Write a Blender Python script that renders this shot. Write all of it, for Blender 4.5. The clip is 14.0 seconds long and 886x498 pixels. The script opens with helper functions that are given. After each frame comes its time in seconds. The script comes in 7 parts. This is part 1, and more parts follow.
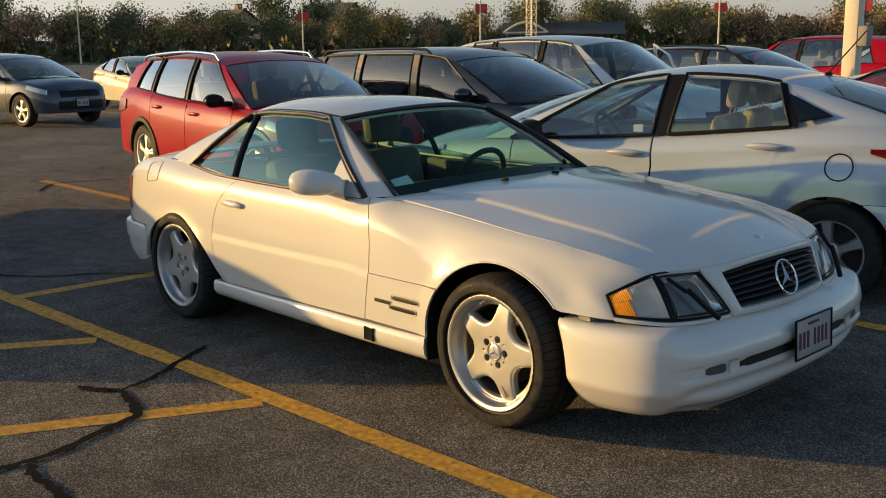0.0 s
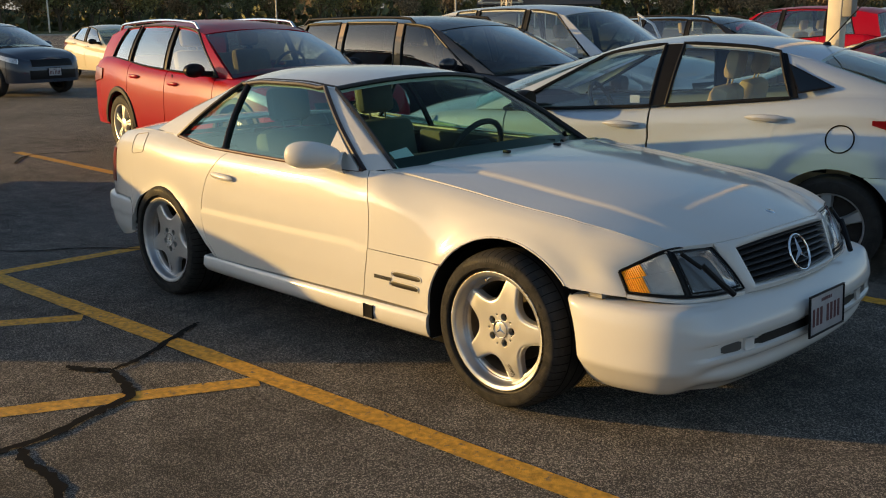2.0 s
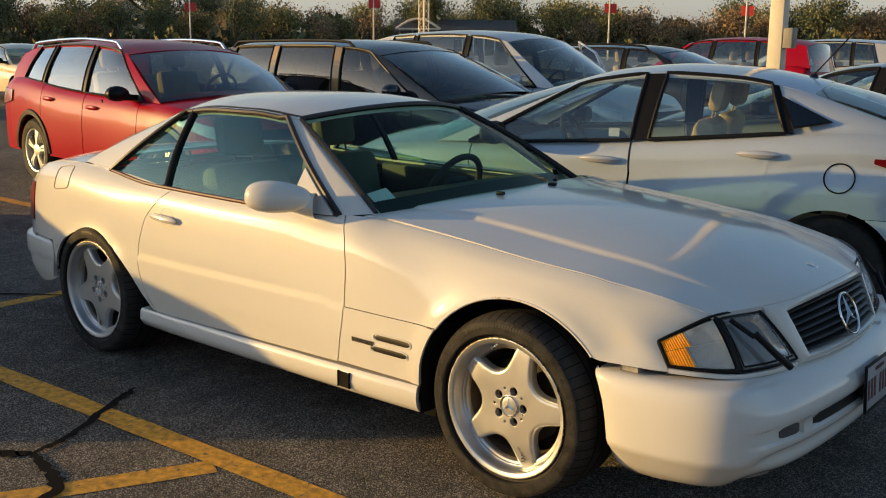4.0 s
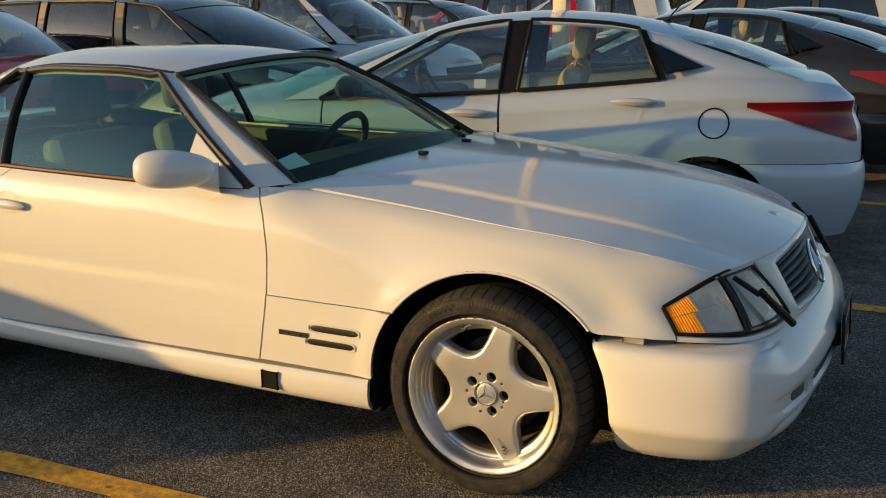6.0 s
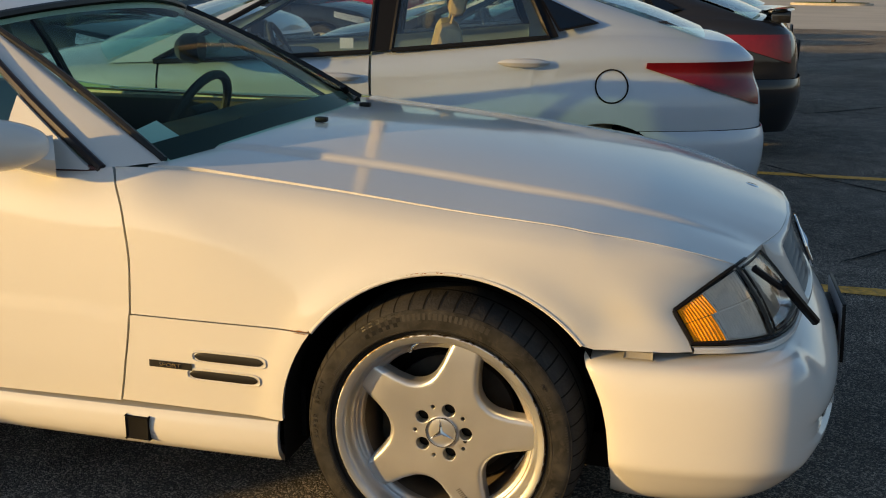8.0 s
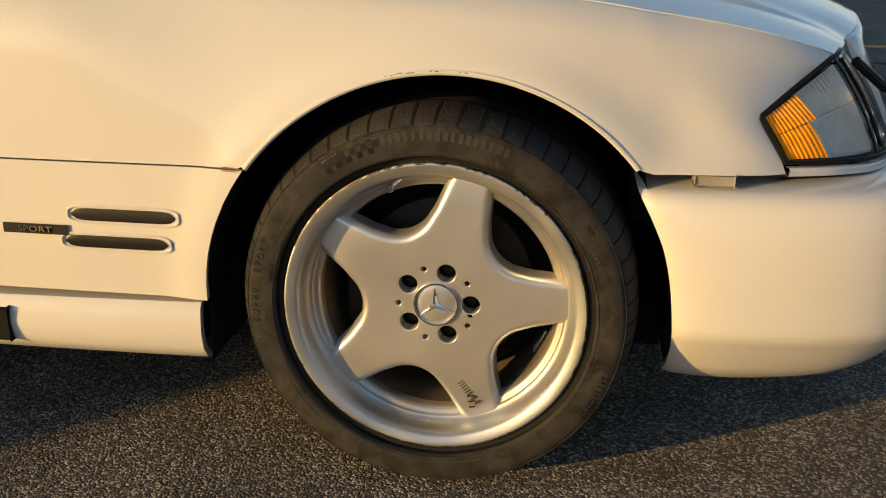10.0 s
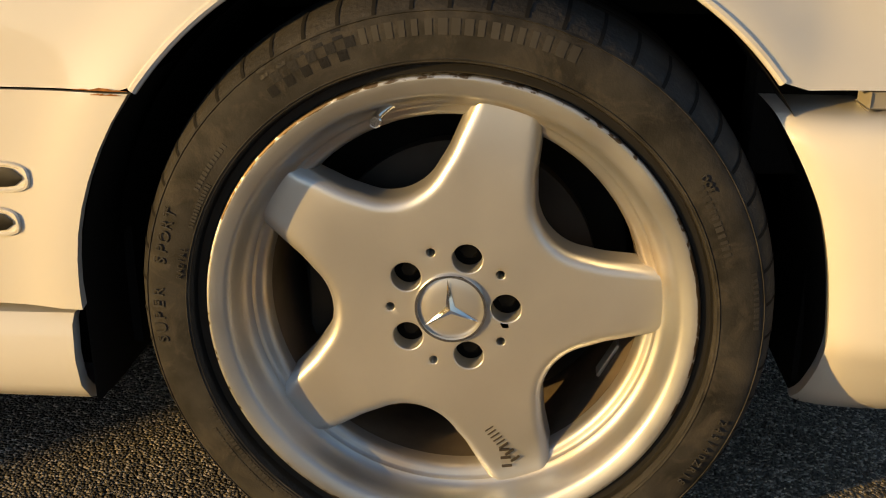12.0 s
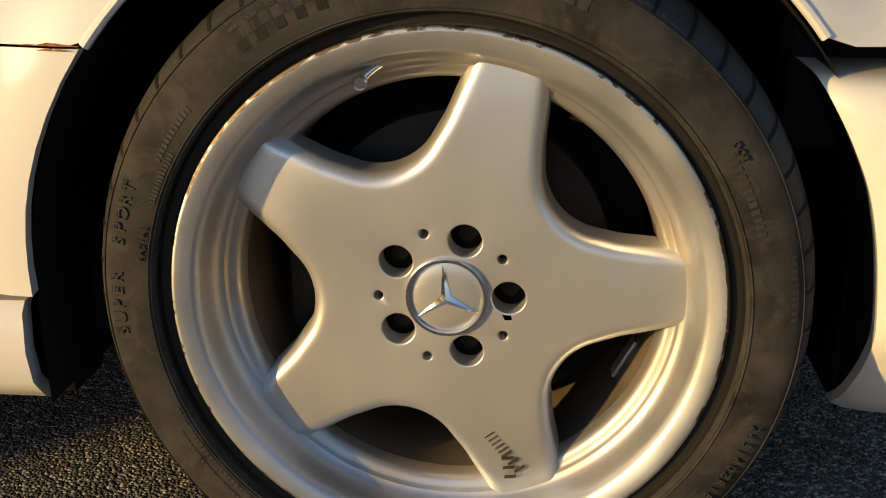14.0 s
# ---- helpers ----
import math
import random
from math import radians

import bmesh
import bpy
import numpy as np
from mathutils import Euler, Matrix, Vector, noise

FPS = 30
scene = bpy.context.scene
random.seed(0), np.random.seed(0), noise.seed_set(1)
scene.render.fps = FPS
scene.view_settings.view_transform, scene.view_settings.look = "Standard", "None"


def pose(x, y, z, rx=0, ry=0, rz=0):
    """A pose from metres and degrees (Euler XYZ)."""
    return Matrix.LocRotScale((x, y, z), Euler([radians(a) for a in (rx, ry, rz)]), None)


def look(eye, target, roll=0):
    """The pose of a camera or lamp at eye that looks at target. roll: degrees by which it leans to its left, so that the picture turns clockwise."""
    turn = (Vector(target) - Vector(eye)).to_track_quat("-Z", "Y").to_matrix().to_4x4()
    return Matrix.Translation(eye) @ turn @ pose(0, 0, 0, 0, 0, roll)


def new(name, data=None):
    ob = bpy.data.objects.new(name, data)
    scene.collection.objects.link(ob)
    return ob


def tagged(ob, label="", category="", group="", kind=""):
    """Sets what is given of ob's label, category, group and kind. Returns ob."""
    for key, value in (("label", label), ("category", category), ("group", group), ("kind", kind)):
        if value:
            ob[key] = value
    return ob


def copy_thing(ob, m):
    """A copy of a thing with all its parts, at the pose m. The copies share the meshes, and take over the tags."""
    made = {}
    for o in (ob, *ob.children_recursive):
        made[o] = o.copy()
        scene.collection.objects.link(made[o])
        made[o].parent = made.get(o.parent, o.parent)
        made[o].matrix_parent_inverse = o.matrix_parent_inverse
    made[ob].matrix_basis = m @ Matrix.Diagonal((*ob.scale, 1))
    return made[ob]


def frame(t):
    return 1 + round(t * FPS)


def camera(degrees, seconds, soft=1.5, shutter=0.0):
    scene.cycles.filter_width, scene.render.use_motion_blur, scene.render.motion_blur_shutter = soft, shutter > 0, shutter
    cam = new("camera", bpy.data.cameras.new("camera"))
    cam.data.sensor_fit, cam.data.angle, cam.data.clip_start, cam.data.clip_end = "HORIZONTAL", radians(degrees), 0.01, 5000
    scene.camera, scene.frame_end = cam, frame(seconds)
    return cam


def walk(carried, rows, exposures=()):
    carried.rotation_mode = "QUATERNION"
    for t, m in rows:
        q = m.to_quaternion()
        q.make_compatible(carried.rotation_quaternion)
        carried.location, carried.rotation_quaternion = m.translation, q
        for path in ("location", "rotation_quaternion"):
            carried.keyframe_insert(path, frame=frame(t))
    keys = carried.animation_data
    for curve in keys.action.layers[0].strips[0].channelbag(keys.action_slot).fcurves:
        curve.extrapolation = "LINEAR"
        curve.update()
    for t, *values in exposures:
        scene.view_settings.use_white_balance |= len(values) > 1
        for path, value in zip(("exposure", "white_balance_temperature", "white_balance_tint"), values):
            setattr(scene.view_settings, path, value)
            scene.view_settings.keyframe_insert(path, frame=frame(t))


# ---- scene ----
from mathutils import geometry

cam = camera(47.5, 14.0, soft=1.05)
PATH = [
    (0, (2.75, -3.74, 1.556), (1.324, -2.394, 1.163), -0.7),
    (0.5, (2.734, -3.742, 1.551), (1.322, -2.386, 1.142), -0.6),
    (1, (2.704, -3.744, 1.551), (1.307, -2.377, 1.125), -0.7),
    (1.5, (2.642, -3.746, 1.547), (1.257, -2.372, 1.109), -0.6),
    (2, (2.57, -3.737, 1.545), (1.188, -2.363, 1.096), -0.5),
    (2.5, (2.482, -3.67, 1.529), (1.093, -2.301, 1.083), -0.4),
    (3, (2.317, -3.551, 1.53), (0.941, -2.164, 1.103), 0.1),
    (3.2, (2.248, -3.518, 1.531), (0.888, -2.114, 1.108), 0.5),
    (5.3, (1.397, -3.458, 1.5), (0.358, -1.8, 1.084), -0.3),
    (5.5, (1.339, -3.449, 1.489), (0.342, -1.77, 1.058), 0.0),
    (6, (1.122, -3.445, 1.454), (0.268, -1.699, 0.981), -0.1),
    (6.5, (0.93, -3.42, 1.431), (0.187, -1.625, 0.955), -0.5),
    (7, (0.788, -3.264, 1.4), (0.102, -1.434, 0.976), -0.8),
    (7.5, (0.668, -3.054, 1.381), (0.052, -1.202, 0.949), -0.3),
    (8, (0.542, -2.891, 1.315), (0.043, -1.024, 0.8), 0.6),
    (8.5, (0.383, -2.734, 1.236), (0.008, -0.853, 0.671), 1.0),
    (9, (0.246, -2.619, 1.162), (-0.016, -0.735, 0.545), 1.05),
    (9.2, (0.232, -2.571, 1.12), (-0.03, -0.691, 0.493), 0.65),
    (11.3, (0.118, -1.973, 0.823), (-0.093, -0.129, 0.08), 1.7),
    (11.5, (0.092, -1.922, 0.815), (-0.093, -0.075, 0.075), 1.4),
    (12, (0.084, -1.796, 0.74), (-0.1, 0.068, 0.04), 0.3),
    (12.5, (0.098, -1.704, 0.676), (-0.106, 0.165, -0.008), -0.1),
    (13, (0.104, -1.68, 0.656), (-0.084, 0.189, -0.03), -0.1),
    (13.5, (0.101, -1.682, 0.653), (-0.085, 0.186, -0.038), -0.1),
    (14, (0.094, -1.696, 0.67), (-0.124, 0.175, 0.0), 0.2),
]
walk(cam, [(t, look(eye, target, roll)) for t, eye, target, roll in PATH], exposures=[(0, 0.22, 6500, 10), (12.5, 0.22, 6500, 10), (13.0, 0.30, 5800, 10), (14, 0.30, 5800, 10)])

# ---- daylight: a low evening sun behind the cars, a clear sky ----
SUN_FROM = Vector((-0.80, -0.585, 0.137)).normalized()
world = bpy.data.worlds.new("evening_sky")
scene.world = world
world.use_nodes = True
wn = world.node_tree.nodes
sky = wn.new("ShaderNodeTexSky")
sky.sky_type = "NISHITA"
sky.sun_disc = False
sky.sun_elevation = math.asin(SUN_FROM.z)
sky.sun_rotation = math.atan2(SUN_FROM.x, SUN_FROM.y)
sky.dust_density = 0.9
sky.ozone_density = 2.0
wn["Background"].inputs[1].default_value = 0.178
grey = wn.new("ShaderNodeRGBToBW")
cloud_colour = wn.new("ShaderNodeMix")
cloud_colour.data_type, cloud_colour.blend_type = "RGBA", "MULTIPLY"
cloud_colour.inputs[0].default_value = 1.0
cloud_colour.inputs[7].default_value = (1.08, 1.04, 1.04, 1)
place = wn.new("ShaderNodeTexCoord")
stretch = wn.new("ShaderNodeMapping")
stretch.inputs["Scale"].default_value = (1.6, 1.6, 6.0)
clouds = wn.new("ShaderNodeTexNoise")
clouds.inputs["Scale"].default_value, clouds.inputs["Detail"].default_value, clouds.inputs["Roughness"].default_value = 1.6, 7, 0.55
cover = wn.new("ShaderNodeMapRange")
cover.inputs["From Min"].default_value, cover.inputs["From Max"].default_value = 0.42, 0.66
cover.inputs["To Max"].default_value = 0.3
mix_sky = wn.new("ShaderNodeMix")
mix_sky.data_type = "RGBA"
wl = world.node_tree.links
wl.new(sky.outputs[0], grey.inputs[0])
wl.new(grey.outputs[0], cloud_colour.inputs[6])
wl.new(place.outputs["Generated"], stretch.inputs["Vector"])
wl.new(stretch.outputs[0], clouds.inputs["Vector"])
wl.new(clouds.outputs["Fac"], cover.inputs["Value"])
height = wn.new("ShaderNodeSeparateXYZ")
haze = wn.new("ShaderNodeMapRange")
haze.inputs["From Min"].default_value, haze.inputs["From Max"].default_value = 0.0, 0.32
haze.inputs["To Min"].default_value, haze.inputs["To Max"].default_value = 0.75, 0.0
both = wn.new("ShaderNodeMath")
both.operation = "MAXIMUM"
wl.new(place.outputs["Generated"], height.inputs[0])
wl.new(height.outputs[2], haze.inputs["Value"])
wl.new(haze.outputs[0], both.inputs[0])
wl.new(cover.outputs[0], both.inputs[1])
wl.new(both.outputs[0], mix_sky.inputs[0])
wl.new(sky.outputs[0], mix_sky.inputs[6])
wl.new(cloud_colour.outputs[2], mix_sky.inputs[7])
wl.new(mix_sky.outputs[2], wn["Background"].inputs[0])
sun_data = bpy.data.lights.new("sun", "SUN")
sun_data.energy = 5.0
sun_data.angle = radians(0.55)
sun_data.color = (1.0, 0.605, 0.175)
sun = new("sun", sun_data)
sun.matrix_world = look(SUN_FROM * 60, (0, 0, 0))


# ---- small tools ----
def lerp(a, b, t):
    return a + (b - a) * t


def curve(points):
    """A smooth curve through (x, y) points that never overshoots."""
    xs = np.array([p[0] for p in points], float)
    ys = np.array([p[1] for p in points], float)
    if xs[0] > xs[-1]:
        xs, ys = xs[::-1], ys[::-1]
    d = np.diff(ys) / np.diff(xs)
    m = np.zeros(len(xs))
    m[0], m[-1] = d[0], d[-1]
    for i in range(1, len(xs) - 1):
        if d[i - 1] * d[i] > 0:
            m[i] = 2 * d[i - 1] * d[i] / (d[i - 1] + d[i])

    def value(x):
        x = min(max(x, xs[0]), xs[-1])
        i = min(int(np.searchsorted(xs, x, side="right")) - 1, len(xs) - 2)
        h = xs[i + 1] - xs[i]
        t = (x - xs[i]) / h
        return float((1 + 2 * t) * (1 - t) ** 2 * ys[i] + t * (1 - t) ** 2 * h * m[i]
                     + t * t * (3 - 2 * t) * ys[i + 1] + t * t * (t - 1) * h * m[i + 1])

    return value


def spline(points, n, closed=False):
    """n points along a Catmull-Rom line through the given ones (2D or 3D)."""
    pts = [Vector(p) for p in points]
    k = len(pts)
    out = []
    spans = k if closed else k - 1
    for j in range(n):
        u = j / n * spans if closed else j / (n - 1) * spans
        i = min(int(u), spans - 1)
        t = u - i
        if closed:
            p0, p1, p2, p3 = (pts[(i + q) % k] for q in (-1, 0, 1, 2))
        else:
            p0, p1, p2, p3 = pts[max(i - 1, 0)], pts[i], pts[i + 1], pts[min(i + 2, k - 1)]
        out.append(0.5 * (2 * p1 + (p2 - p0) * t + (2 * p0 - 5 * p1 + 4 * p2 - p3) * t * t + (3 * p1 - p0 - 3 * p2 + p3) * t ** 3))
    return out


def thing(name, label, category, group="", kind="", at=(0, 0, 0)):
    ob = new(name)
    ob.empty_display_size = 0.1
    ob.location = at
    return tagged(ob, label, category, group, kind)


def part(name, bm, material, parent=None, label="", smooth=True, angle=40):
    mesh = bpy.data.meshes.new(name)
    bmesh.ops.recalc_face_normals(bm, faces=bm.faces)
    for face in bm.faces:
        face.smooth = smooth
    if smooth:
        for e in bm.edges:
            if len(e.link_faces) == 2 and e.calc_face_angle(0) > radians(angle):
                e.smooth = False
    bm.to_mesh(mesh)
    bm.free()
    mats_here = material if isinstance(material, (list, tuple)) else [material]
    for m in mats_here:
        mesh.materials.append(m)
    ob = new(name, mesh)
    if parent is not None:
        ob.parent = parent
    if label:
        tagged(ob, label)
    return ob


def add_grid(bm, rows, flip=False, mi=0):
    """A sheet of quads from rows of points."""
    vs = [[bm.verts.new(p) for p in row] for row in rows]
    for i in range(len(vs) - 1):
        for j in range(len(vs[0]) - 1):
            q = [vs[i][j], vs[i][j + 1], vs[i + 1][j + 1], vs[i + 1][j]]
            try:
                f = bm.faces.new(q[::-1] if flip else q)
                f.material_index = mi
            except ValueError:
                pass
    return vs


def add_panel(bm, rows, centre, depth=0.014, lip=0.002):
    """A pressed sheet: the face, with its border folded inwards towards centre(point) by depth."""
    n, m = len(rows), len(rows[0])
    vs = add_grid(bm, rows)
    bm.normal_update()
    ring = [(0, j) for j in range(m)] + [(i, m - 1) for i in range(1, n)] + [(n - 1, j) for j in range(m - 2, -1, -1)] + [(i, 0) for i in range(n - 2, 0, -1)]
    inner = []
    for i, j in ring:
        p = vs[i][j].co
        inward = Vector(centre(p))
        mid = vs[min(max(i, 1), n - 2)][min(max(j, 1), m - 2)].co
        inner.append((bm.verts.new(p + inward * depth + (mid - p).normalized() * lip)))
    for k in range(len(ring)):
        a, b = ring[k], ring[(k + 1) % len(ring)]
        try:
            bm.faces.new([vs[a[0]][a[1]], vs[b[0]][b[1]], inner[(k + 1) % len(ring)], inner[k]])
        except ValueError:
            pass
    return vs


def add_box(bm, x0, x1, y0, y1, z0, z1, bevel=0.0, m=None, seg=2):
    vs = bmesh.ops.create_cube(bm, size=1)["verts"]
    for v in vs:
        v.co = Vector((lerp(x0, x1, v.co.x + 0.5), lerp(y0, y1, v.co.y + 0.5), lerp(z0, z1, v.co.z + 0.5)))
    if bevel:
        es = list({e for v in vs for e in v.link_edges})
        vs = bmesh.ops.bevel(bm, geom=es, offset=bevel, segments=seg, affect="EDGES", profile=0.5)["verts"]
    if m is not None:
        bmesh.ops.transform(bm, matrix=m, verts=list({v for v in vs if v.is_valid}))
    return vs


def add_lathe(bm, profile, n=48, axis="y", centre=(0, 0, 0), closed=False, a0=0.0, a1=2 * math.pi):
    """A turned shape: profile rows of (radius, along)."""
    c = Vector(centre)
    full = abs(a1 - a0 - 2 * math.pi) < 1e-6
    rings = []
    for k in range(n if full else n + 1):
        a = lerp(a0, a1, k / n)
        ring = []
        for r, h in profile:
            u, v = r * math.cos(a), r * math.sin(a)
            p = Vector((u, h, v)) if axis == "y" else Vector((u, v, h)) if axis == "z" else Vector((h, u, v))
            ring.append(bm.verts.new(c + p))
        rings.append(ring)
    m = len(profile)
    for k in range(n):
        r0, r1 = rings[k], rings[(k + 1) % len(rings)]
        for j in range(m if closed else m - 1):
            q = [r0[j], r0[(j + 1) % m], r1[(j + 1) % m], r1[j]]
            bm.faces.new(q)
    return rings


def add_tube(bm, points, radius, n=8, taper=None, cap=True):
    pts = [Vector(p) for p in points]
    rings = []
    side = None
    for i, p in enumerate(pts):
        d = (pts[min(i + 1, len(pts) - 1)] - pts[max(i - 1, 0)]).normalized()
        if side is None:
            side = d.orthogonal().normalized()
        side = (side - d * side.dot(d)).normalized()
        up = d.cross(side)
        r = radius if taper is None else radius * lerp(1, taper, i / max(len(pts) - 1, 1))
        rings.append([bm.verts.new(p + (side * math.cos(2 * math.pi * k / n) + up * math.sin(2 * math.pi * k / n)) * r) for k in range(n)])
    for a, b in zip(rings, rings[1:]):
        for k in range(n):
            bm.faces.new([a[k], a[(k + 1) % n], b[(k + 1) % n], b[k]])
    if cap:
        bm.faces.new(rings[0][::-1])
        bm.faces.new(rings[-1])


def add_prism(bm, outline, top, m=None, bottom=0.0, bevel=0.0):
    """A flat shape with thickness: outline of (x, y), from bottom to top in z, laid by the matrix m."""
    lo = [bm.verts.new((x, y, bottom)) for x, y in outline]
    hi = [bm.verts.new((x, y, top)) for x, y in outline]
    n = len(lo)
    bm.faces.new(lo[::-1])
    cap = bm.faces.new(hi)
    for k in range(n):
        bm.faces.new([lo[k], lo[(k + 1) % n], hi[(k + 1) % n], hi[k]])
    vs = lo + hi
    if bevel:
        res = bmesh.ops.bevel(bm, geom=list(cap.edges), offset=bevel, segments=2, affect="EDGES", profile=0.5)
        vs = [v for v in lo if v.is_valid] + [v for v in hi if v.is_valid] + res["verts"]
    if m is not None:
        bmesh.ops.transform(bm, matrix=m, verts=list({v for v in vs if v.is_valid}))


# ---- materials ----
def shader(name, colour, rough=0.5, metal=0.0, coat=0.0, noise_scale=0.0, vary=0.0, bump=0.0, bump_scale=200.0, random_part=0.0,
           transmission=0.0, ior=1.45, spec=0.5, rough_vary=0.0):
    m = bpy.data.materials.new(name)
    m.use_nodes = True
    t = m.node_tree
    b = t.nodes["Principled BSDF"]
    b.inputs["Base Color"].default_value = (*colour, 1)
    b.inputs["Roughness"].default_value = rough
    b.inputs["Metallic"].default_value = metal
    b.inputs["Coat Weight"].default_value = coat
    b.inputs["Coat Roughness"].default_value = 0.04
    b.inputs["Transmission Weight"].default_value = transmission
    b.inputs["IOR"].default_value = ior
    b.inputs["Specular IOR Level"].default_value = spec
    tc = t.nodes.new("ShaderNodeTexCoord")
    if vary or rough_vary:
        n = t.nodes.new("ShaderNodeTexNoise")
        n.inputs["Scale"].default_value = noise_scale or 4.0
        n.inputs["Detail"].default_value = 6
        t.links.new(tc.outputs["Object"], n.inputs["Vector"])
        if vary:
            r = t.nodes.new("ShaderNodeMapRange")
            r.inputs["From Min"].default_value, r.inputs["From Max"].default_value = 0.3, 0.7
            r.inputs["To Min"].default_value, r.inputs["To Max"].default_value = 1 - vary, 1 + vary
            t.links.new(n.outputs["Fac"], r.inputs["Value"])
            x = t.nodes.new("ShaderNodeMix")
            x.data_type, x.blend_type = "RGBA", "MULTIPLY"
            x.inputs[0].default_value = 1
            x.inputs[6].default_value = (*colour, 1)
            t.links.new(r.outputs[0], x.inputs[7])
            t.links.new(x.outputs[2], b.inputs["Base Color"])
        if rough_vary:
            r2 = t.nodes.new("ShaderNodeMapRange")
            r2.inputs["From Min"].default_value, r2.inputs["From Max"].default_value = 0.3, 0.7
            r2.inputs["To Min"].default_value, r2.inputs["To Max"].default_value = max(rough - rough_vary, 0), rough + rough_vary
            t.links.new(n.outputs["Fac"], r2.inputs["Value"])
            t.links.new(r2.outputs[0], b.inputs["Roughness"])
    if bump:
        n2 = t.nodes.new("ShaderNodeTexNoise")
        n2.inputs["Scale"].default_value = bump_scale
        n2.inputs["Detail"].default_value = 3
        t.links.new(tc.outputs["Object"], n2.inputs["Vector"])
        bp = t.nodes.new("ShaderNodeBump")
        bp.inputs["Strength"].default_value = bump
        bp.inputs["Distance"].default_value = 0.004
        t.links.new(n2.outputs["Fac"], bp.inputs["Height"])
        t.links.new(bp.outputs[0], b.inputs["Normal"])
    return m


def paint(name, colour, metal=0.0, rough=0.35, coat=1.0):
    return shader(name, colour, rough=rough, metal=metal, coat=coat, noise_scale=1.7, vary=0.03, rough_vary=0.03, spec=0.12)


WHITE = paint("white_car_paint", (0.64, 0.635, 0.615))
WHITE.node_tree.nodes["Principled BSDF"].inputs["Coat Roughness"].default_value = 0.075
SILVER = paint("silver_blue_paint", (0.475, 0.555, 0.655), metal=0.42, rough=0.52)
RED = paint("red_car_paint", (0.33, 0.001, 0.014), coat=0.3)
CABRED = paint("dark_red_lorry_paint", (0.13, 0.012, 0.012))
BLACKCAR = paint("black_blue_paint", (0.012, 0.013, 0.018))
GREYCAR = paint("dark_grey_paint", (0.016, 0.017, 0.021), metal=0.1)
SILVER_SUV = paint("silver_paint", (0.50, 0.53, 0.57), metal=0.35)
GOLDPOST = paint("brown_window_post", (0.20, 0.14, 0.07), metal=0.4)
CREAM = paint("cream_paint", (0.72, 0.64, 0.45))
BLUEGREY = paint("blue_grey_paint", (0.04, 0.052, 0.075), metal=0.2)
TRIM = shader("black_plastic_trim", (0.008, 0.008, 0.009), rough=0.42, bump=0.1, bump_scale=300, spec=0.2)
RUBBER = shader("tyre_rubber", (0.028, 0.027, 0.026), rough=0.72, noise_scale=14, vary=0.35, bump=0.35, bump_scale=160, spec=0.3)
DARK = shader("dark_underside", (0.014, 0.0135, 0.013), rough=0.9, spec=0.1)
ALLOY = shader("satin_silver_alloy", (0.60, 0.61, 0.62), rough=0.36, metal=0.75, noise_scale=9, vary=0.05, rough_vary=0.05)
LIP = shader("polished_rim_lip", (0.48, 0.505, 0.54), rough=0.44, metal=0.85, noise_scale=11, vary=0.10, rough_vary=0.08)
CHROME = shader("chrome", (0.8, 0.8, 0.8), rough=0.08, metal=1.0)
STEEL = shader("brake_steel", (0.045, 0.038, 0.033), rough=0.7, metal=0.3, noise_scale=20, vary=0.3)
AMBER = shader("amber_lens", (1.0, 0.36, 0.008), rough=0.3, coat=0.5, noise_scale=60, vary=0.12, spec=0.3)
FROST = shader("ribbed_clear_lens", (0.66, 0.65, 0.63), rough=0.25, metal=0.0, coat=0.5, noise_scale=50, vary=0.10)
REDLENS = shader("red_lens", (0.17, 0.003, 0.006), rough=0.3, coat=0.35, noise_scale=30, vary=0.1)
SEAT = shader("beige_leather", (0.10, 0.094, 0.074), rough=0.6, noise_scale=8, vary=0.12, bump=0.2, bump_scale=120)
CLOTH = shader("tan_seat_cloth", (0.50, 0.38, 0.23), rough=0.9, noise_scale=10, vary=0.12)
DASH = shader("dark_dashboard", (0.02, 0.021, 0.022), rough=0.65, bump=0.2, bump_scale=250)
PLATE = shader("plate_metal", (0.36, 0.36, 0.38), rough=0.4, noise_scale=20, vary=0.12)
PLATE_INK = shader("dull_red_plate_ink", (0.10, 0.035, 0.04), rough=0.5)
PAPER = shader("paper_sticker", (0.75, 0.78, 0.8), rough=0.7)
BOWL = shader("grey_lamp_bowl", (0.10, 0.10, 0.10), rough=0.35, metal=0.3)
REFLECTOR = shader("lamp_reflector", (0.80, 0.80, 0.78), rough=0.22, metal=0.9, noise_scale=60, vary=0.25)
GRILLE = shader("dark_grey_grille", (0.05, 0.05, 0.052), rough=0.4, metal=0.4)
WINDOW_SEAL = shader("dark_window_seal", (0.022, 0.014, 0.013), rough=0.4)
HEADGLASS = shader("frosted_lamp", (0.55, 0.56, 0.57), rough=0.12, metal=0.4, coat=1.0, noise_scale=30, vary=0.3)
SEAL_RED = shader("dark_red_brown_strip", (0.07, 0.018, 0.014), rough=0.35)
SLOT = shader("black_slot", (0.008, 0.008, 0.008), rough=0.45)
SEAM = shader("panel_seam", (0.30, 0.28, 0.25), rough=0.6)
WOODS = shader("dim_woods", (0.035, 0.036, 0.02), rough=0.95, noise_scale=0.3, vary=0.5)
CREAMSTEEL = shader("cream_painted_steel", (0.72, 0.66, 0.55), rough=0.5, noise_scale=3, vary=0.08)
BOXGREY = shader("grey_metal_box", (0.25, 0.24, 0.22), rough=0.6)
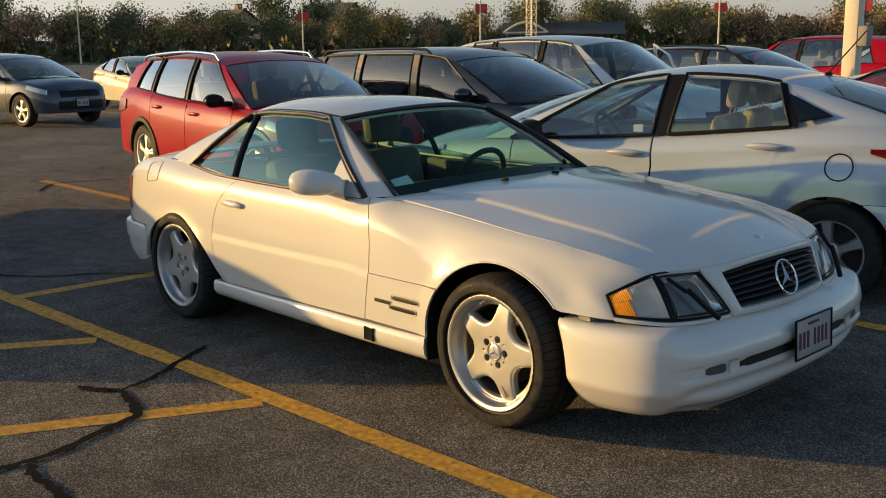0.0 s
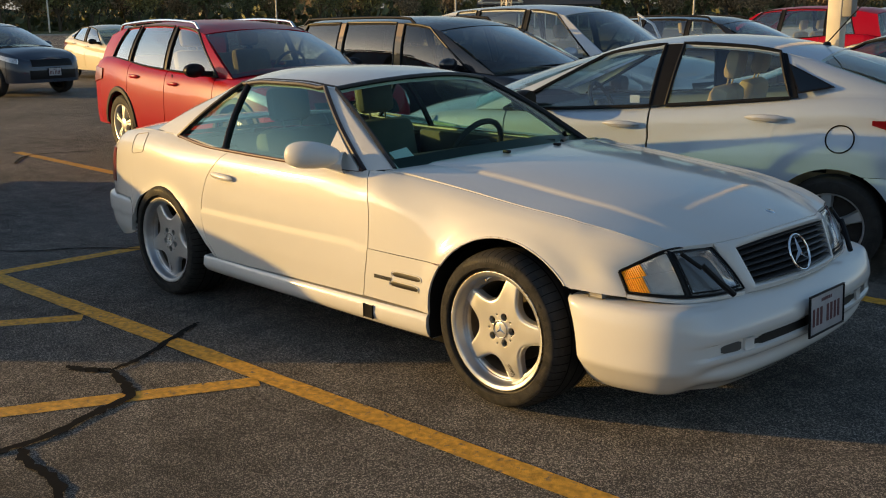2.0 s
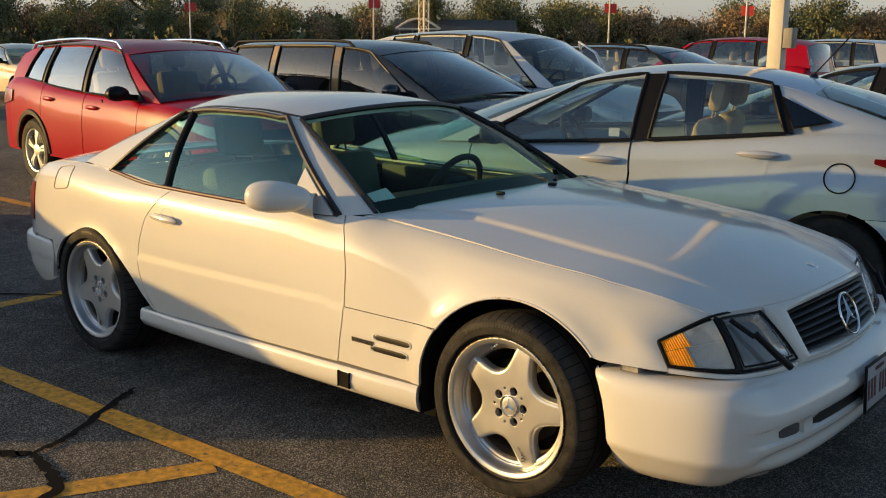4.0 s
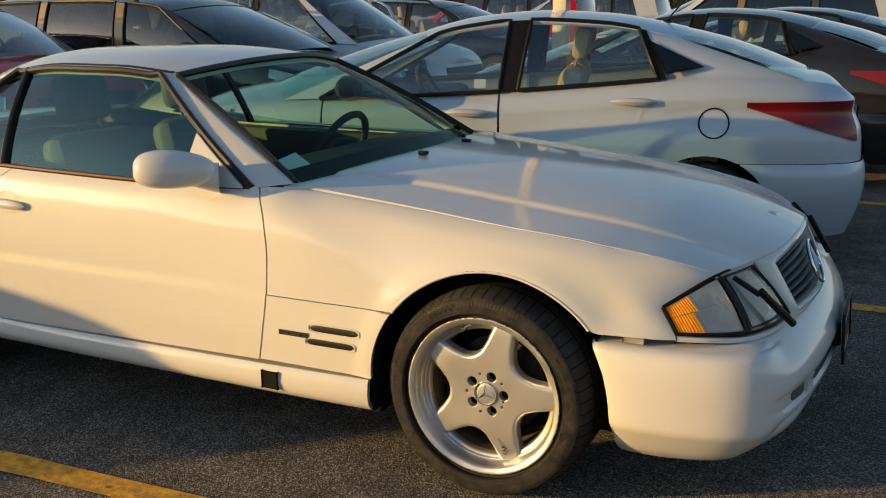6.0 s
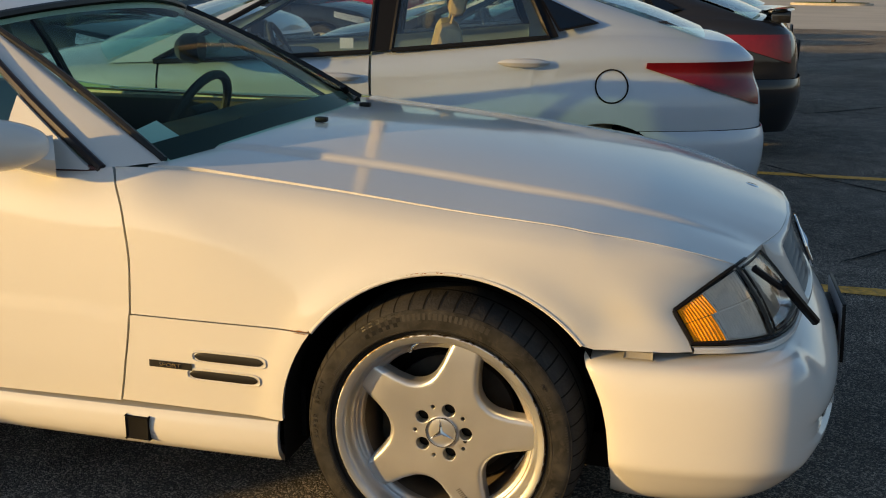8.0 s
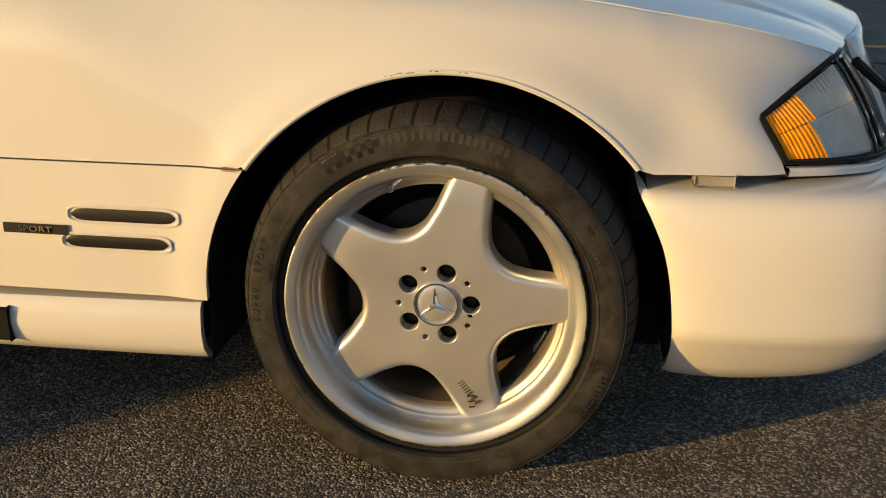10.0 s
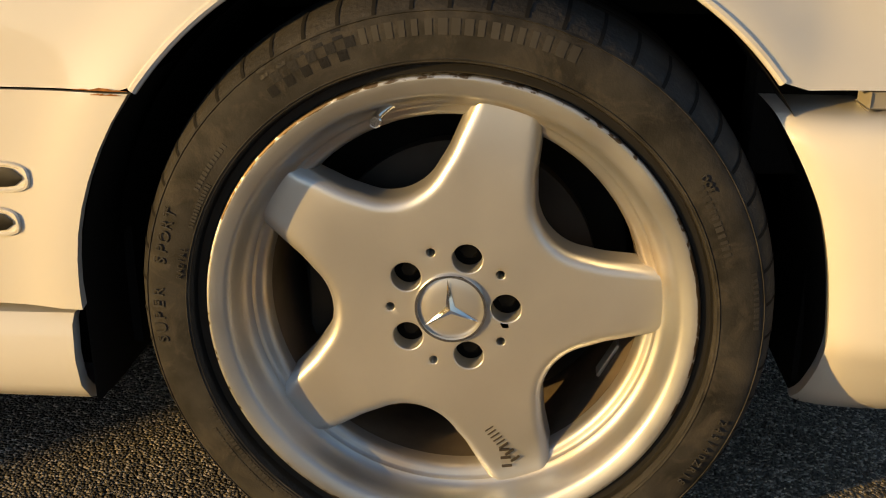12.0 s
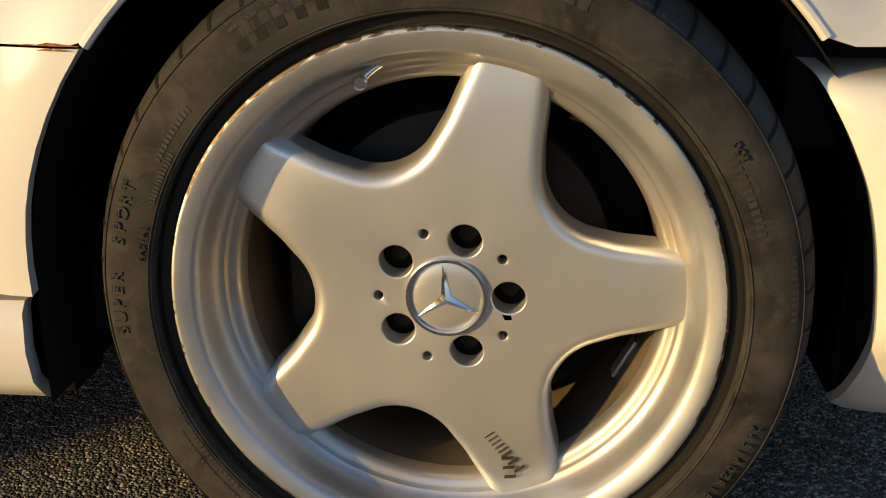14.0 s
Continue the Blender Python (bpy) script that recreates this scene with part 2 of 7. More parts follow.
BANNER = shader("red_banner_cloth", (0.65, 0.06, 0.05), rough=0.8, noise_scale=2, vary=0.25)
ROOFING = shader("grey_roof_shingles", (0.10, 0.095, 0.09), rough=0.9, noise_scale=4, vary=0.2)
BRICKRED = shader("brown_brick", (0.25, 0.17, 0.11), rough=0.9, noise_scale=5, vary=0.2)
LIMEWALL = shader("tan_house_wall", (0.50, 0.40, 0.28), rough=0.85, noise_scale=2, vary=0.12)
SIDEWALL = shader("dusty_tyre_sidewall", (0.024, 0.0235, 0.023), rough=0.8, noise_scale=22, vary=0.6, bump=0.12, bump_scale=420, spec=0.25)


RUST = shader("brown_rust", (0.26, 0.115, 0.04), rough=0.9, noise_scale=90, vary=0.5, spec=0.1)
MARKED = shader("worn_raised_rubber", (0.036, 0.035, 0.034), rough=0.7, noise_scale=20, vary=0.3, spec=0.3)
BARREL = shader("dusty_rim_barrel", (0.16, 0.13, 0.10), rough=0.55, metal=0.5, noise_scale=15, vary=0.35)
STEEL_BRIGHT = shader("grey_weight", (0.42, 0.40, 0.37), rough=0.4, metal=0.6)


def kerb_rash(m, radius, colour):
    """Scuffs along the outer edge of a wheel lip, and brown brake dust further in."""
    t = m.node_tree
    b = t.nodes["Principled BSDF"]
    tc = t.nodes.new("ShaderNodeTexCoord")
    sep = t.nodes.new("ShaderNodeSeparateXYZ")
    t.links.new(tc.outputs["Object"], sep.inputs[0])
    flat = t.nodes.new("ShaderNodeCombineXYZ")
    t.links.new(sep.outputs[0], flat.inputs[0])
    t.links.new(sep.outputs[2], flat.inputs[1])
    ln = t.nodes.new("ShaderNodeVectorMath")
    ln.operation = "LENGTH"
    t.links.new(flat.outputs[0], ln.inputs[0])
    n = t.nodes.new("ShaderNodeTexNoise")
    n.inputs["Scale"].default_value, n.inputs["Detail"].default_value = 95, 8
    t.links.new(tc.outputs["Object"], n.inputs["Vector"])
    n2 = t.nodes.new("ShaderNodeTexNoise")
    n2.inputs["Scale"].default_value = 7
    t.links.new(tc.outputs["Object"], n2.inputs["Vector"])
    edge = t.nodes.new("ShaderNodeMapRange")
    edge.inputs["From Min"].default_value, edge.inputs["From Max"].default_value = radius - 0.0078, radius - 0.0030
    t.links.new(ln.outputs["Value"], edge.inputs["Value"])
    s1 = t.nodes.new("ShaderNodeMath")
    s1.operation = "ADD"
    t.links.new(n.outputs["Fac"], s1.inputs[0])
    t.links.new(n2.outputs["Fac"], s1.inputs[1])
    s2 = t.nodes.new("ShaderNodeMath")
    s2.operation = "MULTIPLY"
    t.links.new(s1.outputs[0], s2.inputs[0])
    t.links.new(edge.outputs[0], s2.inputs[1])
    cut = t.nodes.new("ShaderNodeMapRange")
    cut.inputs["From Min"].default_value, cut.inputs["From Max"].default_value = 0.97, 1.05
    t.links.new(s2.outputs[0], cut.inputs["Value"])
    mix = t.nodes.new("ShaderNodeMix")
    mix.data_type = "RGBA"
    mix.inputs[7].default_value = (*colour, 1)
    old = b.inputs["Base Color"].links[0].from_socket
    t.links.new(old, mix.inputs[6])
    t.links.new(cut.outputs[0], mix.inputs[0])
    t.links.new(mix.outputs[2], b.inputs["Base Color"])
    ring = t.nodes.new("ShaderNodeMapRange")
    ring.inputs["From Min"].default_value, ring.inputs["From Max"].default_value = radius - 0.016, radius - 0.034
    t.links.new(ln.outputs["Value"], ring.inputs["Value"])
    blot = t.nodes.new("ShaderNodeMapRange")
    blot.inputs["From Min"].default_value, blot.inputs["From Max"].default_value = 0.42, 0.62
    blot.inputs["To Max"].default_value = 0.5
    n3 = t.nodes.new("ShaderNodeTexNoise")
    n3.inputs["Scale"].default_value, n3.inputs["Detail"].default_value = 11, 5
    t.links.new(tc.outputs["Object"], n3.inputs["Vector"])
    t.links.new(n3.outputs["Fac"], blot.inputs["Value"])
    dusty = t.nodes.new("ShaderNodeMath")
    dusty.operation = "MULTIPLY"
    t.links.new(ring.outputs[0], dusty.inputs[0])
    t.links.new(blot.outputs[0], dusty.inputs[1])
    mix2 = t.nodes.new("ShaderNodeMix")
    mix2.data_type = "RGBA"
    mix2.inputs[7].default_value = (0.36, 0.25, 0.14, 1)
    t.links.new(mix.outputs[2], mix2.inputs[6])
    t.links.new(dusty.outputs[0], mix2.inputs[0])
    t.links.new(mix2.outputs[2], b.inputs["Base Color"])


kerb_rash(LIP, 0.2448, (0.10, 0.075, 0.05))


def dusty_patches(m, colour, scale, low, high):
    """Soft-edged patches of dried dust over a surface."""
    t = m.node_tree
    b = t.nodes["Principled BSDF"]
    tc = t.nodes.new("ShaderNodeTexCoord")
    n = t.nodes.new("ShaderNodeTexNoise")
    n.inputs["Scale"].default_value, n.inputs["Detail"].default_value, n.inputs["Roughness"].default_value = scale, 9, 0.68
    n.inputs["Distortion"].default_value = 0.8
    t.links.new(tc.outputs["Object"], n.inputs["Vector"])
    cut = t.nodes.new("ShaderNodeMapRange")
    cut.inputs["From Min"].default_value, cut.inputs["From Max"].default_value = low, high
    t.links.new(n.outputs["Fac"], cut.inputs["Value"])
    mix = t.nodes.new("ShaderNodeMix")
    mix.data_type = "RGBA"
    mix.inputs[7].default_value = (*colour, 1)
    t.links.new(b.inputs["Base Color"].links[0].from_socket, mix.inputs[6])
    t.links.new(cut.outputs[0], mix.inputs[0])
    t.links.new(mix.outputs[2], b.inputs["Base Color"])


dusty_patches(SIDEWALL, (0.052, 0.047, 0.041), 24, 0.50, 0.70)
dusty_patches(RUBBER, (0.048, 0.044, 0.039), 22, 0.50, 0.74)


def thin_glass(name, tint, gloss=1.0, shine=(1.0, 1.0, 1.0)):
    m = bpy.data.materials.new(name)
    m.use_nodes = True
    t = m.node_tree
    t.nodes.remove(t.nodes["Principled BSDF"])
    clear = t.nodes.new("ShaderNodeBsdfTransparent")
    clear.inputs[0].default_value = (*tint, 1)
    glint = t.nodes.new("ShaderNodeBsdfGlossy")
    glint.inputs["Color"].default_value = (*shine, 1)
    glint.inputs["Roughness"].default_value = 0.01
    edge = t.nodes.new("ShaderNodeLayerWeight")
    edge.inputs["Blend"].default_value = 0.5
    power = t.nodes.new("ShaderNodeMath")
    power.operation = "POWER"
    power.inputs[1].default_value = 4.5
    t.links.new(edge.outputs["Facing"], power.inputs[0])
    fres = t.nodes.new("ShaderNodeMath")
    fres.operation = "MULTIPLY_ADD"
    fres.inputs[1].default_value, fres.inputs[2].default_value = 0.9, 0.045
    t.links.new(power.outputs[0], fres.inputs[0])
    k = t.nodes.new("ShaderNodeMath")
    k.operation = "MULTIPLY"
    k.use_clamp = True
    k.inputs[1].default_value = gloss
    mix = t.nodes.new("ShaderNodeMixShader")
    t.links.new(fres.outputs[0], k.inputs[0])
    t.links.new(k.outputs[0], mix.inputs[0])
    t.links.new(clear.outputs[0], mix.inputs[1])
    t.links.new(glint.outputs[0], mix.inputs[2])
    t.links.new(mix.outputs[0], t.nodes["Material Output"].inputs[0])
    return m


PANE = thin_glass("green_tinted_pane", (0.86, 0.94, 0.90), 3.0)
SCREEN = thin_glass("windscreen_glass", (0.68, 0.86, 0.76), 1.2)
COUPE_SCREEN = thin_glass("dark_green_windscreen", (0.64, 0.84, 0.76), 0.26)
COUPE_PANE = thin_glass("green_side_pane", (0.62, 0.85, 0.80), 2.6, (0.66, 0.98, 0.93))
PANE_DARK = thin_glass("privacy_glass", (0.16, 0.17, 0.17), 1.9)
SCREEN_DARK = thin_glass("dim_windscreen_glass", (0.30, 0.37, 0.34), 1.8)
RIBBED = thin_glass("ribbed_corner_lens", (0.86, 0.85, 0.82), 1.6)
LENSE = thin_glass("lamp_lens", (0.92, 0.92, 0.92), 0.9)


# ---- vehicle bodies ----
class Hull:
    """The sides of a car body: a plan outline from the nose's middle along one flank to the tail's middle, and a section by height."""

    def __init__(self, plan, section, n=400):
        pts = spline(plan, n)
        self.pts = [Vector((p[0], max(p[1], 0.0))) for p in pts]
        self.section = section
        self.n = n
        self.normal = []
        for i in range(n):
            d = self.pts[min(i + 1, n - 1)] - self.pts[max(i - 1, 0)]
            self.normal.append(Vector((-d.y, d.x)).normalized() * -1)
        self.normal[0], self.normal[-1] = Vector((1, 0)), Vector((-1, 0))

    def at_x(self, x, tail=False):
        """The place along the outline where it passes x on the flank (the nose side or the tail side)."""
        best = min(range(self.n), key=lambda i: abs(self.pts[i].x - x) + (0 if (self.pts[i].y > 0.02) else 1))
        return best / (self.n - 1)

    def at_y(self, y, nose=True):
        rng = range(self.n // 3) if nose else range(2 * self.n // 3, self.n)
        return min(rng, key=lambda i: abs(self.pts[i].y - y)) / (self.n - 1)

    def flat(self, s):
        u = min(max(s, 0), 1) * (self.n - 1)
        i = min(int(u), self.n - 2)
        t = u - i
        return self.pts[i].lerp(self.pts[i + 1], t), self.normal[i].lerp(self.normal[i + 1], t).normalized()

    def point(self, s, z, side, out=0.0):
        p, n = self.flat(s)
        off = self.section(p.x, z) - out
        q = p - n * off
        return Vector((q.x, side * max(q.y, 0.0), z))

    def rows(self, s0, s1, lo, hi, side, ns=24, nz=8, out=0.0, zs=None):
        """Rows of points over a stretch of the outline between the heights lo(x) and hi(x)."""
        got = []
        for i in range(ns + 1):
            s = lerp(s0, s1, i / ns)
            x = self.flat(s)[0].x
            a, b = lo(x), hi(x)
            o = out(s) if callable(out) else out
            got.append([self.point(s, lerp(a, b, j / nz if zs is None else zs[j]), side, o) for j in range((nz if zs is None else len(zs) - 1) + 1)])
        return got


def inward(p):
    v = Vector((0, -1 if p.y > 0 else 1, 0))
    return v


def mirror_rows(rows):
    return [[Vector((p.x, -p.y, p.z)) for p in r] for r in rows]


def wheel_thing(parent, x, y, side, radius, rim, width, spokes, rim_mat, spoke_width=0.3, double=False):
    """A plain alloy wheel with its tyre under the car, for cars that stand further off."""
    hub = new("wheel")
    hub.parent = parent
    hub.location = (x, y, radius)
    s = side
    bm = bmesh.new()
    w = width / 2
    add_lathe(bm, [(rim * 0.97, -w * 0.8), (rim, -w * 0.92), (rim + 0.02, -w), (radius - 0.03, -w), (radius - 0.008, -w * 0.8), (radius, -w * 0.5), (radius, w * 0.5),
                   (radius - 0.008, w * 0.8), (radius - 0.03, w), (rim + 0.02, w), (rim, w * 0.92), (rim * 0.97, w * 0.8)], 40, closed=False)
    part("tyre", bm, RUBBER, hub)
    bm = bmesh.new()
    add_lathe(bm, [(rim * 1.0, w * 0.93 * s), (rim * 0.95, w * 0.9 * s), (rim * 0.93, w * 0.7 * s), (rim * 0.9, -w * 0.6 * s)], 40)
    add_lathe(bm, [(0.0, w * 0.82 * s), (0.045, w * 0.82 * s), (0.07, w * 0.74 * s), (0.075, w * 0.3 * s)], 24)
    for k in range(spokes):
        a = 2 * math.pi * k / spokes + 0.2
        for da in ((-0.11, 0.11) if double else (0,)):
            c, sn = math.cos(a + da), math.sin(a + da)
            half = spoke_width * (0.06 if double else 0.12)
            tang = Vector((-sn, 0, c))
            rows = []
            for r, yy, k2 in ((0.05, 0.76, 0.9), (rim * 0.55, 0.8, 0.8), (rim * 0.97, 0.72, 1.2)):
                base = Vector((c * r, yy * w * s, sn * r))
                rows.append([base - tang * half * k2 - Vector((0, 0.03 * s, 0)), base - tang * half * k2 * 0.7, base + tang * half * k2 * 0.7, base + tang * half * k2 - Vector((0, 0.03 * s, 0))])
            add_grid(bm, rows)
    part("rim", bm, rim_mat, hub)
    bm = bmesh.new()
    add_lathe(bm, [(0.0, w * 0.2 * s), (rim * 0.75, w * 0.2 * s), (rim * 0.92, w * 0.15 * s)], 24)
    part("brake_disc", bm, STEEL, hub)
    return hub


def seat_part(parent, x, y, z, material, name="seat", face=1, hb=0.62):
    bm = bmesh.new()
    add_box(bm, -0.25, 0.27, -0.25, 0.25, 0.0, 0.16, 0.05)
    add_box(bm, -0.07, 0.07, -0.24, 0.24, 0.0, hb, 0.06, m=Matrix.Translation((-0.24, 0, 0.08)) @ pose(0, 0, 0, 0, -14, 0))
    add_box(bm, -0.045, 0.045, -0.13, 0.13, 0.0, 0.19, 0.04, m=Matrix.Translation((-0.25 - 0.25 * hb, 0, hb + 0.10)) @ pose(0, 0, 0, 0, -10, 0))
    for q in (-0.06, 0.06):
        add_tube(bm, [(-0.25 - 0.2 * hb, q, hb + 0.02), (-0.25 - 0.25 * hb, q, hb + 0.14)], 0.006, 6)
    for v in bm.verts:
        v.co = Vector((v.co.x * face + x, v.co.y + y, v.co.z + z))
    return part(name, bm, material, parent)


def steering_wheel(parent, x, y, z, r=0.185):
    bm = bmesh.new()
    tilt = pose(x, y, z, 0, -65, 0)
    ring = []
    for k in range(28):
        a = 2 * math.pi * k / 28
        ring.append([Vector(((r + 0.016 * math.cos(b)) * math.cos(a), (r + 0.016 * math.cos(b)) * math.sin(a), 0.016 * math.sin(b))) for b in [2 * math.pi * q / 8 for q in range(8)]])
    ring.append(ring[0])
    add_grid(bm, [row + [row[0]] for row in ring])
    add_box(bm, -0.07, 0.07, -0.08, 0.08, -0.03, 0.02, 0.02)
    add_box(bm, -0.02, 0.02, -r, r, -0.012, 0.008, 0.005)
    add_box(bm, -r, 0.0, -0.02, 0.02, -0.012, 0.008, 0.005)
    bmesh.ops.remove_doubles(bm, verts=bm.verts, dist=0.0005)
    bmesh.ops.transform(bm, matrix=tilt, verts=bm.verts)
    return part("steering_wheel", bm, DASH, parent)


def greenhouse(car, bays, belt, rail, crown, yb, yr, frame_mat, roof_mat, side_glass, ws_base, ws_top, rw_base, rw_top, nz=6, roof_name="roof",
               ws_glass=None, bulge=0.02, frames=True):
    """Pillars, roof and panes. bays: (x at the belt, x at the rail, what follows it towards the tail: 'pane', 'pillar' or 'trim')."""

    def spot(xb, xt, v, side, out=0.0):
        zb, zt = belt(xb), rail(xt)
        y = lerp(yb(xb), yr(xt), v) + bulge * math.sin(math.pi * v) + out
        return Vector((lerp(xb, xt, v), side * y, lerp(zb, zt, v)))

    made = []
    for side in (-1, 1):
        for (b0, t0, what), (b1, t1, _) in zip(bays, bays[1:]):
            bm = bmesh.new()
            out = {"pane": -0.012, "pillar": 0.0, "trim": 0.001, "dark": -0.008, "post": 0.0}[what]
            rows = [[spot(lerp(b0, b1, i / 8), lerp(t0, t1, i / 8), j / nz, side, out) for j in range(nz + 1)] for i in range(9)]
            if what in ("pane", "dark"):
                add_grid(bm, rows)
                ob = part("side_window", bm, side_glass if what == "pane" else TRIM, car)
                if frames:
                    bm = bmesh.new()
                    around = [r[0] for r in rows] + rows[-1][1:] + [r[-1] for r in rows[-2::-1]] + rows[0][-2:0:-1]
                    around = [p + Vector((0, side * 0.011, 0)) for p in around]
                    add_tube(bm, around + around[:1], 0.012, 6, cap=False)
                    part("window_frame", bm, TRIM, ob)
            else:
                add_panel(bm, rows, inward, 0.03)
                ob = part("pillar", bm, {"pillar": frame_mat, "trim": TRIM, "post": GOLDPOST}[what], car)
            made.append(ob)
    # roof skin
    x0, x1 = ws_top[0], rw_top[0]
    bm = bmesh.new()
    rows = []
    for i in range(25):
        u = i / 24
        row = []
        for j in range(21):
            v = j / 20 * 2 - 1
            bow = 1 - v * v
            x = lerp(x0 + ws_top[1] * bow, x1 - rw_top[1] * bow, u)
            xe = lerp(x0, x1, u)
            z = rail(xe) + (crown(xe) - rail(xe)) * (1 - abs(v) ** 2.4)
            row.append(Vector((x, v * (yr(xe) + 0.004), z)))
        rows.append(row)
    add_panel(bm, rows, lambda p: Vector((0, 0, -1)), 0.03, 0.004)
    made.append(part(roof_name, bm, roof_mat, car))

    def screen(base, top, name):
        bm = bmesh.new()
        rows = []
        for i in range(13):
            u = i / 12
            row = []
            for j in range(17):
                v = j / 16 * 2 - 1
                bow = 1 - v * v
                lo = Vector((base[0] + base[1] * bow, v * base[2], base[3] + base[4] * bow))
                hi = Vector((top[0] + top[1] * bow, v * top[2], top[3] + top[4] * bow))
                p = lo.lerp(hi, u)
                row.append(p + Vector((0, 0, 0.02 * math.sin(math.pi * u))))
            rows.append(row)
        add_grid(bm, rows)
        return part(name, bm, ws_glass or SCREEN, car)

    screen((ws_base[0], ws_base[1], ws_base[2], ws_base[3], ws_base[4]), (ws_top[0], ws_top[1], yr(ws_top[0]), rail(ws_top[0]) - 0.004, crown(ws_top[0]) - rail(ws_top[0])), "windscreen")
    screen((rw_base[0], -rw_base[1], rw_base[2], rw_base[3], rw_base[4]), (rw_top[0], -rw_top[1], yr(rw_top[0]), rail(rw_top[0]) - 0.004, crown(rw_top[0]) - rail(rw_top[0])), "rear_window")
    return made


def bars(bm, x0, x1, z0, z1, count, gap=0.35, y=0.0, h=0.002):
    """A row of plain upright bars in place of writing."""
    w = (x1 - x0) / count
    for k in range(count):
        add_box(bm, x0 + k * w, x0 + k * w + w * (1 - gap), y - h, y, z0, z1)


def number_plate(car, m, label="dusty number plate in a dark frame"):
    """A plate in the plane of x and z, facing -y, placed by m."""
    bm = bmesh.new()
    add_box(bm, -0.155, 0.155, 0.0, 0.006, -0.08, 0.08, 0.004, m=m)
    plate = part("number_plate", bm, PLATE, car, label)
    bm = bmesh.new()
    for q in ((-0.158, 0.158, -0.083, -0.076), (-0.158, 0.158, 0.076, 0.083), (-0.158, -0.151, -0.076, 0.076), (0.151, 0.158, -0.076, 0.076)):
        add_box(bm, q[0], q[1], -0.006, 0.004, q[2], q[3], 0.002)
    bmesh.ops.transform(bm, matrix=m, verts=bm.verts)
    part("plate_frame", bm, TRIM, plate)
    bm = bmesh.new()
    for x0, count in ((-0.125, 3), (0.000, 4)):
        bars(bm, x0, x0 + 0.033 * count, -0.045, 0.025, count, 0.45, 0.0, 0.0015)
    bars(bm, -0.05, 0.05, 0.045, 0.058, 6, 0.35, 0.0, 0.0015)
    bmesh.ops.transform(bm, matrix=m, verts=bm.verts)
    tagged(part("plate_mark", bm, PLATE_INK, plate), kind="stuff")
    return plate


